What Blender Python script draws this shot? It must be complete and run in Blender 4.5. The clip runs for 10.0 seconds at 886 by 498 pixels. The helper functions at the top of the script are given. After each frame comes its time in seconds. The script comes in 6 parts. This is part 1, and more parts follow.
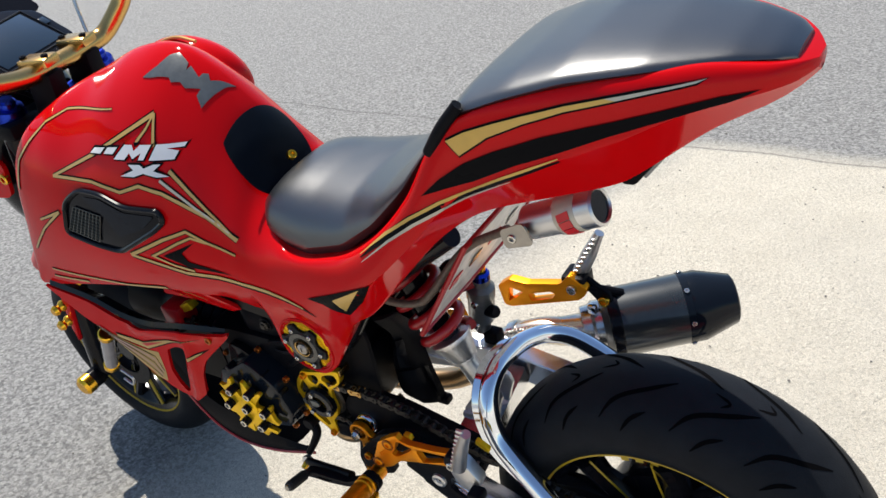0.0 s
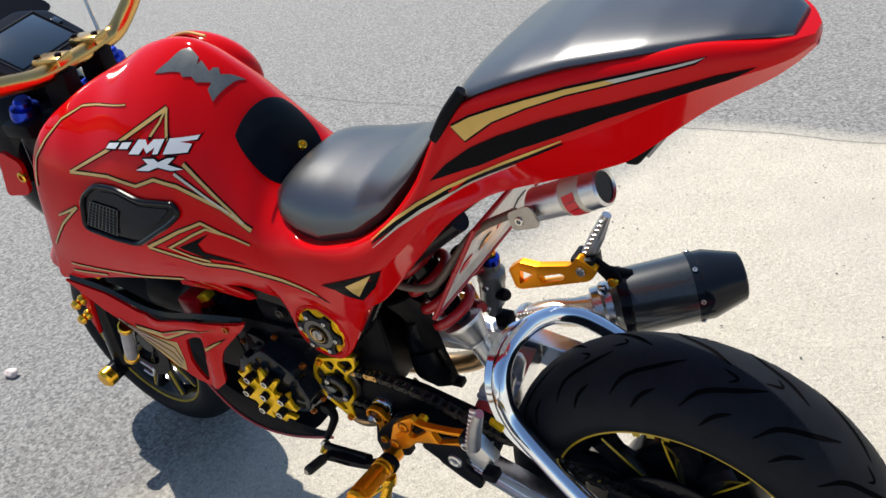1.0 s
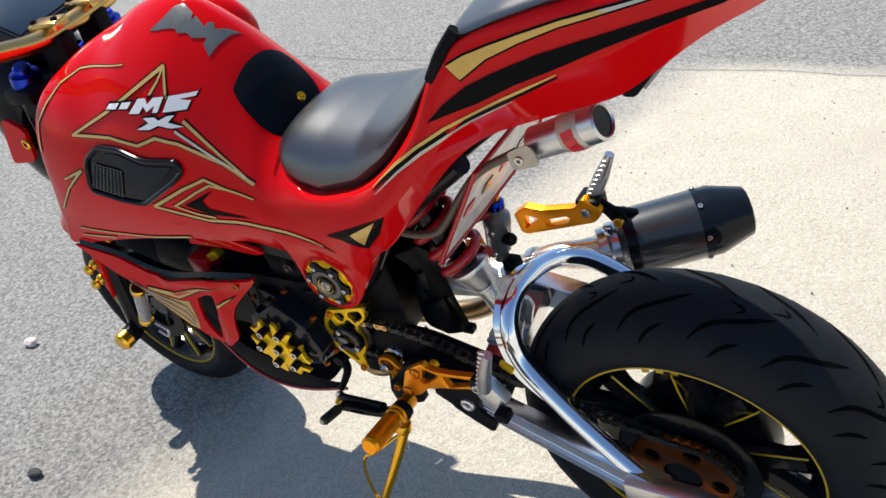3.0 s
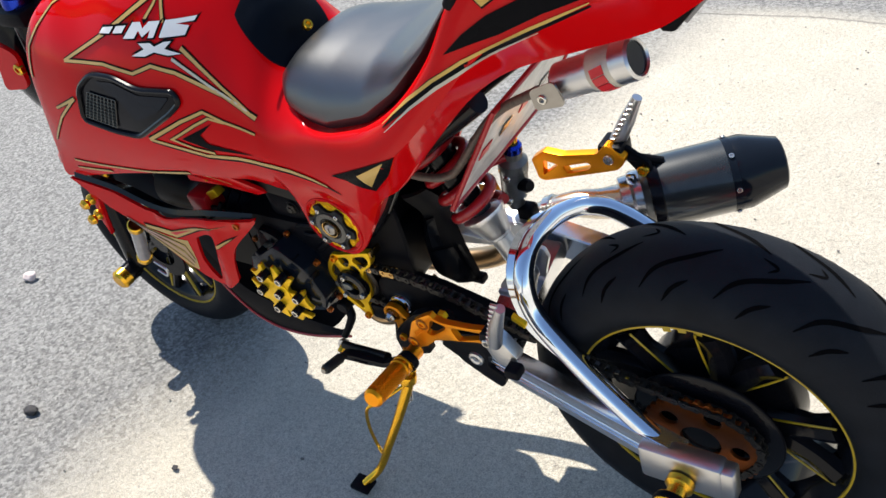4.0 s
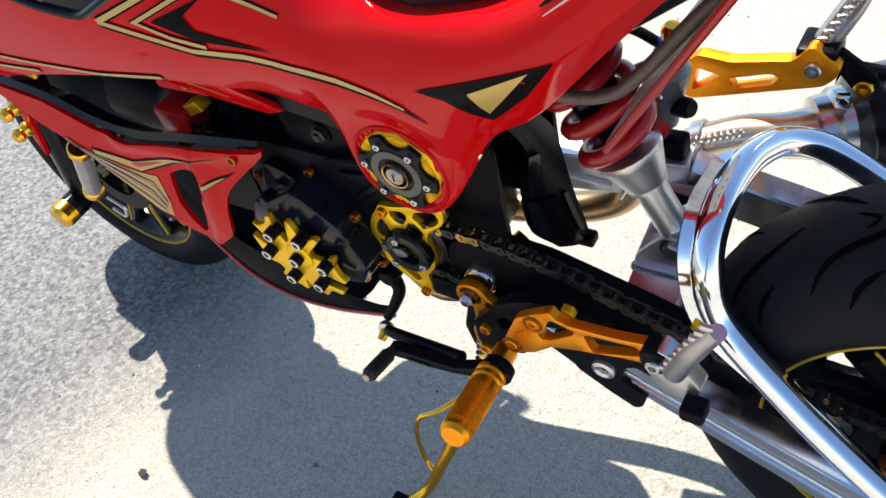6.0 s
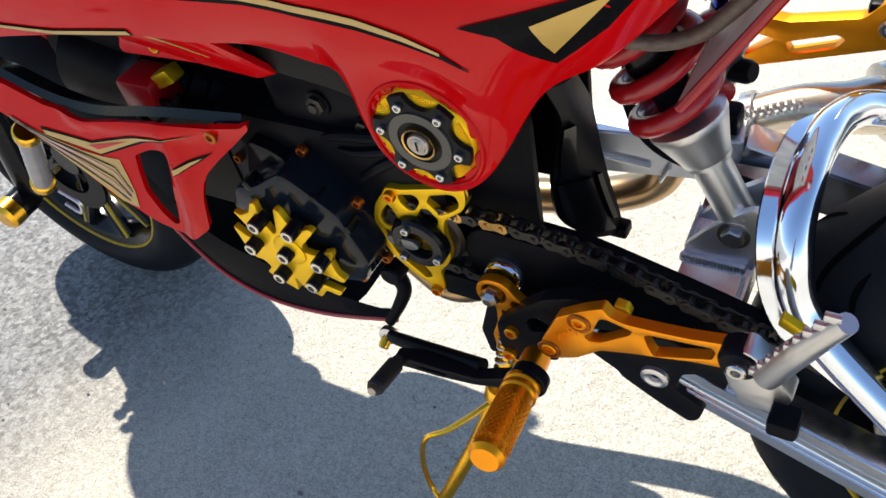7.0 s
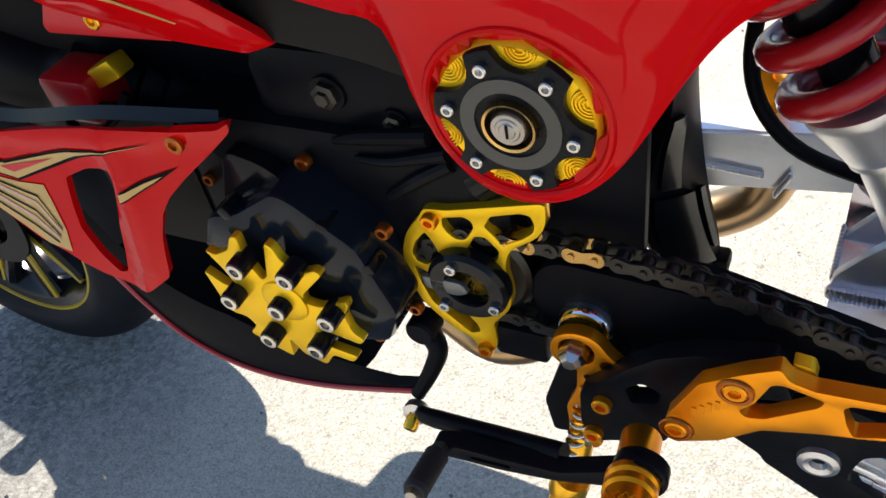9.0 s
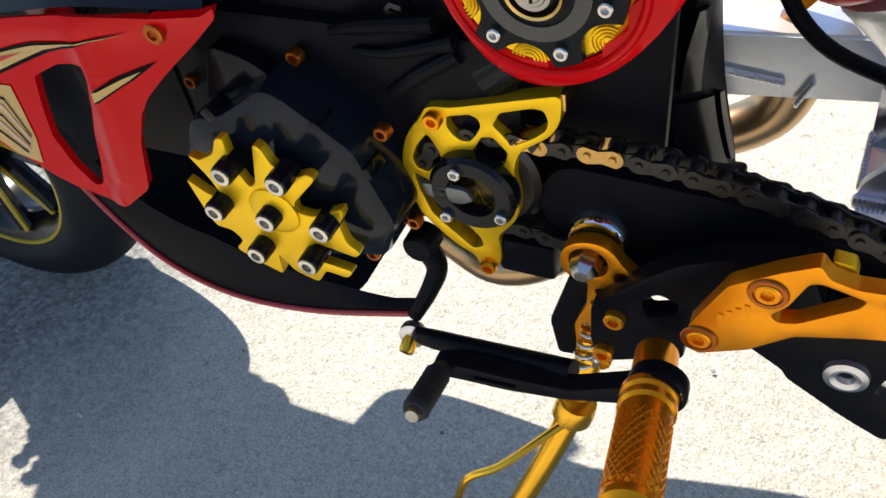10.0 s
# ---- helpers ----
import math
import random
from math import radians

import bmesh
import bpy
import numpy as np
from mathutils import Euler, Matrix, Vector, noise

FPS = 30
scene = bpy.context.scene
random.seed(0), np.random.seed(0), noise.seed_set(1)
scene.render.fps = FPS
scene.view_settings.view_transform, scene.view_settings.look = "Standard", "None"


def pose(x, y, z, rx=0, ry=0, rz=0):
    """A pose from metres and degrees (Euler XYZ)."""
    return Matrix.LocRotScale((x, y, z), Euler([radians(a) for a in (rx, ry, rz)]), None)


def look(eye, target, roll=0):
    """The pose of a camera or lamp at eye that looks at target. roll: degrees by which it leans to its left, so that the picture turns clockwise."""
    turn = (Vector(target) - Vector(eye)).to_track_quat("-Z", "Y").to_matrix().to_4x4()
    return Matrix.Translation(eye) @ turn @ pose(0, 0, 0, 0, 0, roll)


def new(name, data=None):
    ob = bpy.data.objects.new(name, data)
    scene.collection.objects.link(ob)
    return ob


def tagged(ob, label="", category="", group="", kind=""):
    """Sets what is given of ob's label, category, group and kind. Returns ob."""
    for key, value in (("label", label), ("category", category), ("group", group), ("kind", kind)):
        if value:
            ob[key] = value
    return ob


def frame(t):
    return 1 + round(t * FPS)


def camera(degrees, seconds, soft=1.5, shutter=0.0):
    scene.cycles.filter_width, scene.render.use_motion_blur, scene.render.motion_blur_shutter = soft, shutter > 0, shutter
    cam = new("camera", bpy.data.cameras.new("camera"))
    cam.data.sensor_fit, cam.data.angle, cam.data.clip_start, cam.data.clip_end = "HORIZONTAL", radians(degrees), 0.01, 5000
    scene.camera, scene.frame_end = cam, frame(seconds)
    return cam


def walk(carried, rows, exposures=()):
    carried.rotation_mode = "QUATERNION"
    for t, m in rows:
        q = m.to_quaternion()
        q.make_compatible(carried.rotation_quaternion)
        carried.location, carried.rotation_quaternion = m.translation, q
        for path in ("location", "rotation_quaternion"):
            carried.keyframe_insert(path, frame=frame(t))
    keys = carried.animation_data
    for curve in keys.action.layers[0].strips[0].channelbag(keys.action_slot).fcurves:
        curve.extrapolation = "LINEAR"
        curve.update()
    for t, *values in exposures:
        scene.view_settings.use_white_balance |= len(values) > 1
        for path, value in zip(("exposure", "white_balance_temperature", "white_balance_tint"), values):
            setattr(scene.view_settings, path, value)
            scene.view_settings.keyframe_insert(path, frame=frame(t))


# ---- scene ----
cam = camera(52.94, 10.0)
LEAN = 6.46
PATH = [
    (0, (0.2939, -0.7899, 1.0737), (-0.7778, 0.6192, 0.1430), -9.75),
    (0.5, (0.3005, -0.7968, 1.0734), (-0.7852, 0.5977, 0.1372), -10.79),
    (1, (0.3088, -0.8034, 1.0768), (-0.7857, 0.5778, 0.1311), -11.68),
    (1.5, (0.3127, -0.8086, 1.0777), (-0.7845, 0.5625, 0.1204), -12.61),
    (2, (0.3170, -0.8113, 1.0760), (-0.7851, 0.5485, 0.1084), -13.59),
    (2.5, (0.3217, -0.8093, 1.0707), (-0.7879, 0.5288, 0.0817), -14.55),
    (3.8, (0.3151, -0.7943, 1.0378), (-0.7970, 0.4655, -0.0467), -14.78),
    (4, (0.2822, -0.7659, 1.0293), (-0.8240, 0.4725, -0.0855), -14.13),
    (4.5, (0.1592, -0.6905, 0.9983), (-0.9250, 0.5132, -0.1746), -13.30),
    (5, (0.0598, -0.6292, 0.9654), (-0.9932, 0.5424, -0.2669), -13.06),
    (5.5, (0.0004, -0.5841, 0.9180), (-1.0266, 0.5542, -0.3664), -13.69),
    (5.7, (-0.0190, -0.5761, 0.8979), (-1.0283, 0.5657, -0.3973), -13.29),
    (6.8, (-0.1234, -0.5472, 0.8074), (-1.0312, 0.6621, -0.5016), -10.54),
    (7, (-0.1400, -0.5394, 0.7891), (-1.0409, 0.6914, -0.5045), -10.24),
    (7.5, (-0.1819, -0.5136, 0.7512), (-1.0593, 0.7623, -0.5146), -9.69),
    (8, (-0.2183, -0.4922, 0.7188), (-1.0768, 0.8292, -0.5129), -9.01),
    (8.5, (-0.2513, -0.4693, 0.6916), (-1.0963, 0.8824, -0.5162), -8.89),
    (9, (-0.2819, -0.4578, 0.6701), (-1.0900, 0.9119, -0.5427), -8.32),
    (9.5, (-0.2971, -0.4562, 0.6501), (-1.0737, 0.9112, -0.5858), -7.51),
    (10, (-0.3024, -0.4587, 0.6266), (-1.0468, 0.8841, -0.6551), -7.03),
]
walk(cam, [(t, look(eye, target, roll)) for t, eye, target, roll in PATH],
     [(0, 0.22), (2.5, 0.28), (4.5, 0.55), (5.5, 0.70), (7, 0.74), (10, 0.78)])

# ---- light ----
world = bpy.data.worlds.new("sky")
scene.world = world
world.use_nodes = True
wn = world.node_tree
sky = wn.nodes.new("ShaderNodeTexSky")
sky.sky_type, sky.sun_disc = "NISHITA", False
SUN_WAY = Vector((-0.43, 0.215, 1.0)).normalized()          # towards the sun
sky.sun_elevation = math.asin(SUN_WAY.z)
sky.sun_rotation = math.atan2(SUN_WAY.x, SUN_WAY.y)
wn.links.new(sky.outputs[0], wn.nodes["Background"].inputs[0])
wn.nodes["Background"].inputs[1].default_value = 0.118
sky.ozone_density, sky.dust_density, sky.air_density = 2.0, 0.3, 1.0
sun = new("sun", bpy.data.lights.new("sun", "SUN"))
sun.data.energy, sun.data.angle, sun.data.color = 5.5, radians(0.6), (1.0, 0.945, 0.85)
sun.rotation_euler = SUN_WAY.to_track_quat("Z", "Y").to_euler()
scene.view_settings.exposure = 0.0


# ---- materials ----
def shader(name, base, rough=0.5, metal=0.0, coat=0.0, vary=0.06, scale=30.0, bump=0.0, bump_scale=200.0, spec=0.5, rough_vary=0.08, coat_ior=1.28):
    """A principled material with slow and fine variation of colour, gloss and relief."""
    m = bpy.data.materials.new(name)
    m.use_nodes = True
    nt = m.node_tree
    b = nt.nodes["Principled BSDF"]
    b.inputs["Roughness"].default_value, b.inputs["Metallic"].default_value = rough, metal
    b.inputs["Coat Weight"].default_value, b.inputs["Coat Roughness"].default_value = coat, 0.07
    b.inputs["Specular IOR Level"].default_value, b.inputs["Coat IOR"].default_value = spec, coat_ior
    co = nt.nodes.new("ShaderNodeTexCoord")
    n1 = nt.nodes.new("ShaderNodeTexNoise")
    n1.inputs["Scale"].default_value, n1.inputs["Detail"].default_value = scale, 8.0
    nt.links.new(co.outputs["Object"], n1.inputs["Vector"])
    ramp = nt.nodes.new("ShaderNodeMix")
    ramp.data_type = "RGBA"
    ramp.inputs[6].default_value = (*[max(0.0, c * (1 - vary * 2)) for c in base], 1)
    ramp.inputs[7].default_value = (*[min(1.0, c * (1 + vary * 2)) for c in base], 1)
    nt.links.new(n1.outputs["Fac"], ramp.inputs[0])
    nt.links.new(ramp.outputs[2], b.inputs["Base Color"])
    mr = nt.nodes.new("ShaderNodeMapRange")
    mr.inputs[3].default_value, mr.inputs[4].default_value = max(0.02, rough - rough_vary), min(1.0, rough + rough_vary)
    n2 = nt.nodes.new("ShaderNodeTexNoise")
    n2.inputs["Scale"].default_value, n2.inputs["Detail"].default_value = scale * 0.4, 10.0
    nt.links.new(co.outputs["Object"], n2.inputs["Vector"])
    nt.links.new(n2.outputs["Fac"], mr.inputs[0])
    nt.links.new(mr.outputs[0], b.inputs["Roughness"])
    if bump:
        n3 = nt.nodes.new("ShaderNodeTexNoise")
        n3.inputs["Scale"].default_value, n3.inputs["Detail"].default_value = bump_scale, 6.0
        nt.links.new(co.outputs["Object"], n3.inputs["Vector"])
        bp = nt.nodes.new("ShaderNodeBump")
        bp.inputs["Strength"].default_value, bp.inputs["Distance"].default_value = bump, 0.002
        nt.links.new(n3.outputs["Fac"], bp.inputs["Height"])
        nt.links.new(bp.outputs[0], b.inputs["Normal"])
    return m


RED = shader("red_paint", (0.53, 0.0025, 0.0045), 0.45, spec=0.0, coat=0.7, coat_ior=1.30, vary=0.03, scale=6, rough_vary=0.05)
RED_EDGE = shader("red_plastic", (0.55, 0.006, 0.012), 0.35, coat=0.4, vary=0.04, scale=10)
BLACK = shader("gloss_black_paint", (0.006, 0.006, 0.008), 0.16, spec=0.12, coat=0.3, vary=0.1, scale=20)
MATT = shader("black_plastic", (0.006, 0.006, 0.008), 0.42, spec=0.05, vary=0.15, scale=40, bump=0.15, bump_scale=900)
CAST = shader("black_cast_metal", (0.006, 0.006, 0.008), 0.32, spec=0.07, vary=0.2, scale=60, bump=0.10, bump_scale=700)
GREY = shader("dark_grey_plastic", (0.030, 0.029, 0.027), 0.24, spec=0.6, vary=0.1, scale=25)
DARKP = shader("dark_plastic_panel", (0.008, 0.0075, 0.007), 0.42, spec=0.10, vary=0.12, scale=25)
VINYL = shader("seat_vinyl", (0.006, 0.0075, 0.0105), 0.33, vary=0.12, scale=30, bump=0.12, bump_scale=1000, spec=1.0, rough_vary=0.05)
VINYL.node_tree.nodes["Principled BSDF"].inputs["IOR"].default_value = 1.68
NAVY = shader("blue_black_plastic", (0.0045, 0.0085, 0.017), 0.45, spec=0.15, vary=0.12, scale=30, bump=0.08, bump_scale=900)
RUBBER = shader("tyre_rubber", (0.010, 0.0115, 0.015), 0.55, vary=0.2, scale=35, bump=0.2, bump_scale=600, spec=0.10)
# darker than the tyre: the shade inside the tread grooves, as colour
GROOVE_SHADE = shader("groove_shade_rubber", (0.0035, 0.0035, 0.004), 0.8, vary=0.1, scale=50, spec=0.01)
GRIP = shader("lever_rubber", (0.014, 0.014, 0.015), 0.7, vary=0.1, scale=50)
GOLD = shader("gold_anodised", (0.88, 0.48, 0.04), 0.25, metal=1.0, vary=0.05, scale=40, rough_vary=0.06)
YELLOW = shader("gold_anodised_bright", (0.97, 0.60, 0.015), 0.44, metal=0.85, vary=0.04, scale=50, rough_vary=0.06)
COPPER = shader("dull_orange_anodised", (0.45, 0.13, 0.02), 0.34, metal=0.9, vary=0.12, scale=40)
# orange anodising with the rear sprocket's shade put into its base colour
SHADED_ORANGE = shader("shaded_orange_anodised", (0.26, 0.070, 0.012), 0.36, metal=0.85, vary=0.2, scale=40)
ORANGE = shader("orange_anodised", (0.94, 0.34, 0.008), 0.36, metal=0.88, vary=0.03, scale=40, rough_vary=0.06)
BRASS = shader("bronze_gold_bar", (0.62, 0.38, 0.13), 0.25, metal=1.0, vary=0.06, scale=30)
# base tinted blue to add the reflected sky's colour to the polished metal
CHROME = shader("polished_aluminium", (0.80, 0.85, 0.93), 0.10, metal=1.0, vary=0.02, scale=30, rough_vary=0.05)
POLISH = shader("bright_drawn_aluminium", (0.84, 0.85, 0.88), 0.22, metal=1.0, vary=0.03, scale=40, rough_vary=0.06, bump=0.03, bump_scale=900)
ALLOY = shader("brushed_aluminium", (0.62, 0.62, 0.63), 0.32, metal=1.0, vary=0.05, scale=60, rough_vary=0.1, bump=0.05, bump_scale=800)
SATIN = shader("satin_aluminium", (0.90, 0.90, 0.91), 0.40, metal=1.0, vary=0.05, scale=60, rough_vary=0.08, bump=0.05, bump_scale=800)
OLDSTEEL = shader("worn_steel", (0.34, 0.32, 0.30), 0.32, metal=1.0, vary=0.12, scale=90)
STEEL = shader("bolt_steel", (0.62, 0.60, 0.57), 0.25, metal=1.0, vary=0.08, scale=80)
CHAINM = shader("chain_steel", (0.05, 0.046, 0.042), 0.38, metal=0.8, vary=0.25, scale=120)
TITAN = shader("heat_tinted_pipe", (0.46, 0.31, 0.17), 0.30, metal=1.0, vary=0.2, scale=18)
TITAN2 = shader("stainless_pipe", (0.62, 0.56, 0.47), 0.25, metal=1.0, vary=0.12, scale=25)
COIL = shader("red_coil", (0.34, 0.005, 0.010), 0.3, coat=0.6, vary=0.05, scale=30)
BLUE = shader("blue_anodised", (0.02, 0.05, 0.45), 0.25, metal=1.0, vary=0.05, scale=40)
D_GOLD = shader("gold_film", (0.58, 0.36, 0.08), 0.35, metal=0.25, vary=0.06, scale=60, coat=0.4)
D_TAN = shader("tan_film", (0.52, 0.33, 0.10), 0.38, vary=0.06, scale=60, coat=0.4)
D_ROSE = shader("rose_film", (0.55, 0.34, 0.27), 0.38, vary=0.05, scale=60, coat=0.4)
D_SILVER = shader("silver_film", (0.50, 0.46, 0.38), 0.35, metal=0.2, vary=0.05, scale=60, coat=0.4)
D_BLACK = shader("black_film", (0.005, 0.005, 0.006), 0.28, vary=0.05, scale=60, spec=0.03)
D_WHITE = shader("white_film", (0.72, 0.72, 0.74), 0.4, vary=0.04, scale=80, coat=0.3)
D_REDFILM = shader("red_film", (0.55, 0.012, 0.02), 0.35, vary=0.05, scale=80)
GUNMETAL = shader("grey_emblem", (0.16, 0.165, 0.16), 0.34, metal=0.6, vary=0.15, scale=120, bump=0.1, bump_scale=400)
YELLOWP = shader("yellow_rim_paint", (0.46, 0.31, 0.012), 0.35, vary=0.05, scale=40)
GLASS_D = shader("display_glass", (0.018, 0.032, 0.052), 0.12, vary=0.1, scale=15, coat=0.8)
LENS = shader("smoked_lens", (0.25, 0.235, 0.25), 0.15, vary=0.1, scale=40, coat=0.6)
HOSE = shader("brown_braided_hose", (0.11, 0.080, 0.062), 0.45, vary=0.3, scale=220, bump=0.3, bump_scale=900)
SIGN = shader("faded_plate", (0.62, 0.59, 0.55), 0.4, vary=0.3, scale=45)


def carbon():
    m = shader("carbon_weave", (0.03, 0.034, 0.036), 0.3, coat=0.8, vary=0.1)
    nt = m.node_tree
    b = nt.nodes["Principled BSDF"]
    co = nt.nodes.new("ShaderNodeTexCoord")
    ck = nt.nodes.new("ShaderNodeTexChecker")
    ck.inputs["Scale"].default_value = 420
    ck.inputs[1].default_value, ck.inputs[2].default_value = (0.014, 0.018, 0.021, 1), (0.019, 0.024, 0.027, 1)
    nt.links.new(co.outputs["Object"], ck.inputs["Vector"])
    nt.links.new(ck.outputs[0], b.inputs["Base Color"])
    return m


CARBON = carbon()
CARBON.node_tree.nodes["Principled BSDF"].inputs["Coat IOR"].default_value = 1.4
BLUEBLACK = shader("blue_black_enamel", (0.007, 0.010, 0.016), 0.14, spec=0.12, coat=0.25, vary=0.1, scale=30, coat_ior=1.35)
FIBRE = shader("dark_fibre", (0.006, 0.007, 0.009), 0.3, spec=0.12, vary=0.15, scale=300, bump=0.25, bump_scale=700)


def ground_material():
    """Pale cement apron that runs out into older grey asphalt, both with grit, pits and stains."""
    m = bpy.data.materials.new("cement_and_asphalt")
    m.use_nodes = True
    nt = m.node_tree
    b = nt.nodes["Principled BSDF"]
    L = nt.links.new
    co = nt.nodes.new("ShaderNodeTexCoord")

    def noise_tex(scale, detail=8.0, rough=0.6, src=None):
        n = nt.nodes.new("ShaderNodeTexNoise")
        n.inputs["Scale"].default_value, n.inputs["Detail"].default_value, n.inputs["Roughness"].default_value = scale, detail, rough
        L(src or co.outputs["Object"], n.inputs["Vector"])
        return n.outputs["Fac"]

    def ramp(fac, stops):
        r = nt.nodes.new("ShaderNodeValToRGB")
        els = r.color_ramp.elements
        while len(els) < len(stops):
            els.new(0.5)
        for e, (p, c) in zip(els, stops):
            e.position, e.color = p, (*c, 1)
        L(fac, r.inputs[0])
        return r.outputs[0]

    def mix(fac, a, c, mode="MIX"):
        x = nt.nodes.new("ShaderNodeMix")
        x.data_type, x.blend_type = "RGBA", mode
        for sock, v in ((0, fac), (6, a), (7, c)):
            if isinstance(v, (int, float)):
                x.inputs[sock].default_value = v
            elif isinstance(v, tuple):
                x.inputs[sock].default_value = (*v, 1)
            else:
                L(v, x.inputs[sock])
        return x.outputs[2]

    def calc(op, a, c=0.0):
        x = nt.nodes.new("ShaderNodeMath")
        x.operation = op
        for sock, v in ((0, a), (1, c)):
            if isinstance(v, (int, float)):
                x.inputs[sock].default_value = v
            else:
                L(v, x.inputs[sock])
        return x.outputs[0]

    sep = nt.nodes.new("ShaderNodeSeparateXYZ")
    L(co.outputs["Object"], sep.inputs[0])
    # the apron lies inside two edges: one far across, one past the front wheel
    wob = calc("MULTIPLY", calc("SUBTRACT", noise_tex(2.2, 6), 0.5), 0.30)
    far = calc("SUBTRACT", calc("ADD", 1.66, calc("MULTIPLY", sep.outputs[0], -0.06)), calc("ADD", sep.outputs[1], calc("MULTIPLY", wob, 0.35)))
    side = calc("ADD", calc("SUBTRACT", calc("ADD", sep.outputs[0], calc("MULTIPLY", sep.outputs[1], -0.19)), -0.91), wob)
    far_m = calc("MINIMUM", calc("MAXIMUM", calc("MULTIPLY", far, 9.0), 0.0), 1.0)
    side_m = calc("MINIMUM", calc("MAXIMUM", calc("ADD", calc("MULTIPLY", side, 4.5), 0.5), 0.0), 1.0)
    apron = calc("MULTIPLY", far_m, side_m)
    grit = noise_tex(150, 5, 0.75)
    coarse = noise_tex(48, 10, 0.78)
    blot = noise_tex(7, 9, 0.65)
    wide = noise_tex(1.6, 5, 0.6)
    fine = noise_tex(420, 3, 0.6)
    vor = nt.nodes.new("ShaderNodeTexVoronoi")
    vor.inputs["Scale"].default_value = 150
    L(co.outputs["Object"], vor.inputs["Vector"])
    stones = nt.nodes.new("ShaderNodeSeparateColor")
    L(vor.outputs["Color"], stones.inputs[0])
    cement = mix(0.5, ramp(blot, ((0.3, (0.57, 0.515, 0.415)), (0.7, (0.75, 0.69, 0.575)))), ramp(grit, ((0.33, (0.34, 0.305, 0.25)), (0.50, (0.67, 0.615, 0.505)), (0.66, (0.85, 0.79, 0.68)))))
    cement = mix(ramp(coarse, ((0.30, (1, 1, 1)), (0.42, (0, 0, 0)))), cement, (0.36, 0.32, 0.27))
    cement = mix(mix(0.0, ramp(wide, ((0.42, (0, 0, 0)), (0.75, (0.30, 0.30, 0.30)))), (0, 0, 0)), cement, (0.44, 0.43, 0.41))
    tar = mix(0.7, ramp(blot, ((0.3, (0.26, 0.255, 0.245)), (0.72, (0.36, 0.352, 0.34)))), ramp(stones.outputs[0], ((0.08, (0.07, 0.068, 0.065)), (0.50, (0.32, 0.315, 0.305)), (0.92, (0.62, 0.61, 0.585)))))
    tar = mix(0.45, tar, ramp(grit, ((0.36, (0.09, 0.088, 0.085)), (0.52, (0.26, 0.255, 0.245)), (0.66, (0.46, 0.455, 0.44)))))
    mott = noise_tex(80, 5, 0.7)
    tar = mix(ramp(mott, ((0.38, (0.42, 0.42, 0.42)), (0.48, (0, 0, 0)))), tar, (0.12, 0.12, 0.122))
    tar = mix(ramp(mott, ((0.52, (0, 0, 0)), (0.60, (0.42, 0.42, 0.42)))), tar, (0.44, 0.43, 0.415))
    # pit and grain specks; their contrast also paints in the shading of small bumps
    cement = mix(ramp(mott, ((0.30, (0.75, 0.75, 0.75)), (0.41, (0, 0, 0)))), cement, (0.30, 0.27, 0.235))
    cement = mix(ramp(fine, ((0.36, (0.55, 0.55, 0.55)), (0.47, (0, 0, 0)))), cement, (0.32, 0.29, 0.25))
    cement = mix(ramp(fine, ((0.53, (0, 0, 0)), (0.64, (0.6, 0.6, 0.6)))), cement, (0.90, 0.84, 0.72))
    tar = mix(ramp(fine, ((0.36, (0.45, 0.45, 0.45)), (0.46, (0, 0, 0)))), tar, (0.12, 0.12, 0.122))
    # old joint between the two, filled with dirt
    jn = calc("SUBTRACT", 1.0, calc("MINIMUM", calc("MULTIPLY", calc("ABSOLUTE", calc("SUBTRACT", far, 0.085)), 130.0), 1.0))
    base = mix(apron, tar, cement)
    L(mix(calc("MULTIPLY", jn, 0.6), base, (0.07, 0.068, 0.065)), b.inputs["Base Color"])
    b.inputs["Roughness"].default_value = 0.85
    hgt = calc("ADD", calc("ADD", calc("MULTIPLY", mott, 1.4), calc("MULTIPLY", fine, 0.45)), calc("ADD", calc("MULTIPLY", grit, 0.7), calc("MULTIPLY", coarse, 1.5)))
    bp = nt.nodes.new("ShaderNodeBump")
    bp.inputs["Strength"].default_value, bp.inputs["Distance"].default_value = 0.85, 0.007
    L(hgt, bp.inputs["Height"])
    L(bp.outputs[0], b.inputs["Normal"])
    return m


# ---- mesh helpers ----
def part(name, bm, material, parent=None, label="", smooth=True, angle=35):
    """Links a bmesh as one mesh object under a thing or a part."""
    me = bpy.data.meshes.new(name)
    soft_faces = [not f.tag for f in bm.faces]
    bmesh.ops.recalc_face_normals(bm, faces=bm.faces)
    bm.to_mesh(me)
    bm.free()
    for mm in material if isinstance(material, (list, tuple)) else [material]:
        me.materials.append(mm)
    if smooth:
        me.polygons.foreach_set("use_smooth", soft_faces)
        me.set_sharp_from_angle(angle=radians(angle))
    ob = new(name, me)
    ob.parent = parent
    if label:
        tagged(ob, label)
    return ob


def smooth_path(pts, n=8):
    """Catmull-Rom through the points."""
    p = [Vector(q) for q in pts]
    p = [2 * p[0] - p[1]] + p + [2 * p[-1] - p[-2]]
    out = []
    for i in range(1, len(p) - 2):
        for k in range(n):
            t = k / n
            a, b2, c, d = p[i - 1], p[i], p[i + 1], p[i + 2]
            out.append(0.5 * ((2 * b2) + (c - a) * t + (2 * a - 5 * b2 + 4 * c - d) * t * t + (3 * b2 - a - 3 * c + d) * t ** 3))
    out.append(p[-2])
    return out


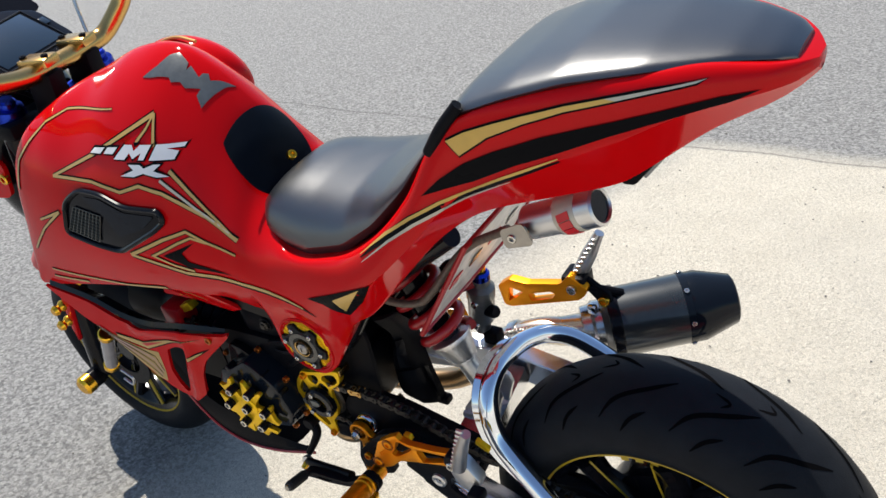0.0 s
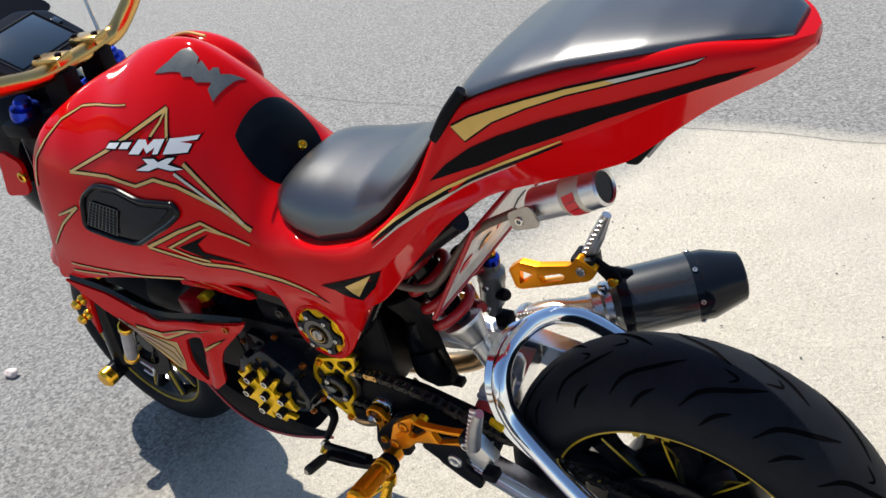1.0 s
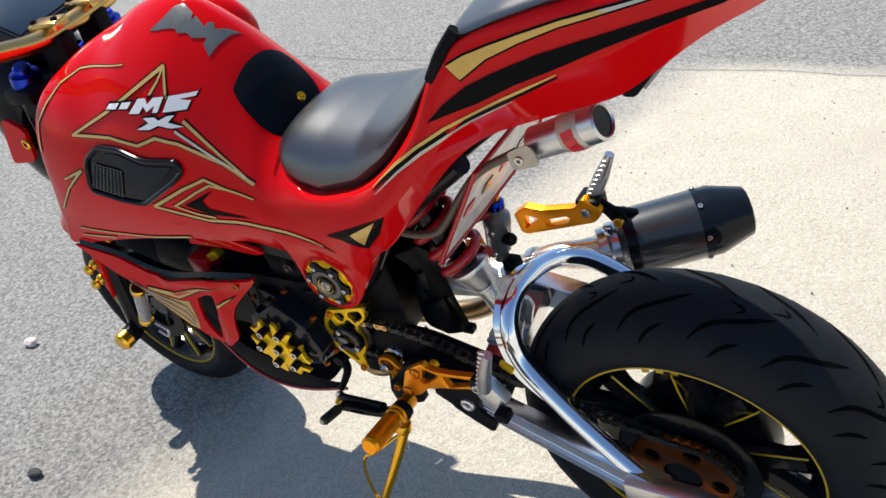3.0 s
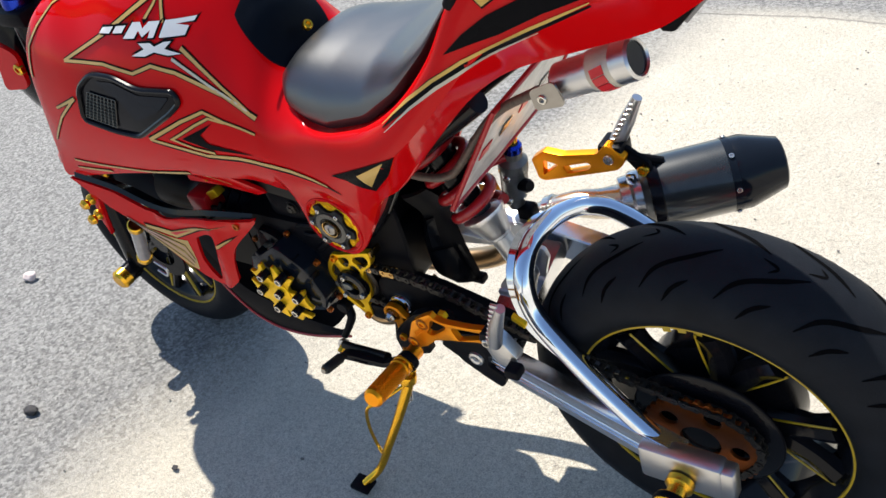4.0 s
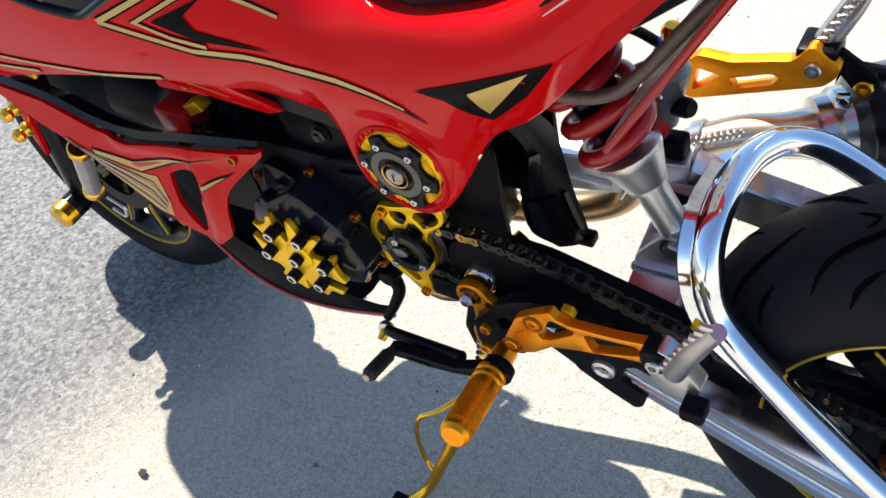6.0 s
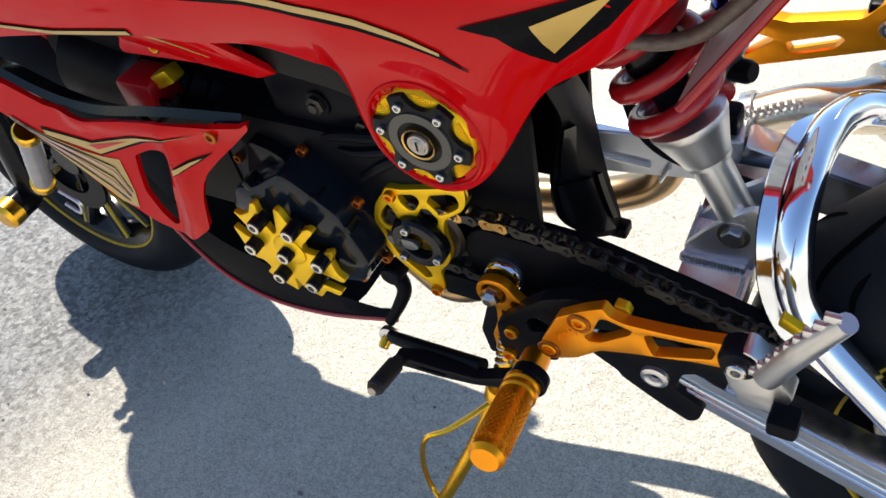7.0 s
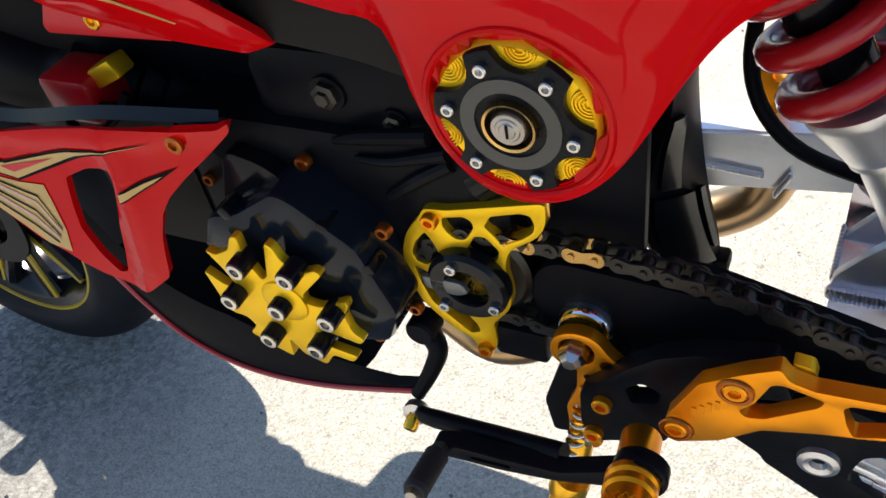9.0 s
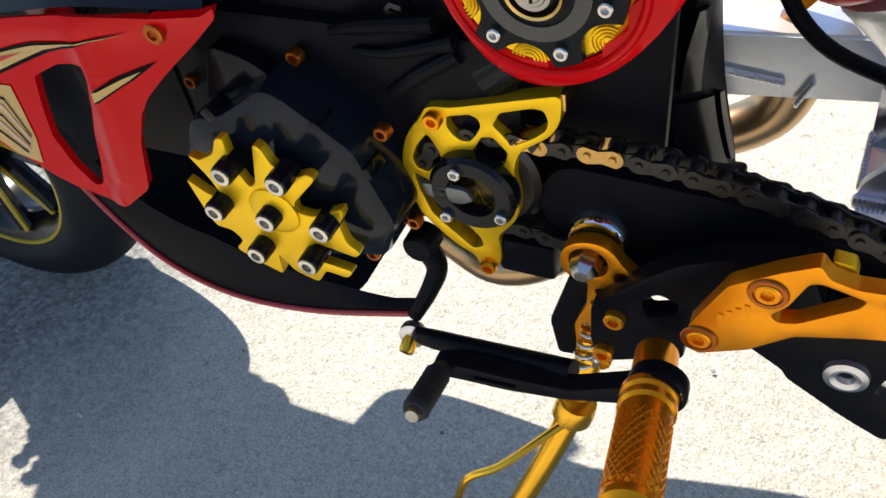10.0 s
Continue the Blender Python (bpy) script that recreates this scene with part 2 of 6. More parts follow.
def tube(pts, r, seg=14, smooth_n=8, bm=None, cap=True):
    """A round bar along a smooth path; r: one radius or one for each point given."""
    bm = bm or bmesh.new()
    path = smooth_path(pts, smooth_n) if smooth_n else [Vector(q) for q in pts]
    rs = [r] * len(path) if isinstance(r, (int, float)) else list(np.interp(np.linspace(0, len(r) - 1, len(path)), range(len(r)), r))
    up, rings = None, []
    for i, q in enumerate(path):
        d = (path[min(i + 1, len(path) - 1)] - path[max(i - 1, 0)]).normalized()
        if up is None:
            up = d.orthogonal().normalized()
        up = (up - d * up.dot(d)).normalized()
        side = d.cross(up)
        rings.append([bm.verts.new(q + (up * math.cos(a) + side * math.sin(a)) * rs[i]) for a in (2 * math.pi * k / seg for k in range(seg))])
    for a, b2 in zip(rings, rings[1:]):
        for k in range(seg):
            bm.faces.new((a[k], a[(k + 1) % seg], b2[(k + 1) % seg], b2[k]))
    if cap:
        bm.faces.new(rings[0][::-1])
        bm.faces.new(rings[-1])
    return bm


def lathe(profile, at, way=(0, -1, 0), seg=40, bm=None, closed=False, ref=None):
    """Turns (radius, height) pairs round an axis through at along way."""
    bm = bm or bmesh.new()
    w = Vector(way).normalized()
    u = (Vector(ref) if ref else w.orthogonal())
    u = (u - w * u.dot(w)).normalized()
    v = w.cross(u)
    rings = []
    for rad, h in profile:
        c = Vector(at) + w * h
        if rad < 1e-6:
            rings.append([bm.verts.new(c)])
        else:
            rings.append([bm.verts.new(c + (u * math.cos(a) + v * math.sin(a)) * rad) for a in (2 * math.pi * k / seg for k in range(seg))])
    pairs = list(zip(rings, rings[1:])) + ([(rings[-1], rings[0])] if closed else [])
    for a, b2 in pairs:
        for k in range(seg):
            q = [a[k % len(a)], a[(k + 1) % len(a)], b2[(k + 1) % len(b2)], b2[k % len(b2)]]
            q = [x for i, x in enumerate(q) if x not in q[:i]]
            if len(q) > 2:
                bm.faces.new(q)
    return bm


def flat(outline, y, thick, holes=(), bm=None, bevel=0.0012, surf=None):
    """A plate cut from an (x, z) outline with holes, its outer face at y (or on surf(x, z)), going inwards by thick."""
    bm = bm or bmesh.new()
    tmp = bmesh.new()
    for loop in (outline, *holes):
        vs = [tmp.verts.new((x, 0, z)) for x, z in loop]
        for a, b2 in zip(vs, vs[1:] + vs[:1]):
            tmp.edges.new((a, b2))
    bmesh.ops.triangle_fill(tmp, use_beauty=True, use_dissolve=False, edges=tmp.edges[:])
    front, back = {}, {}
    for v in tmp.verts:
        yy = surf(v.co.x, v.co.z) if surf else y
        front[v] = bm.verts.new((v.co.x, yy, v.co.z))
        back[v] = bm.verts.new((v.co.x, yy + thick, v.co.z))
    for f in tmp.faces:
        bm.faces.new([front[v] for v in f.verts])
        bm.faces.new([back[v] for v in reversed(f.verts)])
    rim = []
    for e in tmp.edges:
        if len(e.link_faces) == 1:
            a, b2 = e.verts
            bm.faces.new((front[a], front[b2], back[b2], back[a]))
            rim.append((front[a], front[b2]))
    if bevel:
        bmesh.ops.recalc_face_normals(bm, faces=bm.faces)
        edges = [bm.edges.get(p) for p in rim]
        bmesh.ops.bevel(bm, geom=[e for e in edges if e], offset=bevel, segments=2, affect="EDGES", profile=0.6)
    tmp.free()
    if not surf:
        for f in bm.faces:
            f.normal_update()
            if abs(f.normal.y) > 0.985:
                f.tag = True
    return bm


def box(lo, hi, bm=None, bevel=0.003, m=None):
    bm = bm or bmesh.new()
    c = [(a + b2) / 2 for a, b2 in zip(lo, hi)]
    mat = Matrix.Translation(c) @ Matrix.Diagonal((hi[0] - lo[0], hi[1] - lo[1], hi[2] - lo[2], 1))
    r = bmesh.ops.create_cube(bm, size=1, matrix=(m @ mat) if m else mat)
    if bevel:
        es = {e for v in r["verts"] for e in v.link_edges}
        bmesh.ops.bevel(bm, geom=list(es), offset=bevel, segments=2, affect="EDGES", profile=0.5)
    return bm


def circle(cx, cz, r, n=24, a0=0.0):
    return [(cx + r * math.cos(a0 + 2 * math.pi * k / n), cz + r * math.sin(a0 + 2 * math.pi * k / n)) for k in range(n)]


def rounded(pts, r=0.006, n=4):
    """Rounds the corners of an (x, z) outline."""
    out = []
    for i, p in enumerate(pts):
        a, b2, c = Vector(pts[i - 1]), Vector(p), Vector(pts[(i + 1) % len(pts)])
        d1, d2 = (a - b2), (c - b2)
        k = min(r, d1.length * 0.45, d2.length * 0.45)
        s, e = b2 + d1.normalized() * k, b2 + d2.normalized() * k
        for j in range(n + 1):
            t = j / n
            out.append(tuple((1 - t) ** 2 * s + 2 * t * (1 - t) * b2 + t * t * e))
    return out


def bolt(at, r=0.006, parent=None, material=None, way=(0, -1, 0), h=0.006, name="bolt"):
    """A socket-head screw with its hexagon socket."""
    bm = lathe([(r, 0), (r, h * 0.8), (r * 0.86, h), (r * 0.52, h)], at, way, 16)
    bm = lathe([(r * 0.52, h), (r * 0.5, h * 0.45), (0, h * 0.4)], at, way, 6, bm)
    return part(name, bm, material or STEEL, parent)


# ---- ground ----
bm = bmesh.new()
N = 60
xs = sorted({round(v, 4) for v in [-400, -120, -40, -15, -7, *np.linspace(-4, 4, N), 7, 15, 40, 120, 400]})
grid = {}
for i, x in enumerate(xs):
    for j, y in enumerate(xs):
        near = max(0.0, 1 - max(abs(x), abs(y)) / 5)
        grid[i, j] = bm.verts.new((x, y, near * 0.004 * (noise.noise((x * 1.3, y * 1.3, 0)) - 0.6)))
for i in range(len(xs) - 1):
    for j in range(len(xs) - 1):
        bm.faces.new((grid[i, j], grid[i + 1, j], grid[i + 1, j + 1], grid[i, j + 1]))
ground = part("ground", bm, ground_material())
tagged(ground, "pale cement apron running into rough grey asphalt", "ground", kind="structure")

# ---- motorcycle ----
bike = new("motorcycle")
bike.matrix_world = pose(0, 0, 0.002, LEAN)
tagged(bike, "red custom mini motorcycle with gold parts on its side stand", "motorcycle")

# stations of the painted body: x, half-width and height at the top edge, widest half-width and its height, height and half-width at the lower edge, fullness of the shoulder
TANK_SECTIONS = [
    (-0.945, 0.112, 0.515, 0.122, 0.507, 0.497, 0.120, 1.0),
    (-0.900, 0.108, 0.622, 0.128, 0.560, 0.504, 0.120, 1.0),
    (-0.850, 0.092, 0.736, 0.136, 0.600, 0.514, 0.120, 1.0),
    (-0.790, 0.045, 0.786, 0.141, 0.625, 0.526, 0.120, 0.85),
    (-0.720, 0.003, 0.814, 0.142, 0.632, 0.538, 0.120, 0.65),
    (-0.650, 0.002, 0.838, 0.139, 0.630, 0.548, 0.118, 0.50),
    (-0.580, 0.002, 0.843, 0.133, 0.625, 0.547, 0.112, 0.38),
    (-0.530, 0.002, 0.816, 0.127, 0.615, 0.550, 0.108, 0.30),
    (-0.490, 0.012, 0.764, 0.122, 0.608, 0.541, 0.104, 0.30),
    (-0.470, 0.028, 0.724, 0.121, 0.604, 0.534, 0.103, 0.36),
    (-0.455, 0.040, 0.694, 0.120, 0.600, 0.500, 0.102, 0.40),
    (-0.430, 0.070, 0.664, 0.120, 0.595, 0.458, 0.100, 0.60),
    (-0.400, 0.100, 0.645, 0.121, 0.595, 0.458, 0.100, 1.0)]
TAIL_SECTIONS = [
    (-0.370, 0.112, 0.642, 0.124, 0.598, 0.482, 0.102),
    (-0.330, 0.112, 0.650, 0.128, 0.605, 0.546, 0.104),
    (-0.290, 0.112, 0.664, 0.130, 0.620, 0.575, 0.102),
    (-0.240, 0.112, 0.698, 0.130, 0.655, 0.628, 0.096),
    (-0.190, 0.112, 0.748, 0.126, 0.700, 0.678, 0.088),
    (-0.150, 0.112, 0.804, 0.122, 0.740, 0.708, 0.082),
    (-0.120, 0.110, 0.832, 0.118, 0.765, 0.722, 0.078),
    (-0.050, 0.100, 0.855, 0.112, 0.792, 0.743, 0.074),
    (0.005, 0.088, 0.864, 0.102, 0.812, 0.758, 0.066),
    (0.030, 0.081, 0.866, 0.096, 0.820, 0.772, 0.060),
    (0.080, 0.064, 0.869, 0.078, 0.838, 0.804, 0.044),
    (0.125, 0.044, 0.862, 0.054, 0.844, 0.824, 0.028),
    (0.143, 0.027, 0.857, 0.034, 0.845, 0.834, 0.016),
    (0.152, 0.010, 0.853, 0.013, 0.846, 0.841, 0.005)]
STATIONS = np.array(TANK_SECTIONS + [(*r, 1.0) for r in TAIL_SECTIONS])


def catmull(xv):
    """Smooth station values at x."""
    X = STATIONS[:, 0]
    i = int(np.clip(np.searchsorted(X, xv) - 1, 0, len(X) - 2))
    t = float(np.clip((xv - X[i]) / (X[i + 1] - X[i]), 0, 1))

    def slope(k):
        a, b2 = max(k - 1, 0), min(k + 1, len(X) - 1)
        return (STATIONS[b2] - STATIONS[a]) / (X[b2] - X[a])

    h = X[i + 1] - X[i]
    p0, p1, m0, m1 = STATIONS[i], STATIONS[i + 1], slope(i) * h, slope(i + 1) * h
    v = (2 * t ** 3 - 3 * t * t + 1) * p0 + (t ** 3 - 2 * t * t + t) * m0 + (-2 * t ** 3 + 3 * t * t) * p1 + (t ** 3 - t * t) * m1
    return v[1:]


def shoulder(c, full):
    c, full = max(0.0, c), min(1.0, max(0.0, full))
    return max(0.0, 1 - c ** (1.3 + full)) ** (0.8 - 0.3 * full)


def under(x):
    """How softly the side turns under: crisp along the tail, round on the tank."""
    return 1.7 - 0.7 * min(1.0, max(0.0, (x + 0.36) / 0.14))


def swell(x, z, y):
    """How far the side stands out beyond y where the round barrel carries the key cap."""
    r = math.hypot(x + 0.410, z - 0.505)
    if r > 0.066:
        return 0.0
    k = 1 - max(0.0, (r - 0.038) / 0.028)
    k = k * k * (3 - 2 * k)
    return ((0.100 if r < 0.0335 else 0.1125) - y) * k


def body_y(x, z, lift=0.0):
    """The left side's y at (x, z) on the painted body."""
    yt, zt, w, zm, zb, wb, full = catmull(x)
    if z >= zm:
        y = yt + (w - yt) * shoulder(min(1.0, (z - zm) / max(1e-4, zt - zm)), full)
    else:
        y = w - (w - wb) * min(1.0, (zm - z) / max(1e-4, zm - zb)) ** under(x)
    return -y - swell(x, z, y) - lift


def body_z(x, y):
    """The upper surface's height at (x, y)."""
    yt, zt, w, zm, zb, wb, full = catmull(x)
    lo, hi = zm, zt
    for _ in range(30):
        m = (lo + hi) / 2
        lo, hi = (m, hi) if -body_y(x, m) > abs(y) else (lo, m)
    return lo


def body_ring(x, n=26):
    yt, zt, w, zm, zb, wb, full = catmull(x)
    out = []
    for k in range(n + 1):
        c = math.cos(math.pi / 2 * k / n)
        out.append((yt + (w - yt) * shoulder(c, full), zm + (zt - zm) * c))
    for k in range(1, n + 1):
        s = k / n
        out.append((w - (w - wb) * s ** under(x), zm - (zm - zb) * s))
    return out


def body_shell(x0, x1, steps, close=False):
    """Both sides of the painted shell from x0 to x1, with a returned lower edge."""
    bm = bmesh.new()
    rings = []
    for x in np.linspace(x0, x1, steps):
        r = body_ring(x)
        wb, zb = r[-1]
        r = r + [(wb - min(0.008, wb * 0.4), zb - 0.001), (wb - min(0.012, wb * 0.7), zb + min(0.012, wb * 0.5))]
        far_f = 1 - 0.16 * max(0.0, 1 - ((x + 0.52) / 0.16) ** 2)
        rings.append([[bm.verts.new((x, sd * ((y + swell(x, z, y)) if sd < 0 else y * far_f), z)) for y, z in r] for sd in (-1, 1)])
    for a, b2 in zip(rings, rings[1:]):
        for sd in (0, 1):
            for k in range(len(a[0]) - 1):
                bm.faces.new((a[sd][k], a[sd][k + 1], b2[sd][k + 1], b2[sd][k]))
        bm.faces.new((a[0][0], b2[0][0], b2[1][0], a[1][0]))
    if close:
        la, ra = rings[-1]
        for k in range(len(la) - 1):
            bm.faces.new((la[k], la[k + 1], ra[k + 1], ra[k]))
    return bm


def decal(outline, material, parent, name="stripe", lift=0.0012, cells=0.008, label=""):
    """A film that follows the painted body inside an (x, z) outline."""
    bm = bmesh.new()
    vs = [bm.verts.new((x, 0, z)) for x, z in outline]
    for a, b2 in zip(vs, vs[1:] + vs[:1]):
        bm.edges.new((a, b2))
    bmesh.ops.triangle_fill(bm, use_beauty=True, edges=bm.edges[:])
    xa, xb = min(p[0] for p in outline), max(p[0] for p in outline)
    za, zb = min(p[1] for p in outline), max(p[1] for p in outline)
    for v0, v1, ax in ((xa, xb, 0), (za, zb, 2)):
        k = v0 + cells
        while k < v1:
            co, no = [0, 0, 0], [0, 0, 0]
            co[ax], no[ax] = k, 1
            bmesh.ops.bisect_plane(bm, geom=bm.verts[:] + bm.edges[:] + bm.faces[:], plane_co=co, plane_no=no)
            k += cells
    for v in bm.verts:
        v.co.y = body_y(v.co.x, v.co.z, lift)
    ob = part(name, bm, material, parent, label, angle=60)
    return ob


def band(pts, width, material, parent, name="stripe", lift=0.0012, label=""):
    """A stripe along an (x, z) line; width: one value or one at each point."""
    ws = [width] * len(pts) if isinstance(width, (int, float)) else width
    left, right = [], []
    for i, p in enumerate(pts):
        a, b2 = Vector(pts[max(i - 1, 0)]), Vector(pts[min(i + 1, len(pts) - 1)])
        d0 = (Vector(p) - a).normalized() if i else (b2 - Vector(p)).normalized()
        d1 = (b2 - Vector(p)).normalized() if i < len(pts) - 1 else d0
        n0, n1 = Vector((-d0.y, d0.x)), Vector((-d1.y, d1.x))
        nn = (n0 + n1)
        nn = nn / max(0.35, nn.length_squared / 2)
        left.append(tuple(Vector(p) + nn * ws[i] / 2))
        right.append(tuple(Vector(p) - nn * ws[i] / 2))
    return decal(left + right[::-1], material, parent, name, lift, label=label)


tank = part("tank_fairing", body_shell(-0.945, -0.392, 100), RED, bike, "glossy red tank and side fairing")
tail = part("tail_cowl", body_shell(-0.392, 0.152, 110, True), RED, bike, "glossy red pointed tail cowl")


wing = bmesh.new()
bmesh.ops.create_uvsphere(wing, u_segments=40, v_segments=24, radius=1.0, matrix=pose(-0.640, 0.062, 0.770, 18, 5, 4) @ Matrix.Diagonal((0.086, 0.040, 0.060, 1)))
far_wing = part("tank_shoulder", wing, RED, bike, "glossy red shoulder panel on the far side of the tank")
part("gold_line", tube([(-0.690, 0.040, 0.8120), (-0.660, 0.046, 0.8260), (-0.630, 0.046, 0.8310), (-0.600, 0.046, 0.8260)], 0.0022, 8), D_GOLD, far_wing)

# seats
def seat_mesh(stations, n=20, under=0.02):
    """A pad lofted over stations (x, half-width, edge height, crown height)."""
    bm = bmesh.new()
    S = np.array(stations)
    rings = []
    for x in np.linspace(S[0, 0], S[-1, 0], 56):
        w, ze, zc = [float(np.interp(x, S[:, 0], S[:, k])) for k in (1, 2, 3)]
        ring = [bm.verts.new((x, -w * 0.93, ze - under))]
        for k in range(n + 1):
            a = math.pi * (1 - k / n)
            c, s = math.cos(a), max(0.0, math.sin(a))
            ring.append(bm.verts.new((x, w * math.copysign(abs(c) ** 0.75, c), ze + (zc - ze) * abs(s) ** 0.8)))
        ring.append(bm.verts.new((x, w * 0.93, ze - under)))
        rings.append(ring)
    for a, b2 in zip(rings, rings[1:]):
        for k in range(len(a) - 1):
            bm.faces.new((a[k], a[k + 1], b2[k + 1], b2[k]))
        bm.faces.new((a[-1], a[0], b2[0], b2[-1]))
    bm.faces.new(rings[0])
    bm.faces.new(rings[-1][::-1])
    for _ in range(3):
        bmesh.ops.smooth_vert(bm, verts=bm.verts, factor=0.45, use_axis_x=True, use_axis_y=True, use_axis_z=True)
    return bm


part("rider_seat", seat_mesh([(-0.452, 0.062, 0.672, 0.684), (-0.428, 0.092, 0.652, 0.704), (-0.402, 0.100, 0.642, 0.708), (-0.36, 0.108, 0.640, 0.708), (-0.30, 0.110, 0.660, 0.712), (-0.25, 0.110, 0.697, 0.728),
    (-0.20, 0.112, 0.745, 0.764), (-0.165, 0.114, 0.785, 0.800), (-0.135, 0.110, 0.822, 0.836), (-0.118, 0.100, 0.832, 0.846)]), VINYL, bike, "smooth black vinyl rider seat")
part("pillion_seat", seat_mesh([(-0.140, 0.080, 0.822, 0.834), (-0.118, 0.112, 0.834, 0.852), (-0.07, 0.109, 0.850, 0.868), (-0.02, 0.101, 0.862, 0.879), (0.04, 0.083, 0.866, 0.880),
    (0.10, 0.054, 0.866, 0.875), (0.130, 0.038, 0.862, 0.868), (0.142, 0.023, 0.857, 0.861)]), VINYL, bike, "black vinyl pillion pad on the tail")
part("seat_trim", tube([(-0.150, -0.113, 0.800), (-0.130, -0.114, 0.826), (-0.112, -0.108, 0.846)], 0.006), MATT, bike)

# black cover behind the tank
def slab(outline, thick, at, across, upward, bm=None, bevel=0.003):
    """A plate with its outline in the plane of two directions, thick along their normal."""
    bm = bm or bmesh.new()
    a, u = Vector(across).normalized(), Vector(upward).normalized()
    n = u.cross(a).normalized()
    m = Matrix((a, -n, u)).transposed().to_4x4()
    m.translation = at
    tmp = flat(outline, 0.0, thick, bevel=bevel)
    tmp.transform(m)
    me = bpy.data.meshes.new("tmp")
    tmp.to_mesh(me)
    tmp.free()
    bm.from_mesh(me)
    bpy.data.meshes.remove(me)
    return bm


bm = bmesh.new()
rows = []
for v in np.linspace(0, 1, 14):
    row = []
    for u in np.linspace(-1, 1, 25):
        hw = 0.0545 * (1 - 0.22 * v ** 6) * (1 - 0.16 * (1 - v) ** 5)
        bulge = 0.007 * (1 - u * u) * math.sin(math.pi * min(1, v + 0.15))
        row.append(bm.verts.new((-0.485 + 0.041 * v + bulge, hw * u - 0.0150, 0.766 - 0.082 * v - 0.016 * (1 - v) * abs(u) ** 2.2 + bulge * 0.6)))
    rows.append(row)
for a, b2 in zip(rows, rows[1:]):
    for k in range(24):
        bm.faces.new((a[k], a[k + 1], b2[k + 1], b2[k]))
r = bmesh.ops.solidify(bm, geom=bm.faces[:], thickness=0.035)
tank_cover = part("tank_cover", bm, NAVY, bike, "blue-black plastic cover with one gold screw")
bolt((-0.441, -0.008, 0.708), 0.006, tank_cover, GOLD, (0.8, -0.1, 0.6))


# films on the left side
def two_tone(pts, w, parent=tank, ends=(1.0, 1.0), gold=None):
    """A gold line edged in black."""
    n = len(pts)
    f = [ends[0] + (ends[1] - ends[0]) * i / (n - 1) for i in range(n)]
    band(pts, [w * 1.75 * k for k in f], D_BLACK, parent, "black_stripe", 0.0008)
    band(pts, [w * k for k in f], gold or D_TAN, parent, "gold_stripe", 0.0016)


two_tone([(-0.469, 0.6314), (-0.509, 0.6453), (-0.536, 0.6583), (-0.573, 0.6467), (-0.6408, 0.6181)], 0.0046, ends=(0.5, 1.0))
two_tone([(-0.5092, 0.6444), (-0.5305, 0.6506), (-0.5522, 0.6426), (-0.5999, 0.6211), (-0.5706, 0.6091), (-0.5414, 0.6031)], 0.0040, ends=(0.6, 1.0))
decal([(-0.5828, 0.6229), (-0.5273, 0.6444), (-0.5496, 0.6295), (-0.5438, 0.6179), (-0.4807, 0.6036), (-0.5465, 0.6088)], D_BLACK, tank, "black_flash")
TAPER = [0.9, 1.0, 1.0, 1.0, 1.0, 0.9, 0.7, 0.4, 0.1]
SWEEP = [(-0.6408, 0.6181), (-0.5918, 0.6062), (-0.5576, 0.5974), (-0.5099, 0.5975), (-0.4752, 0.5927), (-0.4311, 0.589), (-0.3999, 0.5832), (-0.3772, 0.5778), (-0.3617, 0.5707)]
band([(x, z - 0.0018) for x, z in SWEEP], [0.0095 * k for k in TAPER], D_BLACK, tank, "black_stripe", 0.0008)
band(SWEEP[:-1], [0.0050 * k for k in TAPER[:-1]], D_TAN, tank, "gold_stripe", 0.0016)
two_tone([(-0.8771, 0.544), (-0.7925, 0.5425), (-0.7093, 0.5432), (-0.6311, 0.5518)], 0.0042, ends=(0.7, 1.0))
two_tone([(-0.8886, 0.5264), (-0.8077, 0.5296)], 0.0040, ends=(0.7, 1.0))
two_tone([(-0.753, 0.7142), (-0.6709, 0.7445), (-0.5741, 0.7874)], 0.0046, ends=(0.7, 1.0))
two_tone([(-0.5741, 0.7874), (-0.5715, 0.7544)], 0.0040, ends=(0.7, 1.0))
two_tone([(-0.5741, 0.7874), (-0.5834, 0.7728), (-0.5972, 0.7592)], 0.0034, ends=(0.7, 1.0))
two_tone([(-0.753, 0.7142), (-0.6771, 0.7132), (-0.6271, 0.7037), (-0.5956, 0.7121), (-0.5623, 0.7037), (-0.5045, 0.6748), (-0.4658, 0.6478)], 0.0042, ends=(0.8, 1.0))
two_tone([(-0.5506, 0.7277), (-0.5037, 0.6811), (-0.4658, 0.6478)], 0.0044, ends=(1.0, 0.4))
two_tone([(-0.5636, 0.7181), (-0.5182, 0.6848), (-0.4761, 0.6564)], 0.0034, ends=(1.0, 0.5), gold=D_SILVER)
two_tone([(-0.6446, 0.791), (-0.7441, 0.7833), (-0.7788, 0.7708), (-0.8068, 0.7499), (-0.8312, 0.7256), (-0.8469, 0.685)], 0.0042, ends=(0.3, 0.9))
two_tone([(-0.8138, 0.6464), (-0.7567, 0.6666)], 0.0040, ends=(0.7, 1.0))
two_tone([(-0.8829, 0.5818), (-0.8147, 0.632), (-0.7567, 0.6666)], 0.0036, ends=(0.7, 1.0))
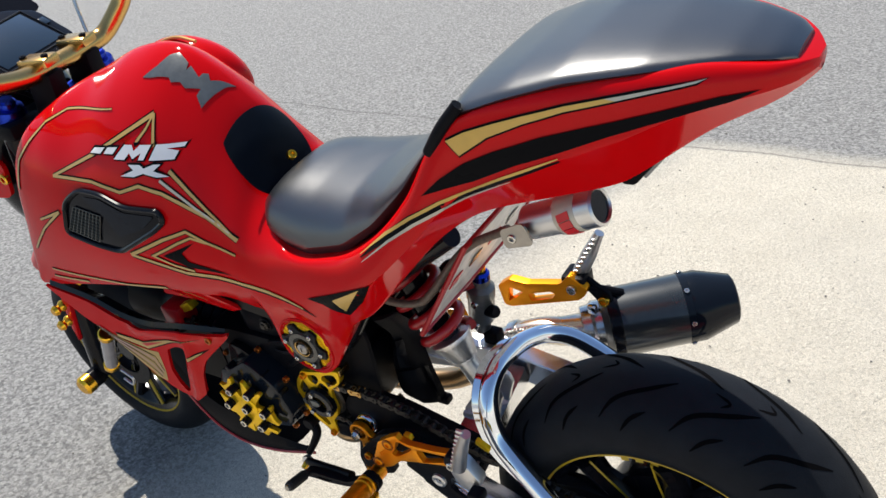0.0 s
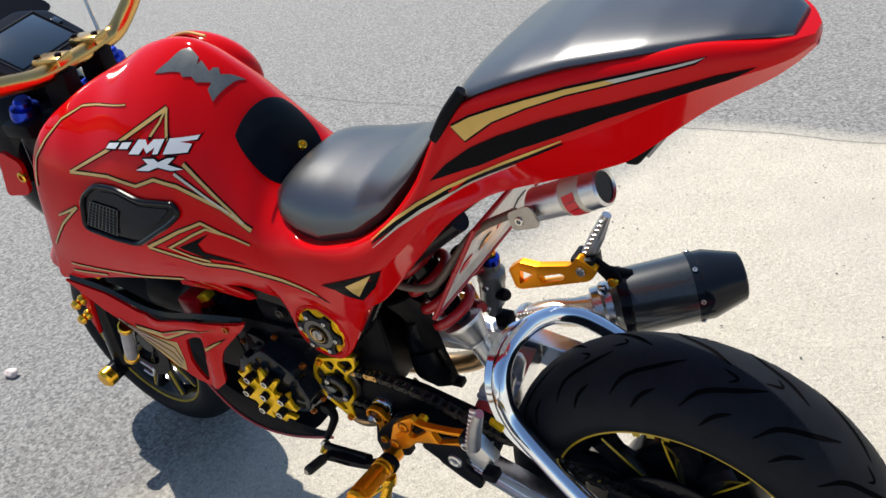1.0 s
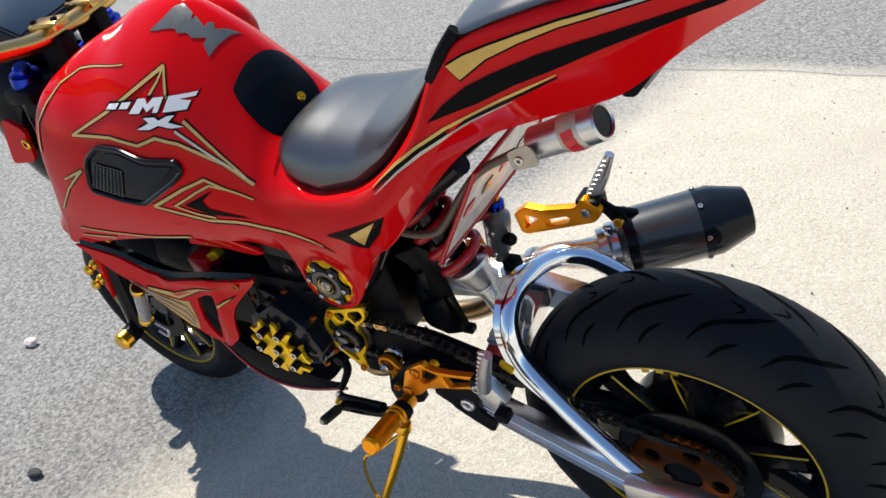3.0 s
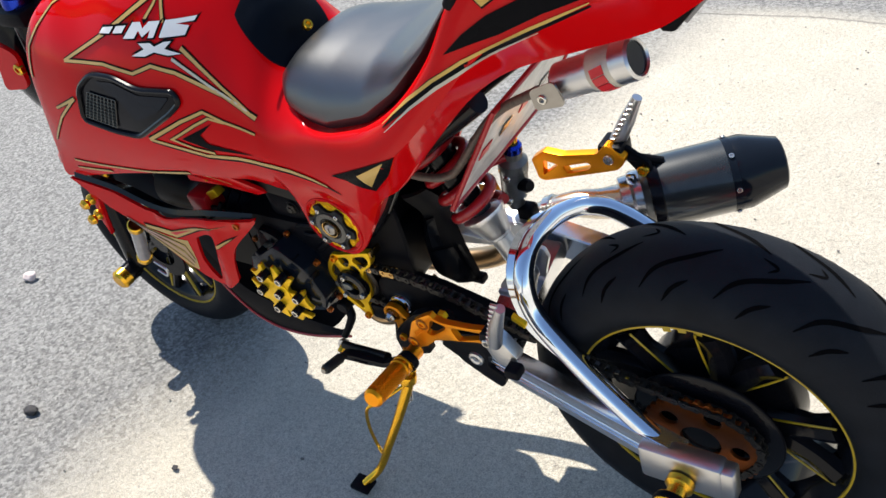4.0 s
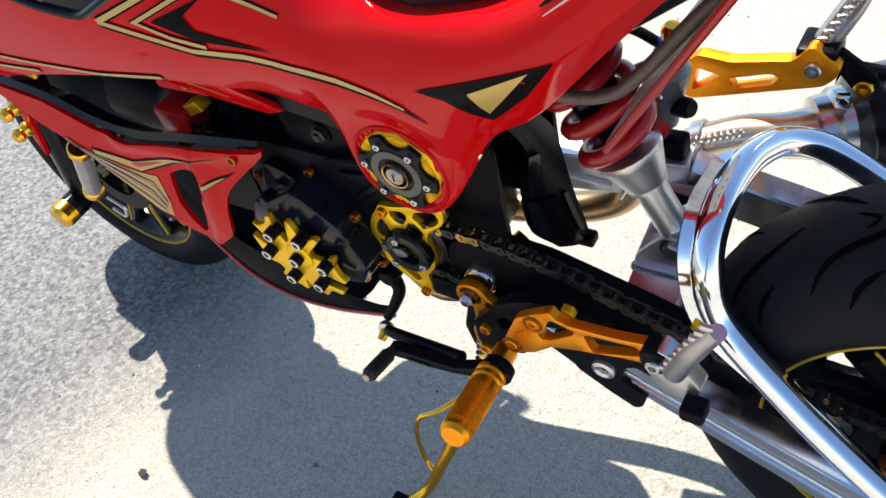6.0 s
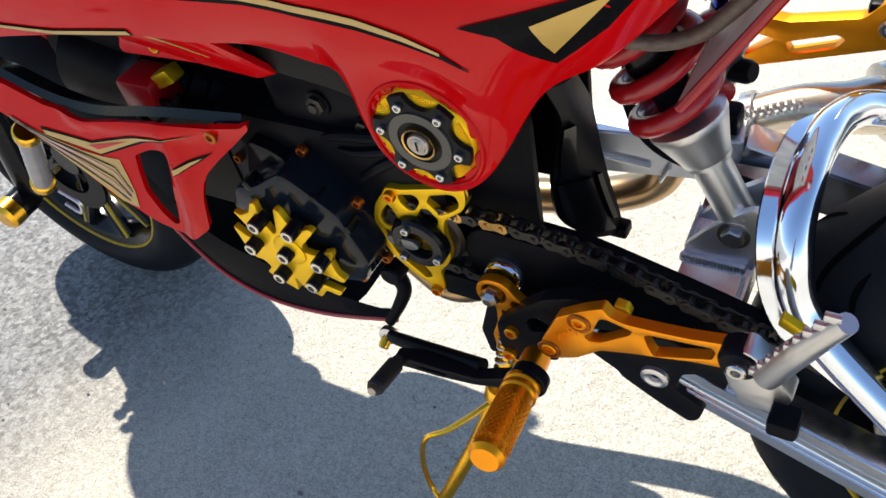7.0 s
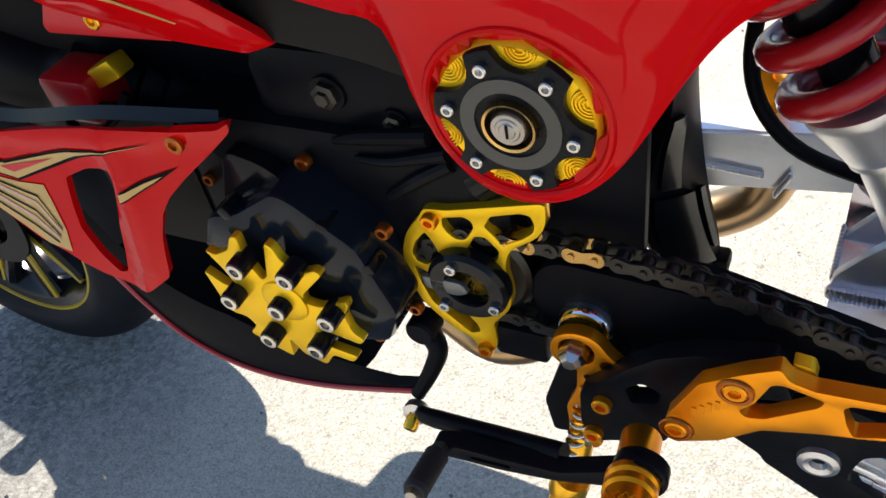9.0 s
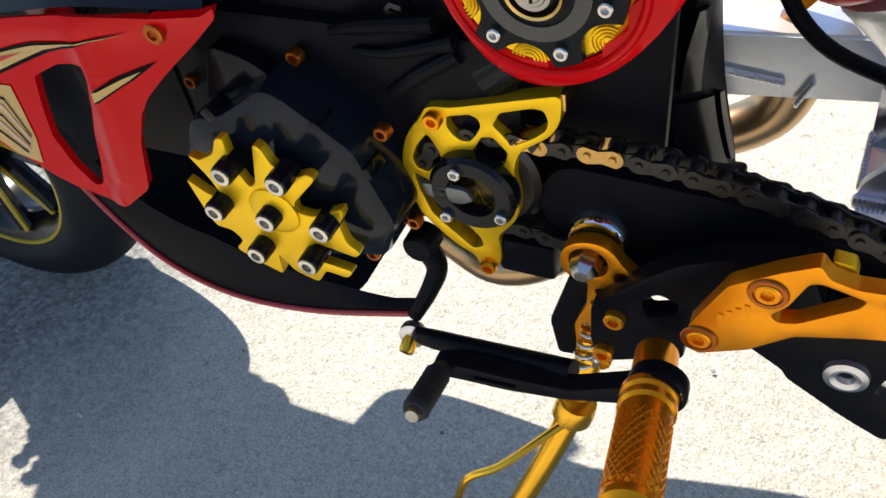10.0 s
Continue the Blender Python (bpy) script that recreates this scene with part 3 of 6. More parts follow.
# plain emblem blocks in white with dark edges
for o in ([(-0.632, 0.7415), (-0.614, 0.7575), (-0.602, 0.7575), (-0.599, 0.751), (-0.589, 0.7575), (-0.573, 0.7572), (-0.584, 0.7415), (-0.592, 0.7415), (-0.588, 0.749), (-0.601, 0.7425), (-0.606, 0.749), (-0.614, 0.7415)],
          [(-0.576, 0.741), (-0.566, 0.757), (-0.529, 0.7555), (-0.532, 0.7515), (-0.553, 0.752), (-0.538, 0.748), (-0.543, 0.740)],
          [(-0.621, 0.7235), (-0.600, 0.7305), (-0.608, 0.7365), (-0.590, 0.7365), (-0.584, 0.7325), (-0.570, 0.7365), (-0.560, 0.7362), (-0.570, 0.7295), (-0.549, 0.7225), (-0.566, 0.7225), (-0.585, 0.727), (-0.600, 0.7230)],
          [(-0.675, 0.7463), (-0.667, 0.7525), (-0.648, 0.7535), (-0.656, 0.7465)], [(-0.650, 0.7467), (-0.643, 0.7537), (-0.626, 0.7545), (-0.634, 0.7470)]):
    band(o + o[:1], 0.0045, D_BLACK, tank, "emblem_edge", 0.0020)
    decal(o, D_WHITE, tank, "emblem_block", 0.0030)


def top_film(outline, material, parent, name, lift=0.0016):
    """A raised film on the upper surface inside an (x, y) outline."""
    bm = bmesh.new()
    vs = [bm.verts.new((x, y, 0)) for x, y in outline]
    for a, b2 in zip(vs, vs[1:] + vs[:1]):
        bm.edges.new((a, b2))
    bmesh.ops.triangle_fill(bm, use_beauty=True, edges=bm.edges[:])
    for ax in (0, 1):
        for k in np.arange(-0.62, -0.02, 0.005) if ax == 0 else np.arange(-0.06, 0.0, 0.005):
            co, no = [0, 0, 0], [0, 0, 0]
            co[ax], no[ax] = k, 1
            bmesh.ops.bisect_plane(bm, geom=bm.verts[:] + bm.edges[:] + bm.faces[:], plane_co=co, plane_no=no)
    for v in bm.verts:
        v.co.z = body_z(v.co.x, v.co.y) + lift
    bmesh.ops.recalc_face_normals(bm, faces=bm.faces)
    bmesh.ops.solidify(bm, geom=bm.faces[:], thickness=lift)
    return part(name, bm, material, parent, "raised gunmetal emblem plate")


top_film([(-0.602, -0.046), (-0.585, -0.032), (-0.574, -0.017), (-0.565, -0.010), (-0.550, -0.015), (-0.549, -0.023), (-0.546, -0.016), (-0.534, -0.021), (-0.532, -0.015), (-0.527, -0.011), (-0.523, -0.016), (-0.506, 0.004), (-0.512, -0.017), (-0.517, -0.030), (-0.522, -0.043), (-0.530, -0.037), (-0.528, -0.029), (-0.535, -0.033), (-0.544, -0.038), (-0.551, -0.036), (-0.561, -0.041), (-0.565, -0.038), (-0.591, -0.045)], GUNMETAL, tank, "emblem_plate")

# air scoop in the side
SCOOP = rounded([(-0.735, 0.684), (-0.704, 0.702), (-0.664, 0.700), (-0.625, 0.686), (-0.569, 0.684), (-0.563, 0.671), (-0.580, 0.659), (-0.654, 0.622), (-0.692, 0.626), (-0.752, 0.638)], 0.012)
scoop = decal(SCOOP, BLACK, tank, "air_scoop", 0.0015, label="gloss black air scoop")
part("scoop_lip", tube([(x, body_y(x, z, 0.003), z) for x, z in SCOOP + SCOOP[:1]], 0.0035, 8, 0), BLACK, scoop)
decal(rounded([(-0.718, 0.680), (-0.668, 0.672), (-0.687, 0.634), (-0.742, 0.645)], 0.005), MATT, scoop, "scoop_mesh", 0.0025)
bm = bmesh.new()
for k in range(9):
    f = k / 8
    tube([(x, body_y(x, z, 0.004), z) for x, z in ((-0.718 + 0.05 * f, 0.680 - 0.008 * f), (-0.742 + 0.055 * f, 0.645 - 0.011 * f))], 0.0008, 5, 0, bm)
    tube([(x, body_y(x, z, 0.004), z) for x, z in ((-0.718 - 0.024 * f, 0.680 - 0.035 * f), (-0.668 - 0.019 * f, 0.672 - 0.038 * f))], 0.0008, 5, 0, bm)
part("mesh_grid", bm, GREY, scoop)
decal(rounded([(-0.700, 0.694), (-0.667, 0.693), (-0.628, 0.679), (-0.577, 0.677), (-0.600, 0.660), (-0.645, 0.645), (-0.661, 0.670)], 0.006), BLUEBLACK, scoop, "scoop_duct", 0.0028)

# tail films
decal([(-0.1635, 0.7586), (-0.1402, 0.778), (-0.1133, 0.7948), (-0.0825, 0.808), (-0.0385, 0.8225), (0.0004, 0.831), (0.0359, 0.8377), (0.069, 0.8433), (0.0959, 0.8471), (0.1225, 0.8475), (0.1031, 0.8414), (0.0763, 0.8369), (0.0478, 0.8305), (0.0174, 0.8226), (-0.0212, 0.8096), (-0.0635, 0.796), (-0.1059, 0.7779), (-0.1367, 0.7681)], D_BLACK, tail, "black_swoosh")
FLASH = [(-0.1268, 0.8154), (-0.1073, 0.8244), (-0.081, 0.8326), (-0.0512, 0.8406), (-0.0167, 0.8483), (0.0154, 0.8533), (0.0491, 0.8573), (0.088, 0.8618), (0.0809, 0.8594), (0.0533, 0.8557), (0.024, 0.8512), (-0.0169, 0.8439), (-0.0519, 0.834), (-0.0855, 0.821), (-0.115, 0.8025)]
band(FLASH + FLASH[:1], 0.0036, D_BLACK, tail, "black_edge", 0.0008)
decal(FLASH[:6] + FLASH[10:], D_GOLD, tail, "gold_flash", 0.0016)
decal(FLASH[5:11], D_SILVER, tail, "silver_flash", 0.0016)
LINE = [(-0.262, 0.676), (-0.2199, 0.7082), (-0.1832, 0.7323), (-0.1461, 0.7529), (-0.1076, 0.7697), (-0.0766, 0.7834), (-0.0508, 0.7936), (-0.0250, 0.8035)]
band([(x, z - 0.0035) for x, z in LINE], [0.001, 0.008, 0.011, 0.010, 0.008, 0.006, 0.004, 0.002], D_BLACK, tail, "black_stripe", 0.0006)
band(LINE, [0.0006, 0.0030, 0.0032, 0.0032, 0.0030, 0.0028, 0.0024, 0.0010], D_GOLD, tail, "gold_stripe", 0.0014)
band([(x + 0.003, z - 0.0068) for x, z in LINE[:6]], [0.0005, 0.0024, 0.0032, 0.0028, 0.0020, 0.0008], D_SILVER, tail, "silver_stripe", 0.0014)
decal([(-0.362, 0.598), (-0.255, 0.642), (-0.281, 0.608), (-0.312, 0.579), (-0.338, 0.597)], D_BLACK, tail, "black_flash")
decal([(-0.318, 0.608), (-0.272, 0.633), (-0.310, 0.589)], D_GOLD, tail, "gold_arrow", 0.0016)
bm = bmesh.new()
prev = None
for x in np.linspace(-0.385, 0.140, 40):
    yt, zt, w, zm, zb, wb, full = catmull(x)
    cur = [bm.verts.new((x, y, z)) for y, z in ((-wb + 0.006, zb + 0.006), (-wb * 0.5, zb + min(0.02, (zt - zb) * 0.4)), (wb * 0.5, zb + min(0.02, (zt - zb) * 0.4)), (wb - 0.006, zb + 0.006))]
    if prev:
        for k in range(3):
            bm.faces.new((prev[k], prev[k + 1], cur[k + 1], cur[k]))
    prev = cur
part("undertray", bm, RED_EDGE, tail)
# small light unit and canister under the tail
lamp = part("number_lamp", flat(rounded([(-0.006, 0.746), (-0.003, 0.741), (0.008, 0.741), (0.041, 0.779), (0.036, 0.784), (0.022, 0.778), (0.004, 0.766)], 0.003), -0.042, 0.060, bevel=0.003), MATT, bike, "black light unit under the tail")
part("lamp_lens", slab(rounded([(-0.024, -0.018), (0.024, -0.018), (0.020, 0.018), (-0.020, 0.018)], 0.004), 0.004, (0.0275, -0.012, 0.7585), (0, -1, 0), (0.65, 0, 0.75), bevel=0.001), LENS, lamp)
AX = Vector((0.094, 0.0, 0.036)).normalized()
can = part("canister", lathe([(0.0, 0.012), (0.012, 0.012), (0.0175, 0.018), (0.018, 0.055), (0.0192, 0.056), (0.0192, 0.100), (0.0165, 0.102), (0.0150, 0.100), (0.0140, 0.06), (0.0, 0.06)], (-0.120, -0.045, 0.682), AX, 32), ALLOY, bike, "brushed aluminium canister with a red and white band")
part("bracket", slab(rounded([(-0.012, -0.010), (0.022, -0.013), (0.022, 0.013), (-0.008, 0.011)], 0.006), 0.004, (-0.113, -0.066, 0.684), AX, (-0.36, 0, 0.94)), OLDSTEEL, can)
bolt((-0.111, -0.066, 0.684), 0.005, can, STEEL, (0, -1, 0))
part("band", lathe([(0.0186, 0.058), (0.0200, 0.060), (0.0200, 0.082), (0.0186, 0.084)], (-0.120, -0.045, 0.682), AX, 32), D_SILVER, can)
part("end_glass", lathe([(0.0, 0.099), (0.0152, 0.099), (0.0152, 0.096)], (-0.120, -0.045, 0.682), AX, 28), BLUEBLACK, can)
for k in range(4):
    a = -1.0 + 0.42 * k
    part("logo_block", slab([(-0.004, -0.007), (0.004, -0.007), (0.006, 0.007), (-0.002, 0.007)], 0.0006, Vector((-0.120, -0.045, 0.682)) + AX * 0.071 + (Vector((0, -1, 0)) * math.cos(a) + Vector((-0.36, 0, 0.93)) * math.sin(a)) * 0.0206,
         Vector((0, 1, 0)) * math.sin(a) + Vector((-0.36, 0, 0.93)) * math.cos(a), AX, bevel=0), D_REDFILM, can)
PU = Vector((0.544, 0.0, 0.837)).normalized()
PO = [(-0.060, -0.036), (-0.060, 0.130), (0.165, 0.130), (0.172, -0.030), (0.150, -0.046), (0.050, -0.046)]
plate = part("number_plate", slab(rounded([(-y, s2) for y, s2 in reversed(PO)], 0.008), 0.003, (-0.249, 0.0, 0.545), (0, -1, 0), PU, bevel=0.0008), SIGN, bike, "stained pale number plate with a red frame")
part("plate_frame", tube([Vector((-0.249, y, 0.545)) + PU * s2 for y, s2 in PO + PO[:1]], 0.0032, 8, 0), COIL, plate)
for k in range(4):
    part("unreadable_bar", slab([(-0.010, -0.009), (0.010, -0.009), (0.010, 0.009), (-0.010, 0.009)], 0.0012, Vector((-0.2475, -0.030 + 0.045 * k, 0.544)) + PU * 0.045, (0, -1, 0), PU, bevel=0), GREY if k % 2 else D_REDFILM, plate)
part("cable", tube([(-0.330, -0.06, 0.560), (-0.295, -0.055, 0.552), (-0.268, -0.05, 0.555), (-0.245, -0.05, 0.575), (-0.19, -0.045, 0.640), (-0.13, -0.045, 0.676)], 0.0048), HOSE, bike, "brown braided hose")

# ---- engine ----
engine = new("engine")
engine.parent = bike
tagged(engine, "black engine with gold covers")
part("crankcase", flat(rounded([(-0.660, 0.275), (-0.552, 0.275), (-0.528, 0.312), (-0.440, 0.322), (-0.440, 0.445), (-0.660, 0.445)], 0.014), -0.070, 0.145, bevel=0.012), CAST, engine)
part("upper_case", box((-0.60, -0.060, 0.40), (-0.47, 0.06, 0.49), bevel=0.018), CAST, engine)
part("gearbox_end", box((-0.47, -0.050, 0.30), (-0.425, 0.050, 0.40), bevel=0.012), CAST, engine)
part("cylinder", lathe([(0.0, 0)] + [(0.052 + 0.008 * (k % 2), 0.01 * k) for k in range(13)] + [(0.05, 0.14), (0.052, 0.21), (0.03, 0.22), (0, 0.22)], (-0.66, 0, 0.385), (-1, 0, 0.18), 28), CAST, engine)
part("throttle_body", tube([(-0.62, -0.01, 0.47), (-0.57, -0.01, 0.52), (-0.50, 0.0, 0.54)], 0.028), MATT, engine)
for x, y, z, r in ((-0.572, -0.028, 0.437, 0.010), (-0.503, -0.056, 0.426, 0.0055), (-0.535, -0.056, 0.424, 0.008)):
    bolt((x, y, z), r, engine, CHAINM, h=0.010)
for x, y, z in ((-0.560, -0.0735, 0.4266), (-0.510, -0.085, 0.396), (-0.643, -0.068, 0.3945), (-0.510, -0.074, 0.322), (-0.545, -0.074, 0.285)):
    bolt((x, y, z), 0.0046, engine, COPPER, h=0.006)
part("cable_stub", tube([(-0.540, -0.070, 0.440), (-0.520, -0.071, 0.446), (-0.480, -0.070, 0.452)], [0.002, 0.0045, 0.005], 10, 3), MATT, engine)
part("side_cover", flat(rounded([(-0.632, 0.373), (-0.612, 0.430), (-0.587, 0.424), (-0.556, 0.400), (-0.575, 0.376)], 0.008), -0.082, 0.012), BLACK, engine)

# generator cover: black drum with a star-shaped gold plate and seven socket screws
GC = (-0.571, 0.353)
gen = part("generator_cover", lathe([(0.0, 0.000), (0.044, 0.0), (0.052, -0.004), (0.057, -0.012), (0.058, -0.05), (0, -0.05)], (GC[0] - 0.003, -0.102, GC[1]), seg=56), BLACK, engine, "black drum cover under a gold star plate")
STAR = [(-0.594, 0.399), (-0.589, 0.400), (-0.589, 0.381), (-0.583, 0.367), (-0.578, 0.371), (-0.570, 0.400), (-0.566, 0.398), (-0.562, 0.387), (-0.549, 0.382), (-0.541, 0.386), (-0.537, 0.383), (-0.556, 0.362), (-0.557, 0.355), (-0.547, 0.354), (-0.526, 0.365), (-0.526, 0.360), (-0.531, 0.352), (-0.529, 0.338), (-0.522, 0.333), (-0.526, 0.328), (-0.540, 0.331), (-0.551, 0.333)]
STAR2 = [(-0.558, 0.325), (-0.553, 0.318), (-0.531, 0.315), (-0.536, 0.308), (-0.550, 0.310), (-0.558, 0.298), (-0.573, 0.303), (-0.581, 0.315), (-0.583, 0.297), (-0.598, 0.303), (-0.612, 0.311), (-0.604, 0.320), (-0.609, 0.327), (-0.620, 0.328), (-0.624, 0.341), (-0.628, 0.363), (-0.616, 0.354), (-0.605, 0.354), (-0.610, 0.368), (-0.619, 0.383), (-0.612, 0.380), (-0.600, 0.387)]
gold = part("star_plate", flat(rounded(STAR + STAR2, 0.0025, 2), -0.118, 0.006, bevel=0.0008), YELLOW, gen, "gold anodised star-shaped plate")
part("boss", lathe([(0.0, 0.0025), (0.012, 0.0025), (0.0155, 0.0012), (0.016, -0.002)], (GC[0], -0.118, GC[1])), YELLOW, gold)
for k in range(7):
    x, z = (GC[0], GC[1]) if k == 6 else (GC[0] + 0.0345 * math.cos(math.radians(60 * k + 2)), GC[1] + 0.0345 * math.sin(math.radians(60 * k + 2)))
    part("screw_collar", lathe([(0.0066, -0.004), (0.0066, 0.010), (0.0062, 0.0112), (0.005, 0.0112)], (x, -0.117, z), seg=20), BLACK, gold)
    part("socket_screw", lathe([(0.0056, 0.008), (0.0054, 0.0122), (0.0031, 0.0124), (0.0029, 0.0085), (0.0, 0.0085)], (x, -0.117, z), seg=18), STEEL, gold)
part("drum_casing", flat(rounded([(-0.634, 0.372), (-0.622, 0.396), (-0.600, 0.402), (-0.566, 0.425), (-0.555, 0.421), (-0.520, 0.394), (-0.504, 0.345), (-0.515, 0.318), (-0.560, 0.306), (-0.610, 0.325)], 0.006), -0.1045, 0.04, bevel=0.005), BLUEBLACK, gen, "blue-black glossy casing behind the star plate")
for k in range(5):
    a = math.radians(25 + 34 * k)
    part("drum_rib", box((-0.004, -0.006, 0.046), (0.004, 0.010, 0.064), bevel=0.0015, m=Matrix.Translation((GC[0], -0.098, GC[1])) @ Matrix.Rotation(math.pi / 2 - a, 4, "Y")), BLACK, gen)

# front sprocket cover
SC = (-0.4675, 0.3585)
outer = rounded([(-0.4905, 0.4056), (-0.486, 0.4073), (-0.4763, 0.4081), (-0.4443, 0.4175), (-0.4206, 0.4244), (-0.4179, 0.4232), (-0.4184, 0.4143), (-0.4203, 0.4066), (-0.4252, 0.3992), (-0.4331, 0.3932), (-0.4414, 0.3866), (-0.4447, 0.3777), (-0.4458, 0.3672), (-0.4442, 0.3569), (-0.4446, 0.3459), (-0.4478, 0.3368), (-0.4536, 0.3295), (-0.4592, 0.3221), (-0.4585, 0.3160), (-0.4588, 0.3036), (-0.4627, 0.2946), (-0.4686, 0.2910), (-0.4734, 0.2961), (-0.4750, 0.3025), (-0.4860, 0.3085), (-0.4960, 0.3182), (-0.5052, 0.3290), (-0.5098, 0.3465), (-0.5108, 0.3597), (-0.5097, 0.3708), (-0.5049, 0.3844), (-0.4989, 0.3935), (-0.4945, 0.3985)], 0.004, 3)
holes = [rounded([(-0.4788, 0.4023), (-0.4655, 0.4058), (-0.4612, 0.4033), (-0.4608, 0.3988), (-0.4641, 0.3931), (-0.468, 0.3883), (-0.4729, 0.3879), (-0.4773, 0.3913), (-0.4797, 0.3963)], 0.002, 3),
         rounded([(-0.4497, 0.4095), (-0.4328, 0.4152), (-0.427, 0.415), (-0.4251, 0.4092), (-0.4264, 0.4034), (-0.4328, 0.3975), (-0.4424, 0.3914), (-0.4456, 0.3907), (-0.451, 0.398), (-0.4543, 0.401)], 0.002, 3),
         rounded([(-0.461, 0.3926), (-0.4546, 0.3933), (-0.4505, 0.3883), (-0.4477, 0.385), (-0.4494, 0.3786), (-0.4538, 0.373), (-0.4603, 0.3726), (-0.4663, 0.3765), (-0.4681, 0.3802)], 0.002, 3),
         rounded([(-0.4919, 0.3888), (-0.4993, 0.3798), (-0.5035, 0.3704), (-0.5019, 0.3639), (-0.4956, 0.362), (-0.4853, 0.3719), (-0.4879, 0.3808)], 0.002, 3),
         rounded([(-0.5042, 0.3594), (-0.4969, 0.3564), (-0.4890, 0.3448), (-0.4790, 0.3300), (-0.4700, 0.3180), (-0.4690, 0.3120), (-0.4757, 0.3085), (-0.4896, 0.3218), (-0.4980, 0.3309), (-0.5028, 0.3476)], 0.002, 3)]
cover = part("sprocket_cover", flat(outer, -0.076, 0.010, holes, bevel=0.0007), YELLOW, engine, "gold skeleton sprocket cover")
part("cover_flange", box((-0.4195, -0.074, 0.4140), (-0.4165, -0.054, 0.4245), bevel=0.001), BRASS, cover)
part("cap_ring", lathe([(0.0130, 0.000), (0.0130, 0.005), (0.0140, 0.007), (0.0222, 0.007), (0.0245, 0.0045), (0.0245, -0.003), (0.0130, -0.003)], (SC[0], -0.078, SC[1]), seg=44, closed=True), BLACK, cover)
part("cap_disc", lathe([(0.0, 0.002), (0.014, 0.002)], (SC[0], -0.074, SC[1])), BLACK, cover)
part("cap_tongue", flat(rounded([(-0.496, 0.362), (-0.470, 0.362), (-0.466, 0.355), (-0.474, 0.351), (-0.494, 0.353)], 0.003), -0.085, 0.003), GUNMETAL, cover)
for x, z in ((-0.4741, 0.374), (-0.4832, 0.3418), (-0.451, 0.3481)):
    bolt((x, -0.085, z), 0.0036, cover, STEEL, h=0.003)
for x, z in ((-0.4855, 0.4005), (-0.4665, 0.2985)):
    bolt((x, -0.076, z), 0.0050, cover, ORANGE, h=0.005)
part("chain_block", box((-0.462, -0.074, 0.292), (-0.428, -0.056, 0.318), bevel=0.003), MATT, engine)
part("front_sprocket", lathe([(0.0, 0.003), (0.030, 0.003), (0.033, 0.0), (0.030, -0.003), (0, -0.003)], (SC[0], -0.067, SC[1])), CHAINM, engine)

# round key cap in the body pod
HC = (-0.413, 0.504)
hub_ring = part("pod_recess", lathe([(0.0462, -0.004), (0.0456, 0.0010), (0.0440, 0.0034), (0.0424, 0.0038), (0.0412, 0.0028), (0.0406, 0.0005), (0.0404, -0.012), (0.0, -0.012)], (HC[0], -0.1105, HC[1]), (0, -1, 0), seg=64), RED, tail)
cap = part("key_cap", lathe([(0.0, 0.0), (0.036, 0.0), (0.0385, -0.003), (0.0385, -0.014), (0, -0.014)], (HC[0], -0.1135, HC[1]), seg=56), YELLOW, bike, "gold and carbon cap round a key lock")
scal = []
for k in range(72):
    a = 2 * math.pi * k / 72
    near = min(abs((math.degrees(a) - 20 + 60 * j + 180) % 360 - 180) for j in range(6))
    scal.append((HC[0] + (0.0368 - 0.0100 * max(0.0, 1 - (near / 19) ** 2) ** 0.5) * math.cos(a), HC[1] + (0.0368 - 0.0100 * max(0.0, 1 - (near / 19) ** 2) ** 0.5) * math.sin(a)))
part("carbon_ring", flat(scal, -0.1175, 0.004, [circle(HC[0], HC[1], 0.0125, 28)], bevel=0.0006), FIBRE, cap)
part("black_ring", lathe([(0.0165, 0.0), (0.0168, 0.0012), (0.0235, 0.0012), (0.0238, 0.0)], (HC[0], -0.1175, HC[1]), seg=44), GREY, cap)
part("gold_bezel", lathe([(0.0112, 0.0030), (0.0124, 0.0035), (0.0128, 0.0), (0.0112, -0.004)], (HC[0], -0.1175, HC[1]), seg=36, closed=True), BRASS, cap)
lock = part("key_lock", lathe([(0.0, 0.004), (0.0035, 0.004), (0.0040, 0.0035), (0.0055, 0.0035), (0.0060, 0.003), (0.0078, 0.003), (0.0088, 0.001), (0.0092, -0.006)], (HC[0], -0.1185, HC[1]), seg=30), OLDSTEEL, cap)
part("lock_well", lathe([(0.0, 0.0), (0.0124, 0.0), (0.0124, -0.002)], (HC[0], -0.1142, HC[1]), seg=30), CAST, cap)
part("key_slot", box((HC[0] - 0.0006, -0.1229, HC[1] - 0.0035), (HC[0] + 0.0006, -0.1223, HC[1] + 0.0035), bevel=0), MATT, lock)
for k in range(6):
    a = math.radians(50 + 60 * k)
    bolt((HC[0] + 0.0290 * math.cos(a), -0.1178, HC[1] + 0.0290 * math.sin(a)), 0.0032, cap, STEEL, h=0.003)
for k in range(6):
    a = math.radians(20 + 60 * k)
    for j in range(4):
        part("turned_ridge", tube([(HC[0] + 0.0365 * math.cos(a) + (0.0025 + 0.0016 * j) * math.cos(b2), -0.1142, HC[1] + 0.0365 * math.sin(a) + (0.0025 + 0.0016 * j) * math.sin(b2)) for b2 in np.linspace(a + 1.7, a + 4.6, 9)], 0.0005, 5, 0), YELLOW, cap)

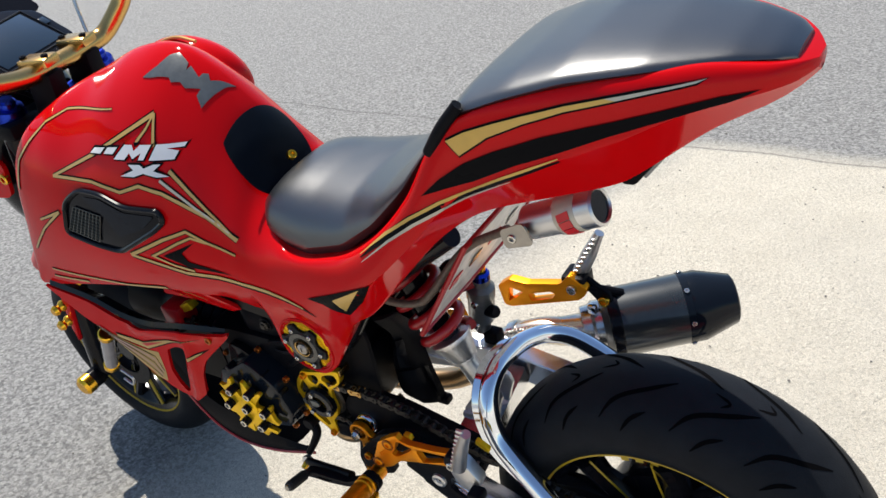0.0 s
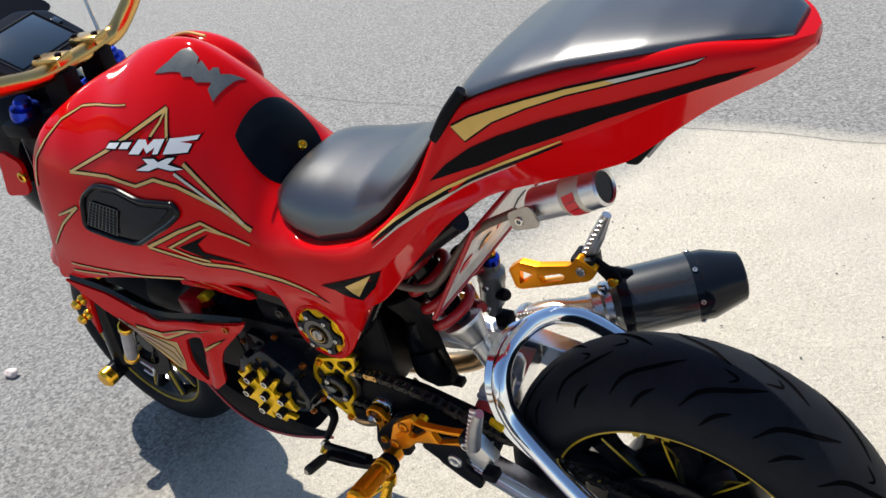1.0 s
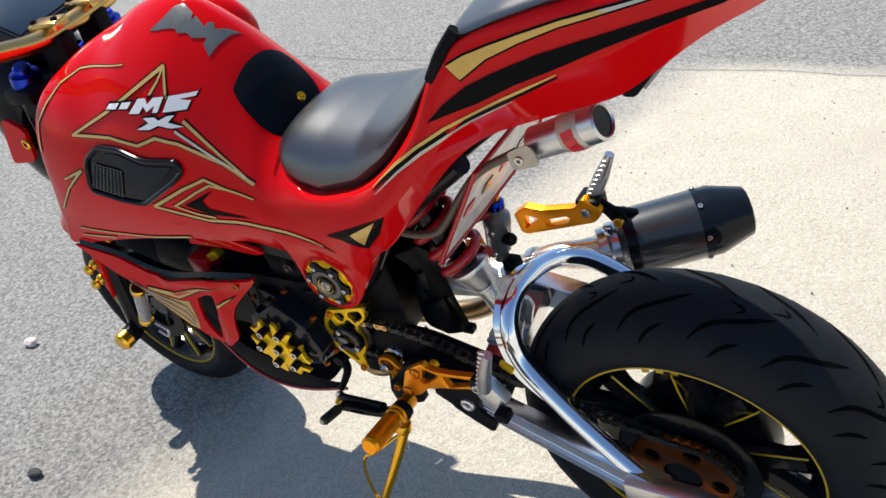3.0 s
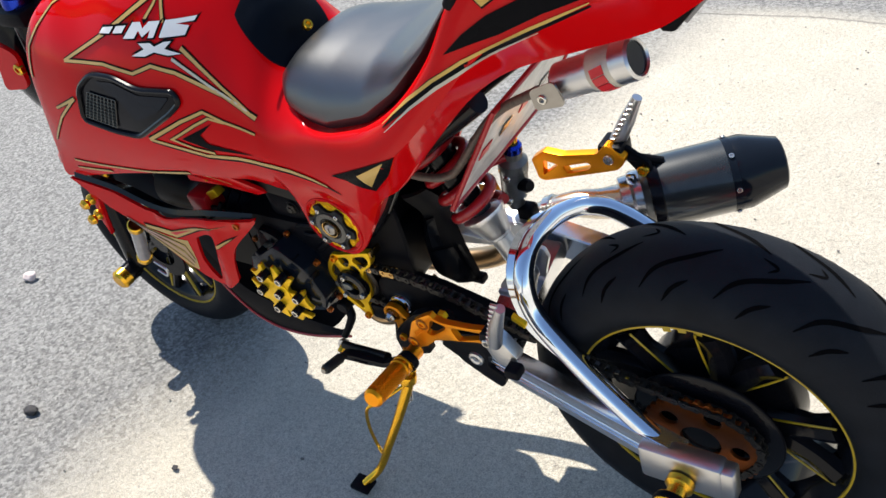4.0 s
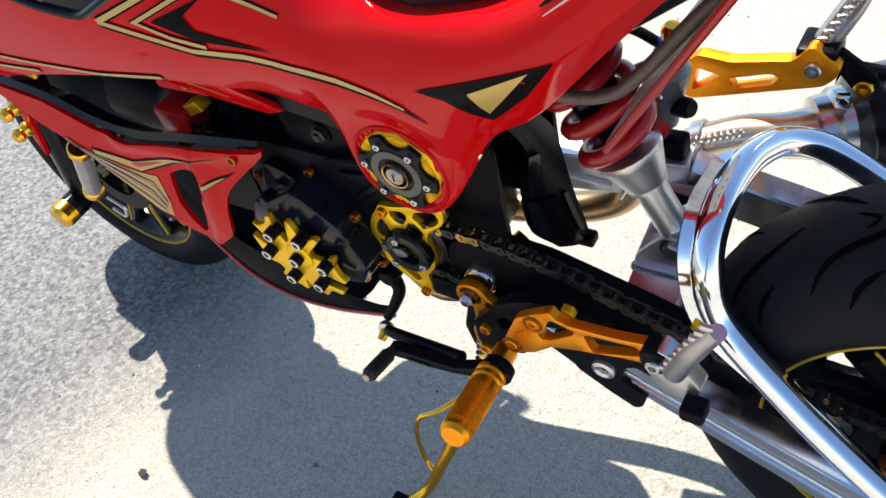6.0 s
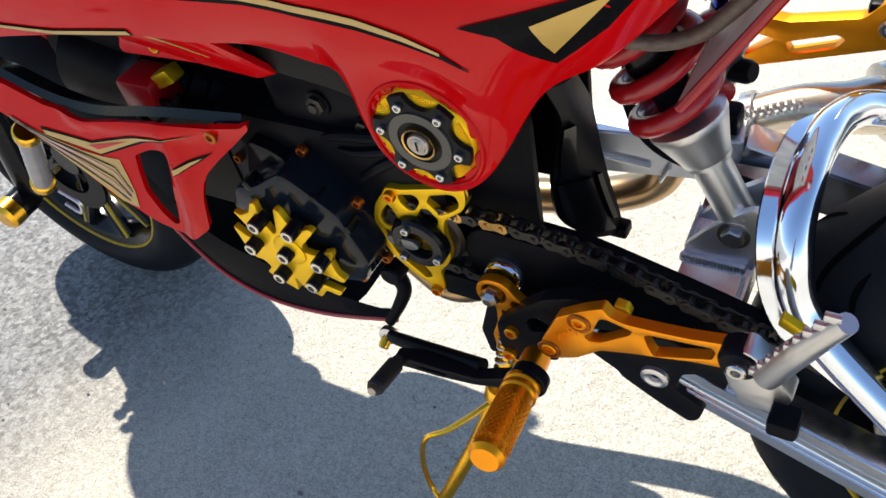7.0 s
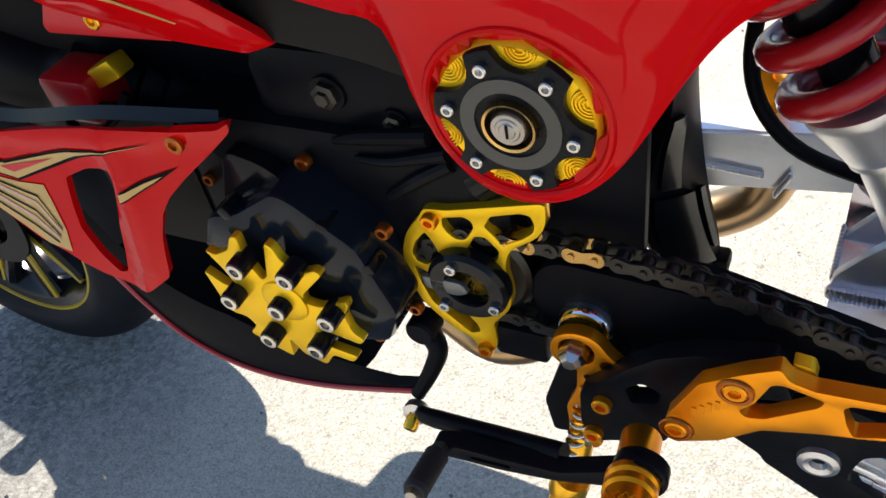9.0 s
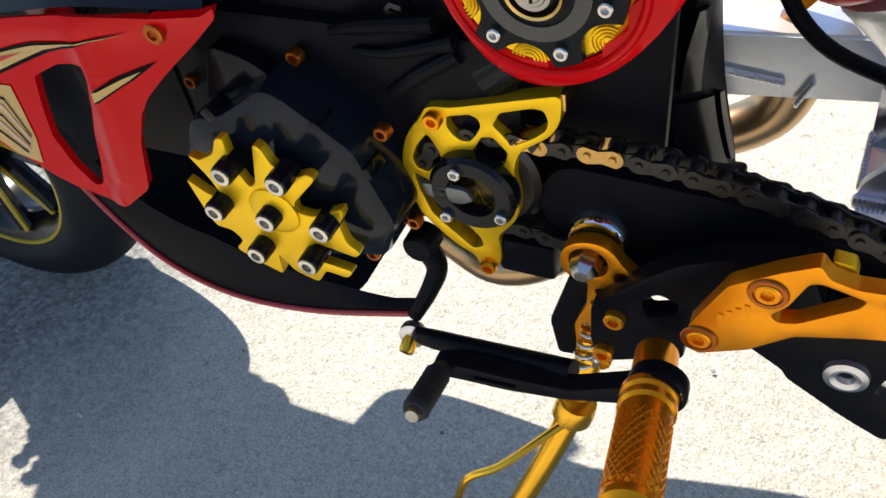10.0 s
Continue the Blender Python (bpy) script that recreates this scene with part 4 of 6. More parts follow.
trim_cap = Matrix.Translation((HC[0] + 0.003, 0, HC[1] + 0.001)) @ Matrix.Diagonal((0.93, 1, 0.93, 1)) @ Matrix.Translation((-HC[0], 0, -HC[1]))
for ob in (hub_ring, cap, *cap.children_recursive):
    ob.data.transform(trim_cap)

# ---- lower bodywork ----
def blade_y(x, z):
    return -0.0865 - 0.60 * min(0.045, max(0.0, z - 0.508))


blade = part("side_blade", flat(rounded([(-0.700, 0.556), (-0.6760, 0.5230), (-0.6157, 0.5050), (-0.5627, 0.5018), (-0.5430, 0.5093), (-0.5550, 0.528), (-0.572, 0.552)], 0.003), -0.110, 0.006, bevel=0.0015, surf=blade_y), RED, bike, "red pointed side blade")
part("blade_film", flat([(-0.650, 0.5500), (-0.620, 0.5400), (-0.575, 0.5130), (-0.560, 0.5090), (-0.572, 0.5095), (-0.618, 0.5350), (-0.650, 0.5445)], 0, 0.0006, bevel=0, surf=lambda x, z: blade_y(x, z) - 0.0012), D_TAN, blade)
part("blade_panel", flat(rounded([(-0.7119, 0.5004), (-0.7103, 0.4954), (-0.6157, 0.4990), (-0.605, 0.525), (-0.6760, 0.5300), (-0.700, 0.52)], 0.004), -0.079, 0.006, bevel=0.0012), RED_EDGE, blade)
bolt((-0.668, -0.079, 0.508), 0.0055, blade, GOLD, h=0.003)
part("knee_panel", flat(rounded([(-0.585, 0.560), (-0.560, 0.512), (-0.500, 0.505), (-0.445, 0.490), (-0.440, 0.580), (-0.500, 0.590)], 0.01), -0.086, 0.01), DARKP, bike, "dark grey plastic knee panel")
inner = part("inner_shield", box((-0.90, -0.030, 0.40), (-0.60, 0.09, 0.55), bevel=0.012), MATT, bike, "black inner fairing and radiator space")


def ridge(x, z, line, w, h):
    """A soft fold along an (x, z) line."""
    best = 1.0
    for (ax, az), (bx, bz) in zip(line, line[1:]):
        t = ((x - ax) * (bx - ax) + (z - az) * (bz - az)) / ((bx - ax) ** 2 + (bz - az) ** 2)
        t = min(1.0, max(0.0, t))
        best = min(best, math.hypot(x - ax - t * (bx - ax), z - az - t * (bz - az)) / w)
    return h * max(0.0, 1 - best)


def low_y(x, z):
    fold = ridge(x, z, [(-0.660, 0.436), (-0.668, 0.395), (-0.680, 0.345), (-0.690, 0.325)], 0.014, 0.005) + ridge(x, z, [(-0.76, 0.450), (-0.66, 0.456), (-0.582, 0.464)], 0.016, 0.005)
    return -0.115 + 0.022 * min(1.0, max(0.0, (x + 0.66) / 0.08)) - 0.012 * max(0.0, (x + 0.70) / -0.2) - fold


LOW = rounded([(-0.930, 0.502), (-0.845, 0.485), (-0.790, 0.459), (-0.745, 0.452), (-0.6646, 0.4637), (-0.614, 0.4610), (-0.5896, 0.4605), (-0.5813, 0.4660), (-0.5835, 0.4590), (-0.6016, 0.4431), (-0.6246, 0.4242), (-0.639, 0.4107), (-0.6473, 0.3988), (-0.6551, 0.3798), (-0.6614, 0.3567), (-0.6657, 0.3436), (-0.6858, 0.3284), (-0.6991, 0.3249), (-0.7145, 0.329), (-0.7273, 0.3327), (-0.7412, 0.3399), (-0.7505, 0.3480), (-0.7672, 0.3573), (-0.7791, 0.3702), (-0.7937, 0.3864), (-0.8160, 0.4081), (-0.8415, 0.432), (-0.8735, 0.4515)], 0.003, 3)
VENT = rounded([(-0.7107, 0.4185), (-0.6876, 0.4295), (-0.6657, 0.4330), (-0.6664, 0.4250), (-0.6738, 0.409), (-0.6866, 0.3842), (-0.6951, 0.3589), (-0.7030, 0.3393), (-0.7104, 0.3368), (-0.719, 0.3522), (-0.7234, 0.3745), (-0.7175, 0.3983)], 0.003, 3)


def fill_grid(outline, holes, cells=0.008):
    """A sheet inside an outline, cut fine enough to follow its folds, with a back and a rim."""
    tmp = bmesh.new()
    for loop in (outline, *holes):
        vs = [tmp.verts.new((x, 0, z)) for x, z in loop]
        for a, b2 in zip(vs, vs[1:] + vs[:1]):
            tmp.edges.new((a, b2))
    bmesh.ops.triangle_fill(tmp, use_beauty=True, edges=tmp.edges[:])
    for ax, lo, hi in ((0, min(q[0] for q in outline), max(q[0] for q in outline)), (2, min(q[1] for q in outline), max(q[1] for q in outline))):
        for k in np.arange(lo + cells, hi, cells):
            co, no = [0, 0, 0], [0, 0, 0]
            co[ax], no[ax] = k, 1
            bmesh.ops.bisect_plane(tmp, geom=tmp.verts[:] + tmp.edges[:] + tmp.faces[:], plane_co=co, plane_no=no)
    return tmp


bm = fill_grid(LOW, [VENT], 0.006)
for v in bm.verts:
    v.co.y = low_y(v.co.x, v.co.z)
bmesh.ops.recalc_face_normals(bm, faces=bm.faces)
if sum(f.normal.y * f.calc_area() for f in bm.faces) > 0:
    bmesh.ops.reverse_faces(bm, faces=bm.faces)
bmesh.ops.solidify(bm, geom=bm.faces[:], thickness=0.005)
low = part("lower_fairing", bm, RED, bike, "red lower fairing with a side opening", angle=50)
part("vent_back", flat([(-0.74, 0.33), (-0.74, 0.44), (-0.655, 0.44), (-0.655, 0.33)], -0.070, 0.004, bevel=0), DARKP, low)


def low_film(o, mat, lift=0.0008, name="film"):
    bm = fill_grid(o, [], 0.006)
    for v in bm.verts:
        v.co.y = low_y(v.co.x, v.co.z) - lift
    return part(name, bm, mat, low)


def low_line(pts, w, mat, lift=0.0014, name="fine_line"):
    up = [(x + w * 0.3, z + w / 2) for x, z in pts]
    return low_film(up + [(x - w * 0.3, z - w / 2) for x, z in reversed(pts)], mat, lift, name)


low_film([(-0.812, 0.4330), (-0.7772, 0.4290), (-0.7550, 0.4265), (-0.6962, 0.4436), (-0.6290, 0.4540), (-0.6586, 0.4472), (-0.6880, 0.4375), (-0.7511, 0.4112), (-0.7720, 0.4156), (-0.812, 0.4225)], D_BLACK, 0.0008, "black_stripe")
low_film([(-0.810, 0.4300), (-0.7772, 0.4271), (-0.7550, 0.4247), (-0.6962, 0.4416), (-0.6331, 0.4525), (-0.6586, 0.4488), (-0.6895, 0.4395), (-0.7511, 0.4134), (-0.7720, 0.4176), (-0.810, 0.4245)], D_TAN, 0.0014, "gold_stripe")
low_film([(-0.7598, 0.4222), (-0.7084, 0.4352), (-0.7503, 0.4189)], D_REDFILM, 0.0020, "red_wedge")
low_film([(-0.850, 0.4400), (-0.8071, 0.4211), (-0.7756, 0.4125), (-0.7528, 0.4095), (-0.7331, 0.4098), (-0.7344, 0.3943), (-0.7373, 0.3710), (-0.7440, 0.3500), (-0.7607, 0.3550), (-0.7713, 0.3663), (-0.7937, 0.3884), (-0.8150, 0.4094), (-0.846, 0.4375)], D_TAN, 0.0008, "tan_flash")
for k, mat in enumerate((D_BLACK, D_ROSE, D_BLACK, D_ROSE, D_BLACK)):
    f = 0.14 + 0.17 * k
    low_line([(a[0] + (c[0] - a[0]) * f, a[1] + (c[1] - a[1]) * f) for a, c in (((-0.846, 0.4388), (-0.843, 0.4368)), ((-0.8071, 0.4205), (-0.8155, 0.4105)), ((-0.7656, 0.4110), (-0.7937, 0.3890)), ((-0.7400, 0.4050), (-0.7680, 0.3650)), ((-0.7370, 0.3750), (-0.7530, 0.3540)))], 0.0016 if mat is D_BLACK else 0.0030, mat)
low_film([(-0.6640, 0.4190), (-0.6517, 0.4250), (-0.6233, 0.4345), (-0.6408, 0.4233), (-0.6683, 0.4090)], D_BLACK, 0.0008, "black_stripe")
low_film([(-0.6648, 0.4178), (-0.6517, 0.4225), (-0.6350, 0.4285), (-0.6430, 0.4235), (-0.6663, 0.4114)], D_TAN, 0.0014, "gold_stripe")
bolt((-0.6170, low_y(-0.617, 0.452), 0.452), 0.0058, low, COPPER, h=0.003)
bm = bmesh.new()
prev = None
for q in smooth_path([(-0.92, 0.126, 0.516), (-0.845, 0.120, 0.499), (-0.79, 0.115, 0.474), (-0.74, 0.111, 0.466), (-0.665, 0.107, 0.476), (-0.595, 0.092, 0.472)], 8):
    cur = [bm.verts.new((q.x, -q.y, q.z - 0.014)), bm.verts.new((q.x, -q.y + 0.004, q.z - 0.007)), bm.verts.new((q.x, -q.y + 0.024, q.z - 0.022))]
    if prev:
        for k in range(2):
            bm.faces.new((prev[k], prev[k + 1], cur[k + 1], cur[k]))
    prev = cur
part("black_shelf", bm, BLUEBLACK, low)
for x, z, rad in ((-0.5418, 0.4643, 0.0085), (-0.5034, 0.4516, 0.0062), (-0.5029, 0.4306, 0.0055)):
    nut = part("case_nut", lathe([(0.0, 0.006), (rad * 0.5, 0.006), (rad * 0.6, 0.004), (rad * 0.95, 0.003), (rad, 0.0)], (x, -0.0625, z), seg=6), OLDSTEEL if rad < 0.006 else CHAINM, engine, "dark flanged nut on the case")
    part("washer", lathe([(0.0, 0.001), (rad * 1.25, 0.001), (rad * 1.3, 0.0)], (x, -0.0612, z), seg=24), CAST, nut)
part("breather_rod", tube([(-0.5265, -0.072, 0.432), (-0.505, -0.073, 0.434), (-0.470, -0.072, 0.444)], [0.0020, 0.0030, 0.0042], 10), CAST, engine)
part("breather_rod", tube([(-0.5100, -0.072, 0.408), (-0.490, -0.073, 0.424), (-0.470, -0.070, 0.436)], [0.0042, 0.0045, 0.0045], 10), CAST, engine)
radcap = part("radiator_block", box((-0.752, -0.075, 0.425), (-0.712, -0.040, 0.458), bevel=0.005), RED_EDGE, bike, "red block with a gold fitting")
part("gold_fitting", box((-0.013, -0.008, -0.0065), (0.013, 0.008, 0.0065), bevel=0.002, m=Matrix.Translation((-0.704, -0.056, 0.4575)) @ Matrix.Rotation(-0.45, 4, "Y")), YELLOW, radcap)
part("ties", tube([(-0.735, -0.078, 0.428), (-0.715, -0.082, 0.424), (-0.695, -0.075, 0.436), (-0.685, -0.068, 0.45)], 0.003, 8), MATT, radcap)
bm = bmesh.new()
prev = None
for q in smooth_path([(-0.775, 0.305, 0), (-0.750, 0.262, 0), (-0.719, 0.230, 0), (-0.669, 0.214, 0), (-0.600, 0.221, 0), (-0.515, 0.248, 0)], 8):
    hgt = 0.052 * min(1, max(0.15, (-0.515 - q.x) / 0.16))
    cur = [bm.verts.new((q.x, sd * y, q.y + dz)) for sd, y, dz in ((-1, 0.080, hgt), (-1, 0.086, hgt * 0.5), (-1, 0.085, 0.0), (-1, 0.05, -0.010), (1, 0.05, -0.010), (1, 0.085, 0.0), (1, 0.086, hgt * 0.5), (1, 0.080, hgt))]
    if prev:
        for k in range(7 if q.x < -0.575 else 2):
            bm.faces.new((prev[k], prev[k + 1], cur[k + 1], cur[k]))
    prev = cur
belly = part("belly_pan", bm, MATT, bike, "gloss black belly pan with a red lower edge")
part("red_edge", tube([(-0.775, -0.086, 0.305), (-0.750, -0.086, 0.261), (-0.719, -0.086, 0.229), (-0.669, -0.086, 0.213), (-0.600, -0.086, 0.220), (-0.515, -0.086, 0.247)], 0.0022, 8), COIL, belly)

# ---- swingarm, chain and rear set ----
arm = new("swingarm")
arm.parent = bike
tagged(arm, "polished aluminium swingarm")
spine = part("pivot_arm", flat(rounded([(-0.432, 0.318), (-0.440, 0.352), (-0.425, 0.374), (-0.34, 0.369), (-0.26, 0.347), (-0.205, 0.330), (-0.200, 0.318), (-0.27, 0.318), (-0.33, 0.306), (-0.395, 0.300)], 0.012), -0.066, 0.025, bevel=0.004), MATT, arm, "black front arm with a chain slider")
part("lower_plate", flat(rounded([(-0.3251, 0.3089), (-0.3024, 0.2930), (-0.2999, 0.2875), (-0.2724, 0.2683), (-0.2496, 0.2553), (-0.2425, 0.2615), (-0.2384, 0.2780), (-0.2604, 0.2916), (-0.2547, 0.3127), (-0.2434, 0.3184), (-0.2321, 0.3112), (-0.2245, 0.3095), (-0.2218, 0.3331), (-0.2650, 0.3480), (-0.3150, 0.3350)], 0.004, 3), -0.098, 0.008, bevel=0.0012), CAST, arm)
part("washer", lathe([(0.0035, 0.0), (0.0045, 0.003), (0.0072, 0.0042), (0.0102, 0.003), (0.0107, 0)], (-0.274, -0.098, 0.3024)), ALLOY, arm)


def beam(a, b2, h0, h1, w, name, mat, groove=True, parent=arm):
    """A drawn box section with a long groove in each side."""
    a, b2 = Vector(a), Vector(b2)
    d = (b2 - a).normalized()
    s = Vector((0, 1, 0))
    s = (s - d * s.dot(d)).normalized()
    u = s.cross(d)
    if u.z < 0:
        u = -u
    sec = [(-1, -1), (-1, -0.34), (-0.78, -0.28), (-0.78, 0.28), (-1, 0.34), (-1, 1), (1, 1), (1, 0.34), (0.78, 0.28), (0.78, -0.28), (1, -0.34), (1, -1)] if groove else [(-1, -1), (-1, 1), (1, 1), (1, -1)]
    bm = bmesh.new()
    rings = [[bm.verts.new(p + s * x * w / 2 + u * z * h / 2) for x, z in sec] for p, h in ((a, h0), ((a + b2) / 2, (h0 + h1) / 2), (b2, h1))]
    for r0, r1 in zip(rings, rings[1:]):
        for k in range(len(sec)):
            bm.faces.new((r0[k], r0[(k + 1) % len(sec)], r1[(k + 1) % len(sec)], r1[k]))
    bm.faces.new(rings[0])
    bm.faces.new(rings[-1][::-1])
    bmesh.ops.recalc_face_normals(bm, faces=bm.faces)
    bmesh.ops.bevel(bm, geom=[e for e in bm.edges if not e.is_boundary and e.calc_face_angle(0) > 0.6], offset=0.0018, segments=2, affect="EDGES")
    return part(name, bm, mat, parent)


beam((-0.345, -0.076, 0.322), (-0.243, -0.0815, 0.2920), 0.034, 0.036, 0.024, "left_arm", POLISH)
beam((-0.246, -0.0815, 0.2925), (-0.005, -0.114, 0.250), 0.036, 0.046, 0.024, "left_arm", POLISH)
beam((-0.388, 0.070, 0.358), (-0.270, 0.094, 0.352), 0.044, 0.044, 0.030, "right_arm", SATIN, False)
beam((-0.272, 0.093, 0.352), (-0.012, 0.126, 0.262), 0.042, 0.046, 0.028, "right_arm", POLISH, False)
part("axle_block", box((-0.050, -0.134, 0.222), (0.045, -0.108, 0.275), bevel=0.005, m=None), ALLOY, arm)
part("axle_block", box((-0.050, 0.108, 0.222), (0.045, 0.134, 0.275), bevel=0.005), ALLOY, arm)
BRACE = [(-0.026, -0.112, 0.260), (-0.076, -0.101, 0.292), (-0.131, -0.087, 0.330), (-0.186, -0.070, 0.376), (-0.200, -0.058, 0.420), (-0.203, -0.028, 0.446), (-0.202, 0.015, 0.446), (-0.197, 0.050, 0.437), (-0.184, 0.080, 0.424), (-0.156, 0.099, 0.405), (-0.10, 0.108, 0.360), (-0.020, 0.118, 0.278)]
part("brace_tube", tube(BRACE, 0.0122, 24, 6), CHROME, arm, "bent polished brace tube")


def brace_strip():
    """A flat bar welded along the front of the bent tube."""
    bm = bmesh.new()
    pts = smooth_path(BRACE[2:8], 8)
    rings = []
    for i, p in enumerate(pts):
        t = (pts[min(i + 1, len(pts) - 1)] - pts[max(i - 1, 0)]).normalized()
        o = Vector((-1, 0, 0))
        o = (o - t * o.dot(t)).normalized()
        n = t.cross(o)
        f = min(1.0, 0.45 + 3 * min(i, len(pts) - 1 - i) / len(pts))
        rings.append([bm.verts.new(p + o * d * (f if d > 0.01 else 1) + n * e) for d, e in ((0.007, -0.004), (0.0205, -0.004), (0.0215, -0.003), (0.0215, 0.003), (0.0205, 0.004), (0.007, 0.004))])
    for r0, r1 in zip(rings, rings[1:]):
        for k in range(6):
            bm.faces.new((r0[k], r0[(k + 1) % 6], r1[(k + 1) % 6], r1[k]))
    bm.faces.new(rings[0])
    bm.faces.new(rings[-1][::-1])
    bmesh.ops.recalc_face_normals(bm, faces=bm.faces)
    return bm


part("brace_bar", brace_strip(), CHROME, arm, "flat polished bar along the brace")
SLOPE = Vector((0, 0.944, 0.330))
tri = part("cross_member", slab(rounded([(-0.286, -0.088), (-0.237, -0.088), (-0.233, 0.010), (-0.231, 0.085), (-0.283, 0.085)], 0.004), 0.026, (0.0, 0.0045, 0.3025), (1, 0, 0), SLOPE, bevel=0.002), POLISH, arm, "polished cross member with weld seams")
CHEEK = [(-0.286, 0.328), (-0.284, 0.338), (-0.270, 0.357), (-0.254, 0.375), (-0.238, 0.388), (-0.226, 0.386), (-0.222, 0.372), (-0.230, 0.350), (-0.236, 0.328)]
for yy in (-0.003, 0.028):
    part("shock_bracket", flat(rounded(CHEEK, 0.003), yy, 0.006, bevel=0.001), SATIN, tri, "dull alloy shock bracket")
part("pivot_bolt", lathe([(0.0, 0.006), (0.0075, 0.006), (0.0085, 0.005), (0.0088, 0.0)], (-0.249, -0.003, 0.360), (0, -1, 0), 6), ALLOY, tri)
part("pivot_washer", lathe([(0.0, 0.0015), (0.0115, 0.0015), (0.012, 0.0), (0.0, 0.0)], (-0.249, -0.003, 0.360), (0, -1, 0), 24), OLDSTEEL, tri)


def weld(a, b2, parent, n=22, r=0.0022):
    """A row of overlapping weld beads."""
    bm = bmesh.new()
    for k in range(n):
        p = Vector(a).lerp(Vector(b2), k / (n - 1))
        bmesh.ops.create_uvsphere(bm, u_segments=8, v_segments=5, radius=r, matrix=Matrix.Translation(p) @ Matrix.Diagonal((0.8, 1.3, 1.3, 1)))
    return tagged(part("weld_bead", bm, SATIN, parent), "fine weld seam", kind="stuff")


weld((-0.285, -0.005, 0.328), (-0.240, -0.005, 0.328), arm, 20, 0.0034)
weld((-0.285, 0.004, 0.331), (-0.284, 0.034, 0.341), arm, 14, 0.0022)
weld((-0.238, -0.012, 0.324), (-0.238, -0.070, 0.304), arm, 26, 0.0024)
weld((-0.373, 0.0545, 0.357), (-0.335, 0.0625, 0.347), arm, 26, 0.0018)
weld((-0.326, 0.0640, 0.333), (-0.319, 0.0655, 0.347), arm, 12, 0.0022)
weld((-0.381, 0.0520, 0.376), (-0.379, 0.0520, 0.345), arm, 18, 0.0022)

shock = new("shock_absorber")
shock.parent = bike
tagged(shock, "rear shock absorber with a red coil spring")
S0, S1 = Vector((-0.2415, 0.010, 0.350)), Vector((-0.350, 0.012, 0.580))
sd = (S1 - S0).normalized()
part("shock_base", lathe([(0.0, 0.0), (0.012, 0.0), (0.0135, 0.006), (0.0138, 0.071), (0.0172, 0.073), (0.0172, 0.076), (0.0180, 0.077), (0.0190, 0.081), (0.0268, 0.103), (0.0280, 0.106), (0.0280, 0.110), (0.024, 0.112), (0, 0.112)], S0, sd, 36), SATIN, shock)
part("damper", lathe([(0.0, 0.11), (0.014, 0.11), (0.014, 0.15), (0.020, 0.155), (0.020, 0.22), (0.030, 0.225), (0.030, 0.24), (0, 0.25)], S0, sd, 24), BLACK, shock)


def coil(a, b2, r, wire, turns, n=24):
    a, b2 = Vector(a), Vector(b2)
    d = (b2 - a).normalized()
    u = d.orthogonal().normalized()
    v = d.cross(u)
    return tube([a + (b2 - a) * (k / (turns * n)) + (u * math.cos(2 * math.pi * k / n) + v * math.sin(2 * math.pi * k / n)) * r for k in range(int(turns * n) + 1)], wire, 12, 0)


part("spring", coil(S0 + sd * 0.108, S0 + sd * 0.262, 0.0295, 0.0073, 5.5), COIL, shock, "dark red coil spring")
GL = smooth_path([(-0.372, -0.030, 0.492), (-0.379, 0.0, 0.438), (-0.387, 0.0, 0.403), (-0.392, 0.0, 0.366), (-0.389, 0.0, 0.333), (-0.371, 0.010, 0.306)], 6)
GR = smooth_path([(-0.369, 0.007, 0.474), (-0.376, 0.040, 0.425), (-0.373, 0.045, 0.379), (-0.368, 0.045, 0.347), (-0.3605, 0.045, 0.311), (-0.3580, 0.045, 0.284)], 6)


def guard_at(u, v, up=0.0):
    """A point of the mudguard sheet: u across, v downwards."""
    k = v * (len(GL) - 1)
    i = min(int(k), len(GL) - 2)
    p = GL[i].lerp(GL[i + 1], k - i).lerp(GR[i].lerp(GR[i + 1], k - i), u)
    bow = 0.004 * math.sin(math.pi * u)
    return p + Vector((0.75, -0.62, 0.2)) * (bow + up)


def guard_patch(u0, u1, v0, v1, up, thick, skew=0.0, n=12):
    bm = bmesh.new()
    vs = [[bm.verts.new(guard_at(min(1, max(0, u0 + (u1 - u0) * i / 6 + skew * (j / n - 0.5))), v0 + (v1 - v0) * j / n, up)) for i in range(7)] for j in range(n + 1)]
    for a, b2 in zip(vs, vs[1:]):
        for i in range(6):
            bm.faces.new((a[i], a[i + 1], b2[i + 1], b2[i]))
    bmesh.ops.recalc_face_normals(bm, faces=bm.faces)
    bmesh.ops.solidify(bm, geom=bm.faces[:], thickness=thick)
    return bm


guard = part("inner_mudguard", guard_patch(0, 1, 0, 1, 0, 0.006, n=24), MATT, bike, "grey and black plastic inner mudguard")
for u0, u1, v0, v1, sk in ((0.06, 0.36, 0.24, 0.52, 0.10), (0.10, 0.70, 0.56, 0.93, 0.12), (0.78, 0.88, 0.56, 0.84, 0.06)):
    part("pressed_panel", guard_patch(u0, u1, v0, v1, 0.004, 0.006, sk), BLACK, guard)
part("guard_lug", box((-0.366, 0.034, 0.284), (-0.346, 0.050, 0.296), bevel=0.003), MATT, guard)
for sd2 in (-0.052, 0.046):
    part("frame_plate", flat(rounded([(-0.470, 0.330), (-0.460, 0.500), (-0.390, 0.520), (-0.372, 0.480), (-0.374, 0.420), (-0.376, 0.360), (-0.395, 0.330)], 0.01), sd2, 0.006), MATT, bike)

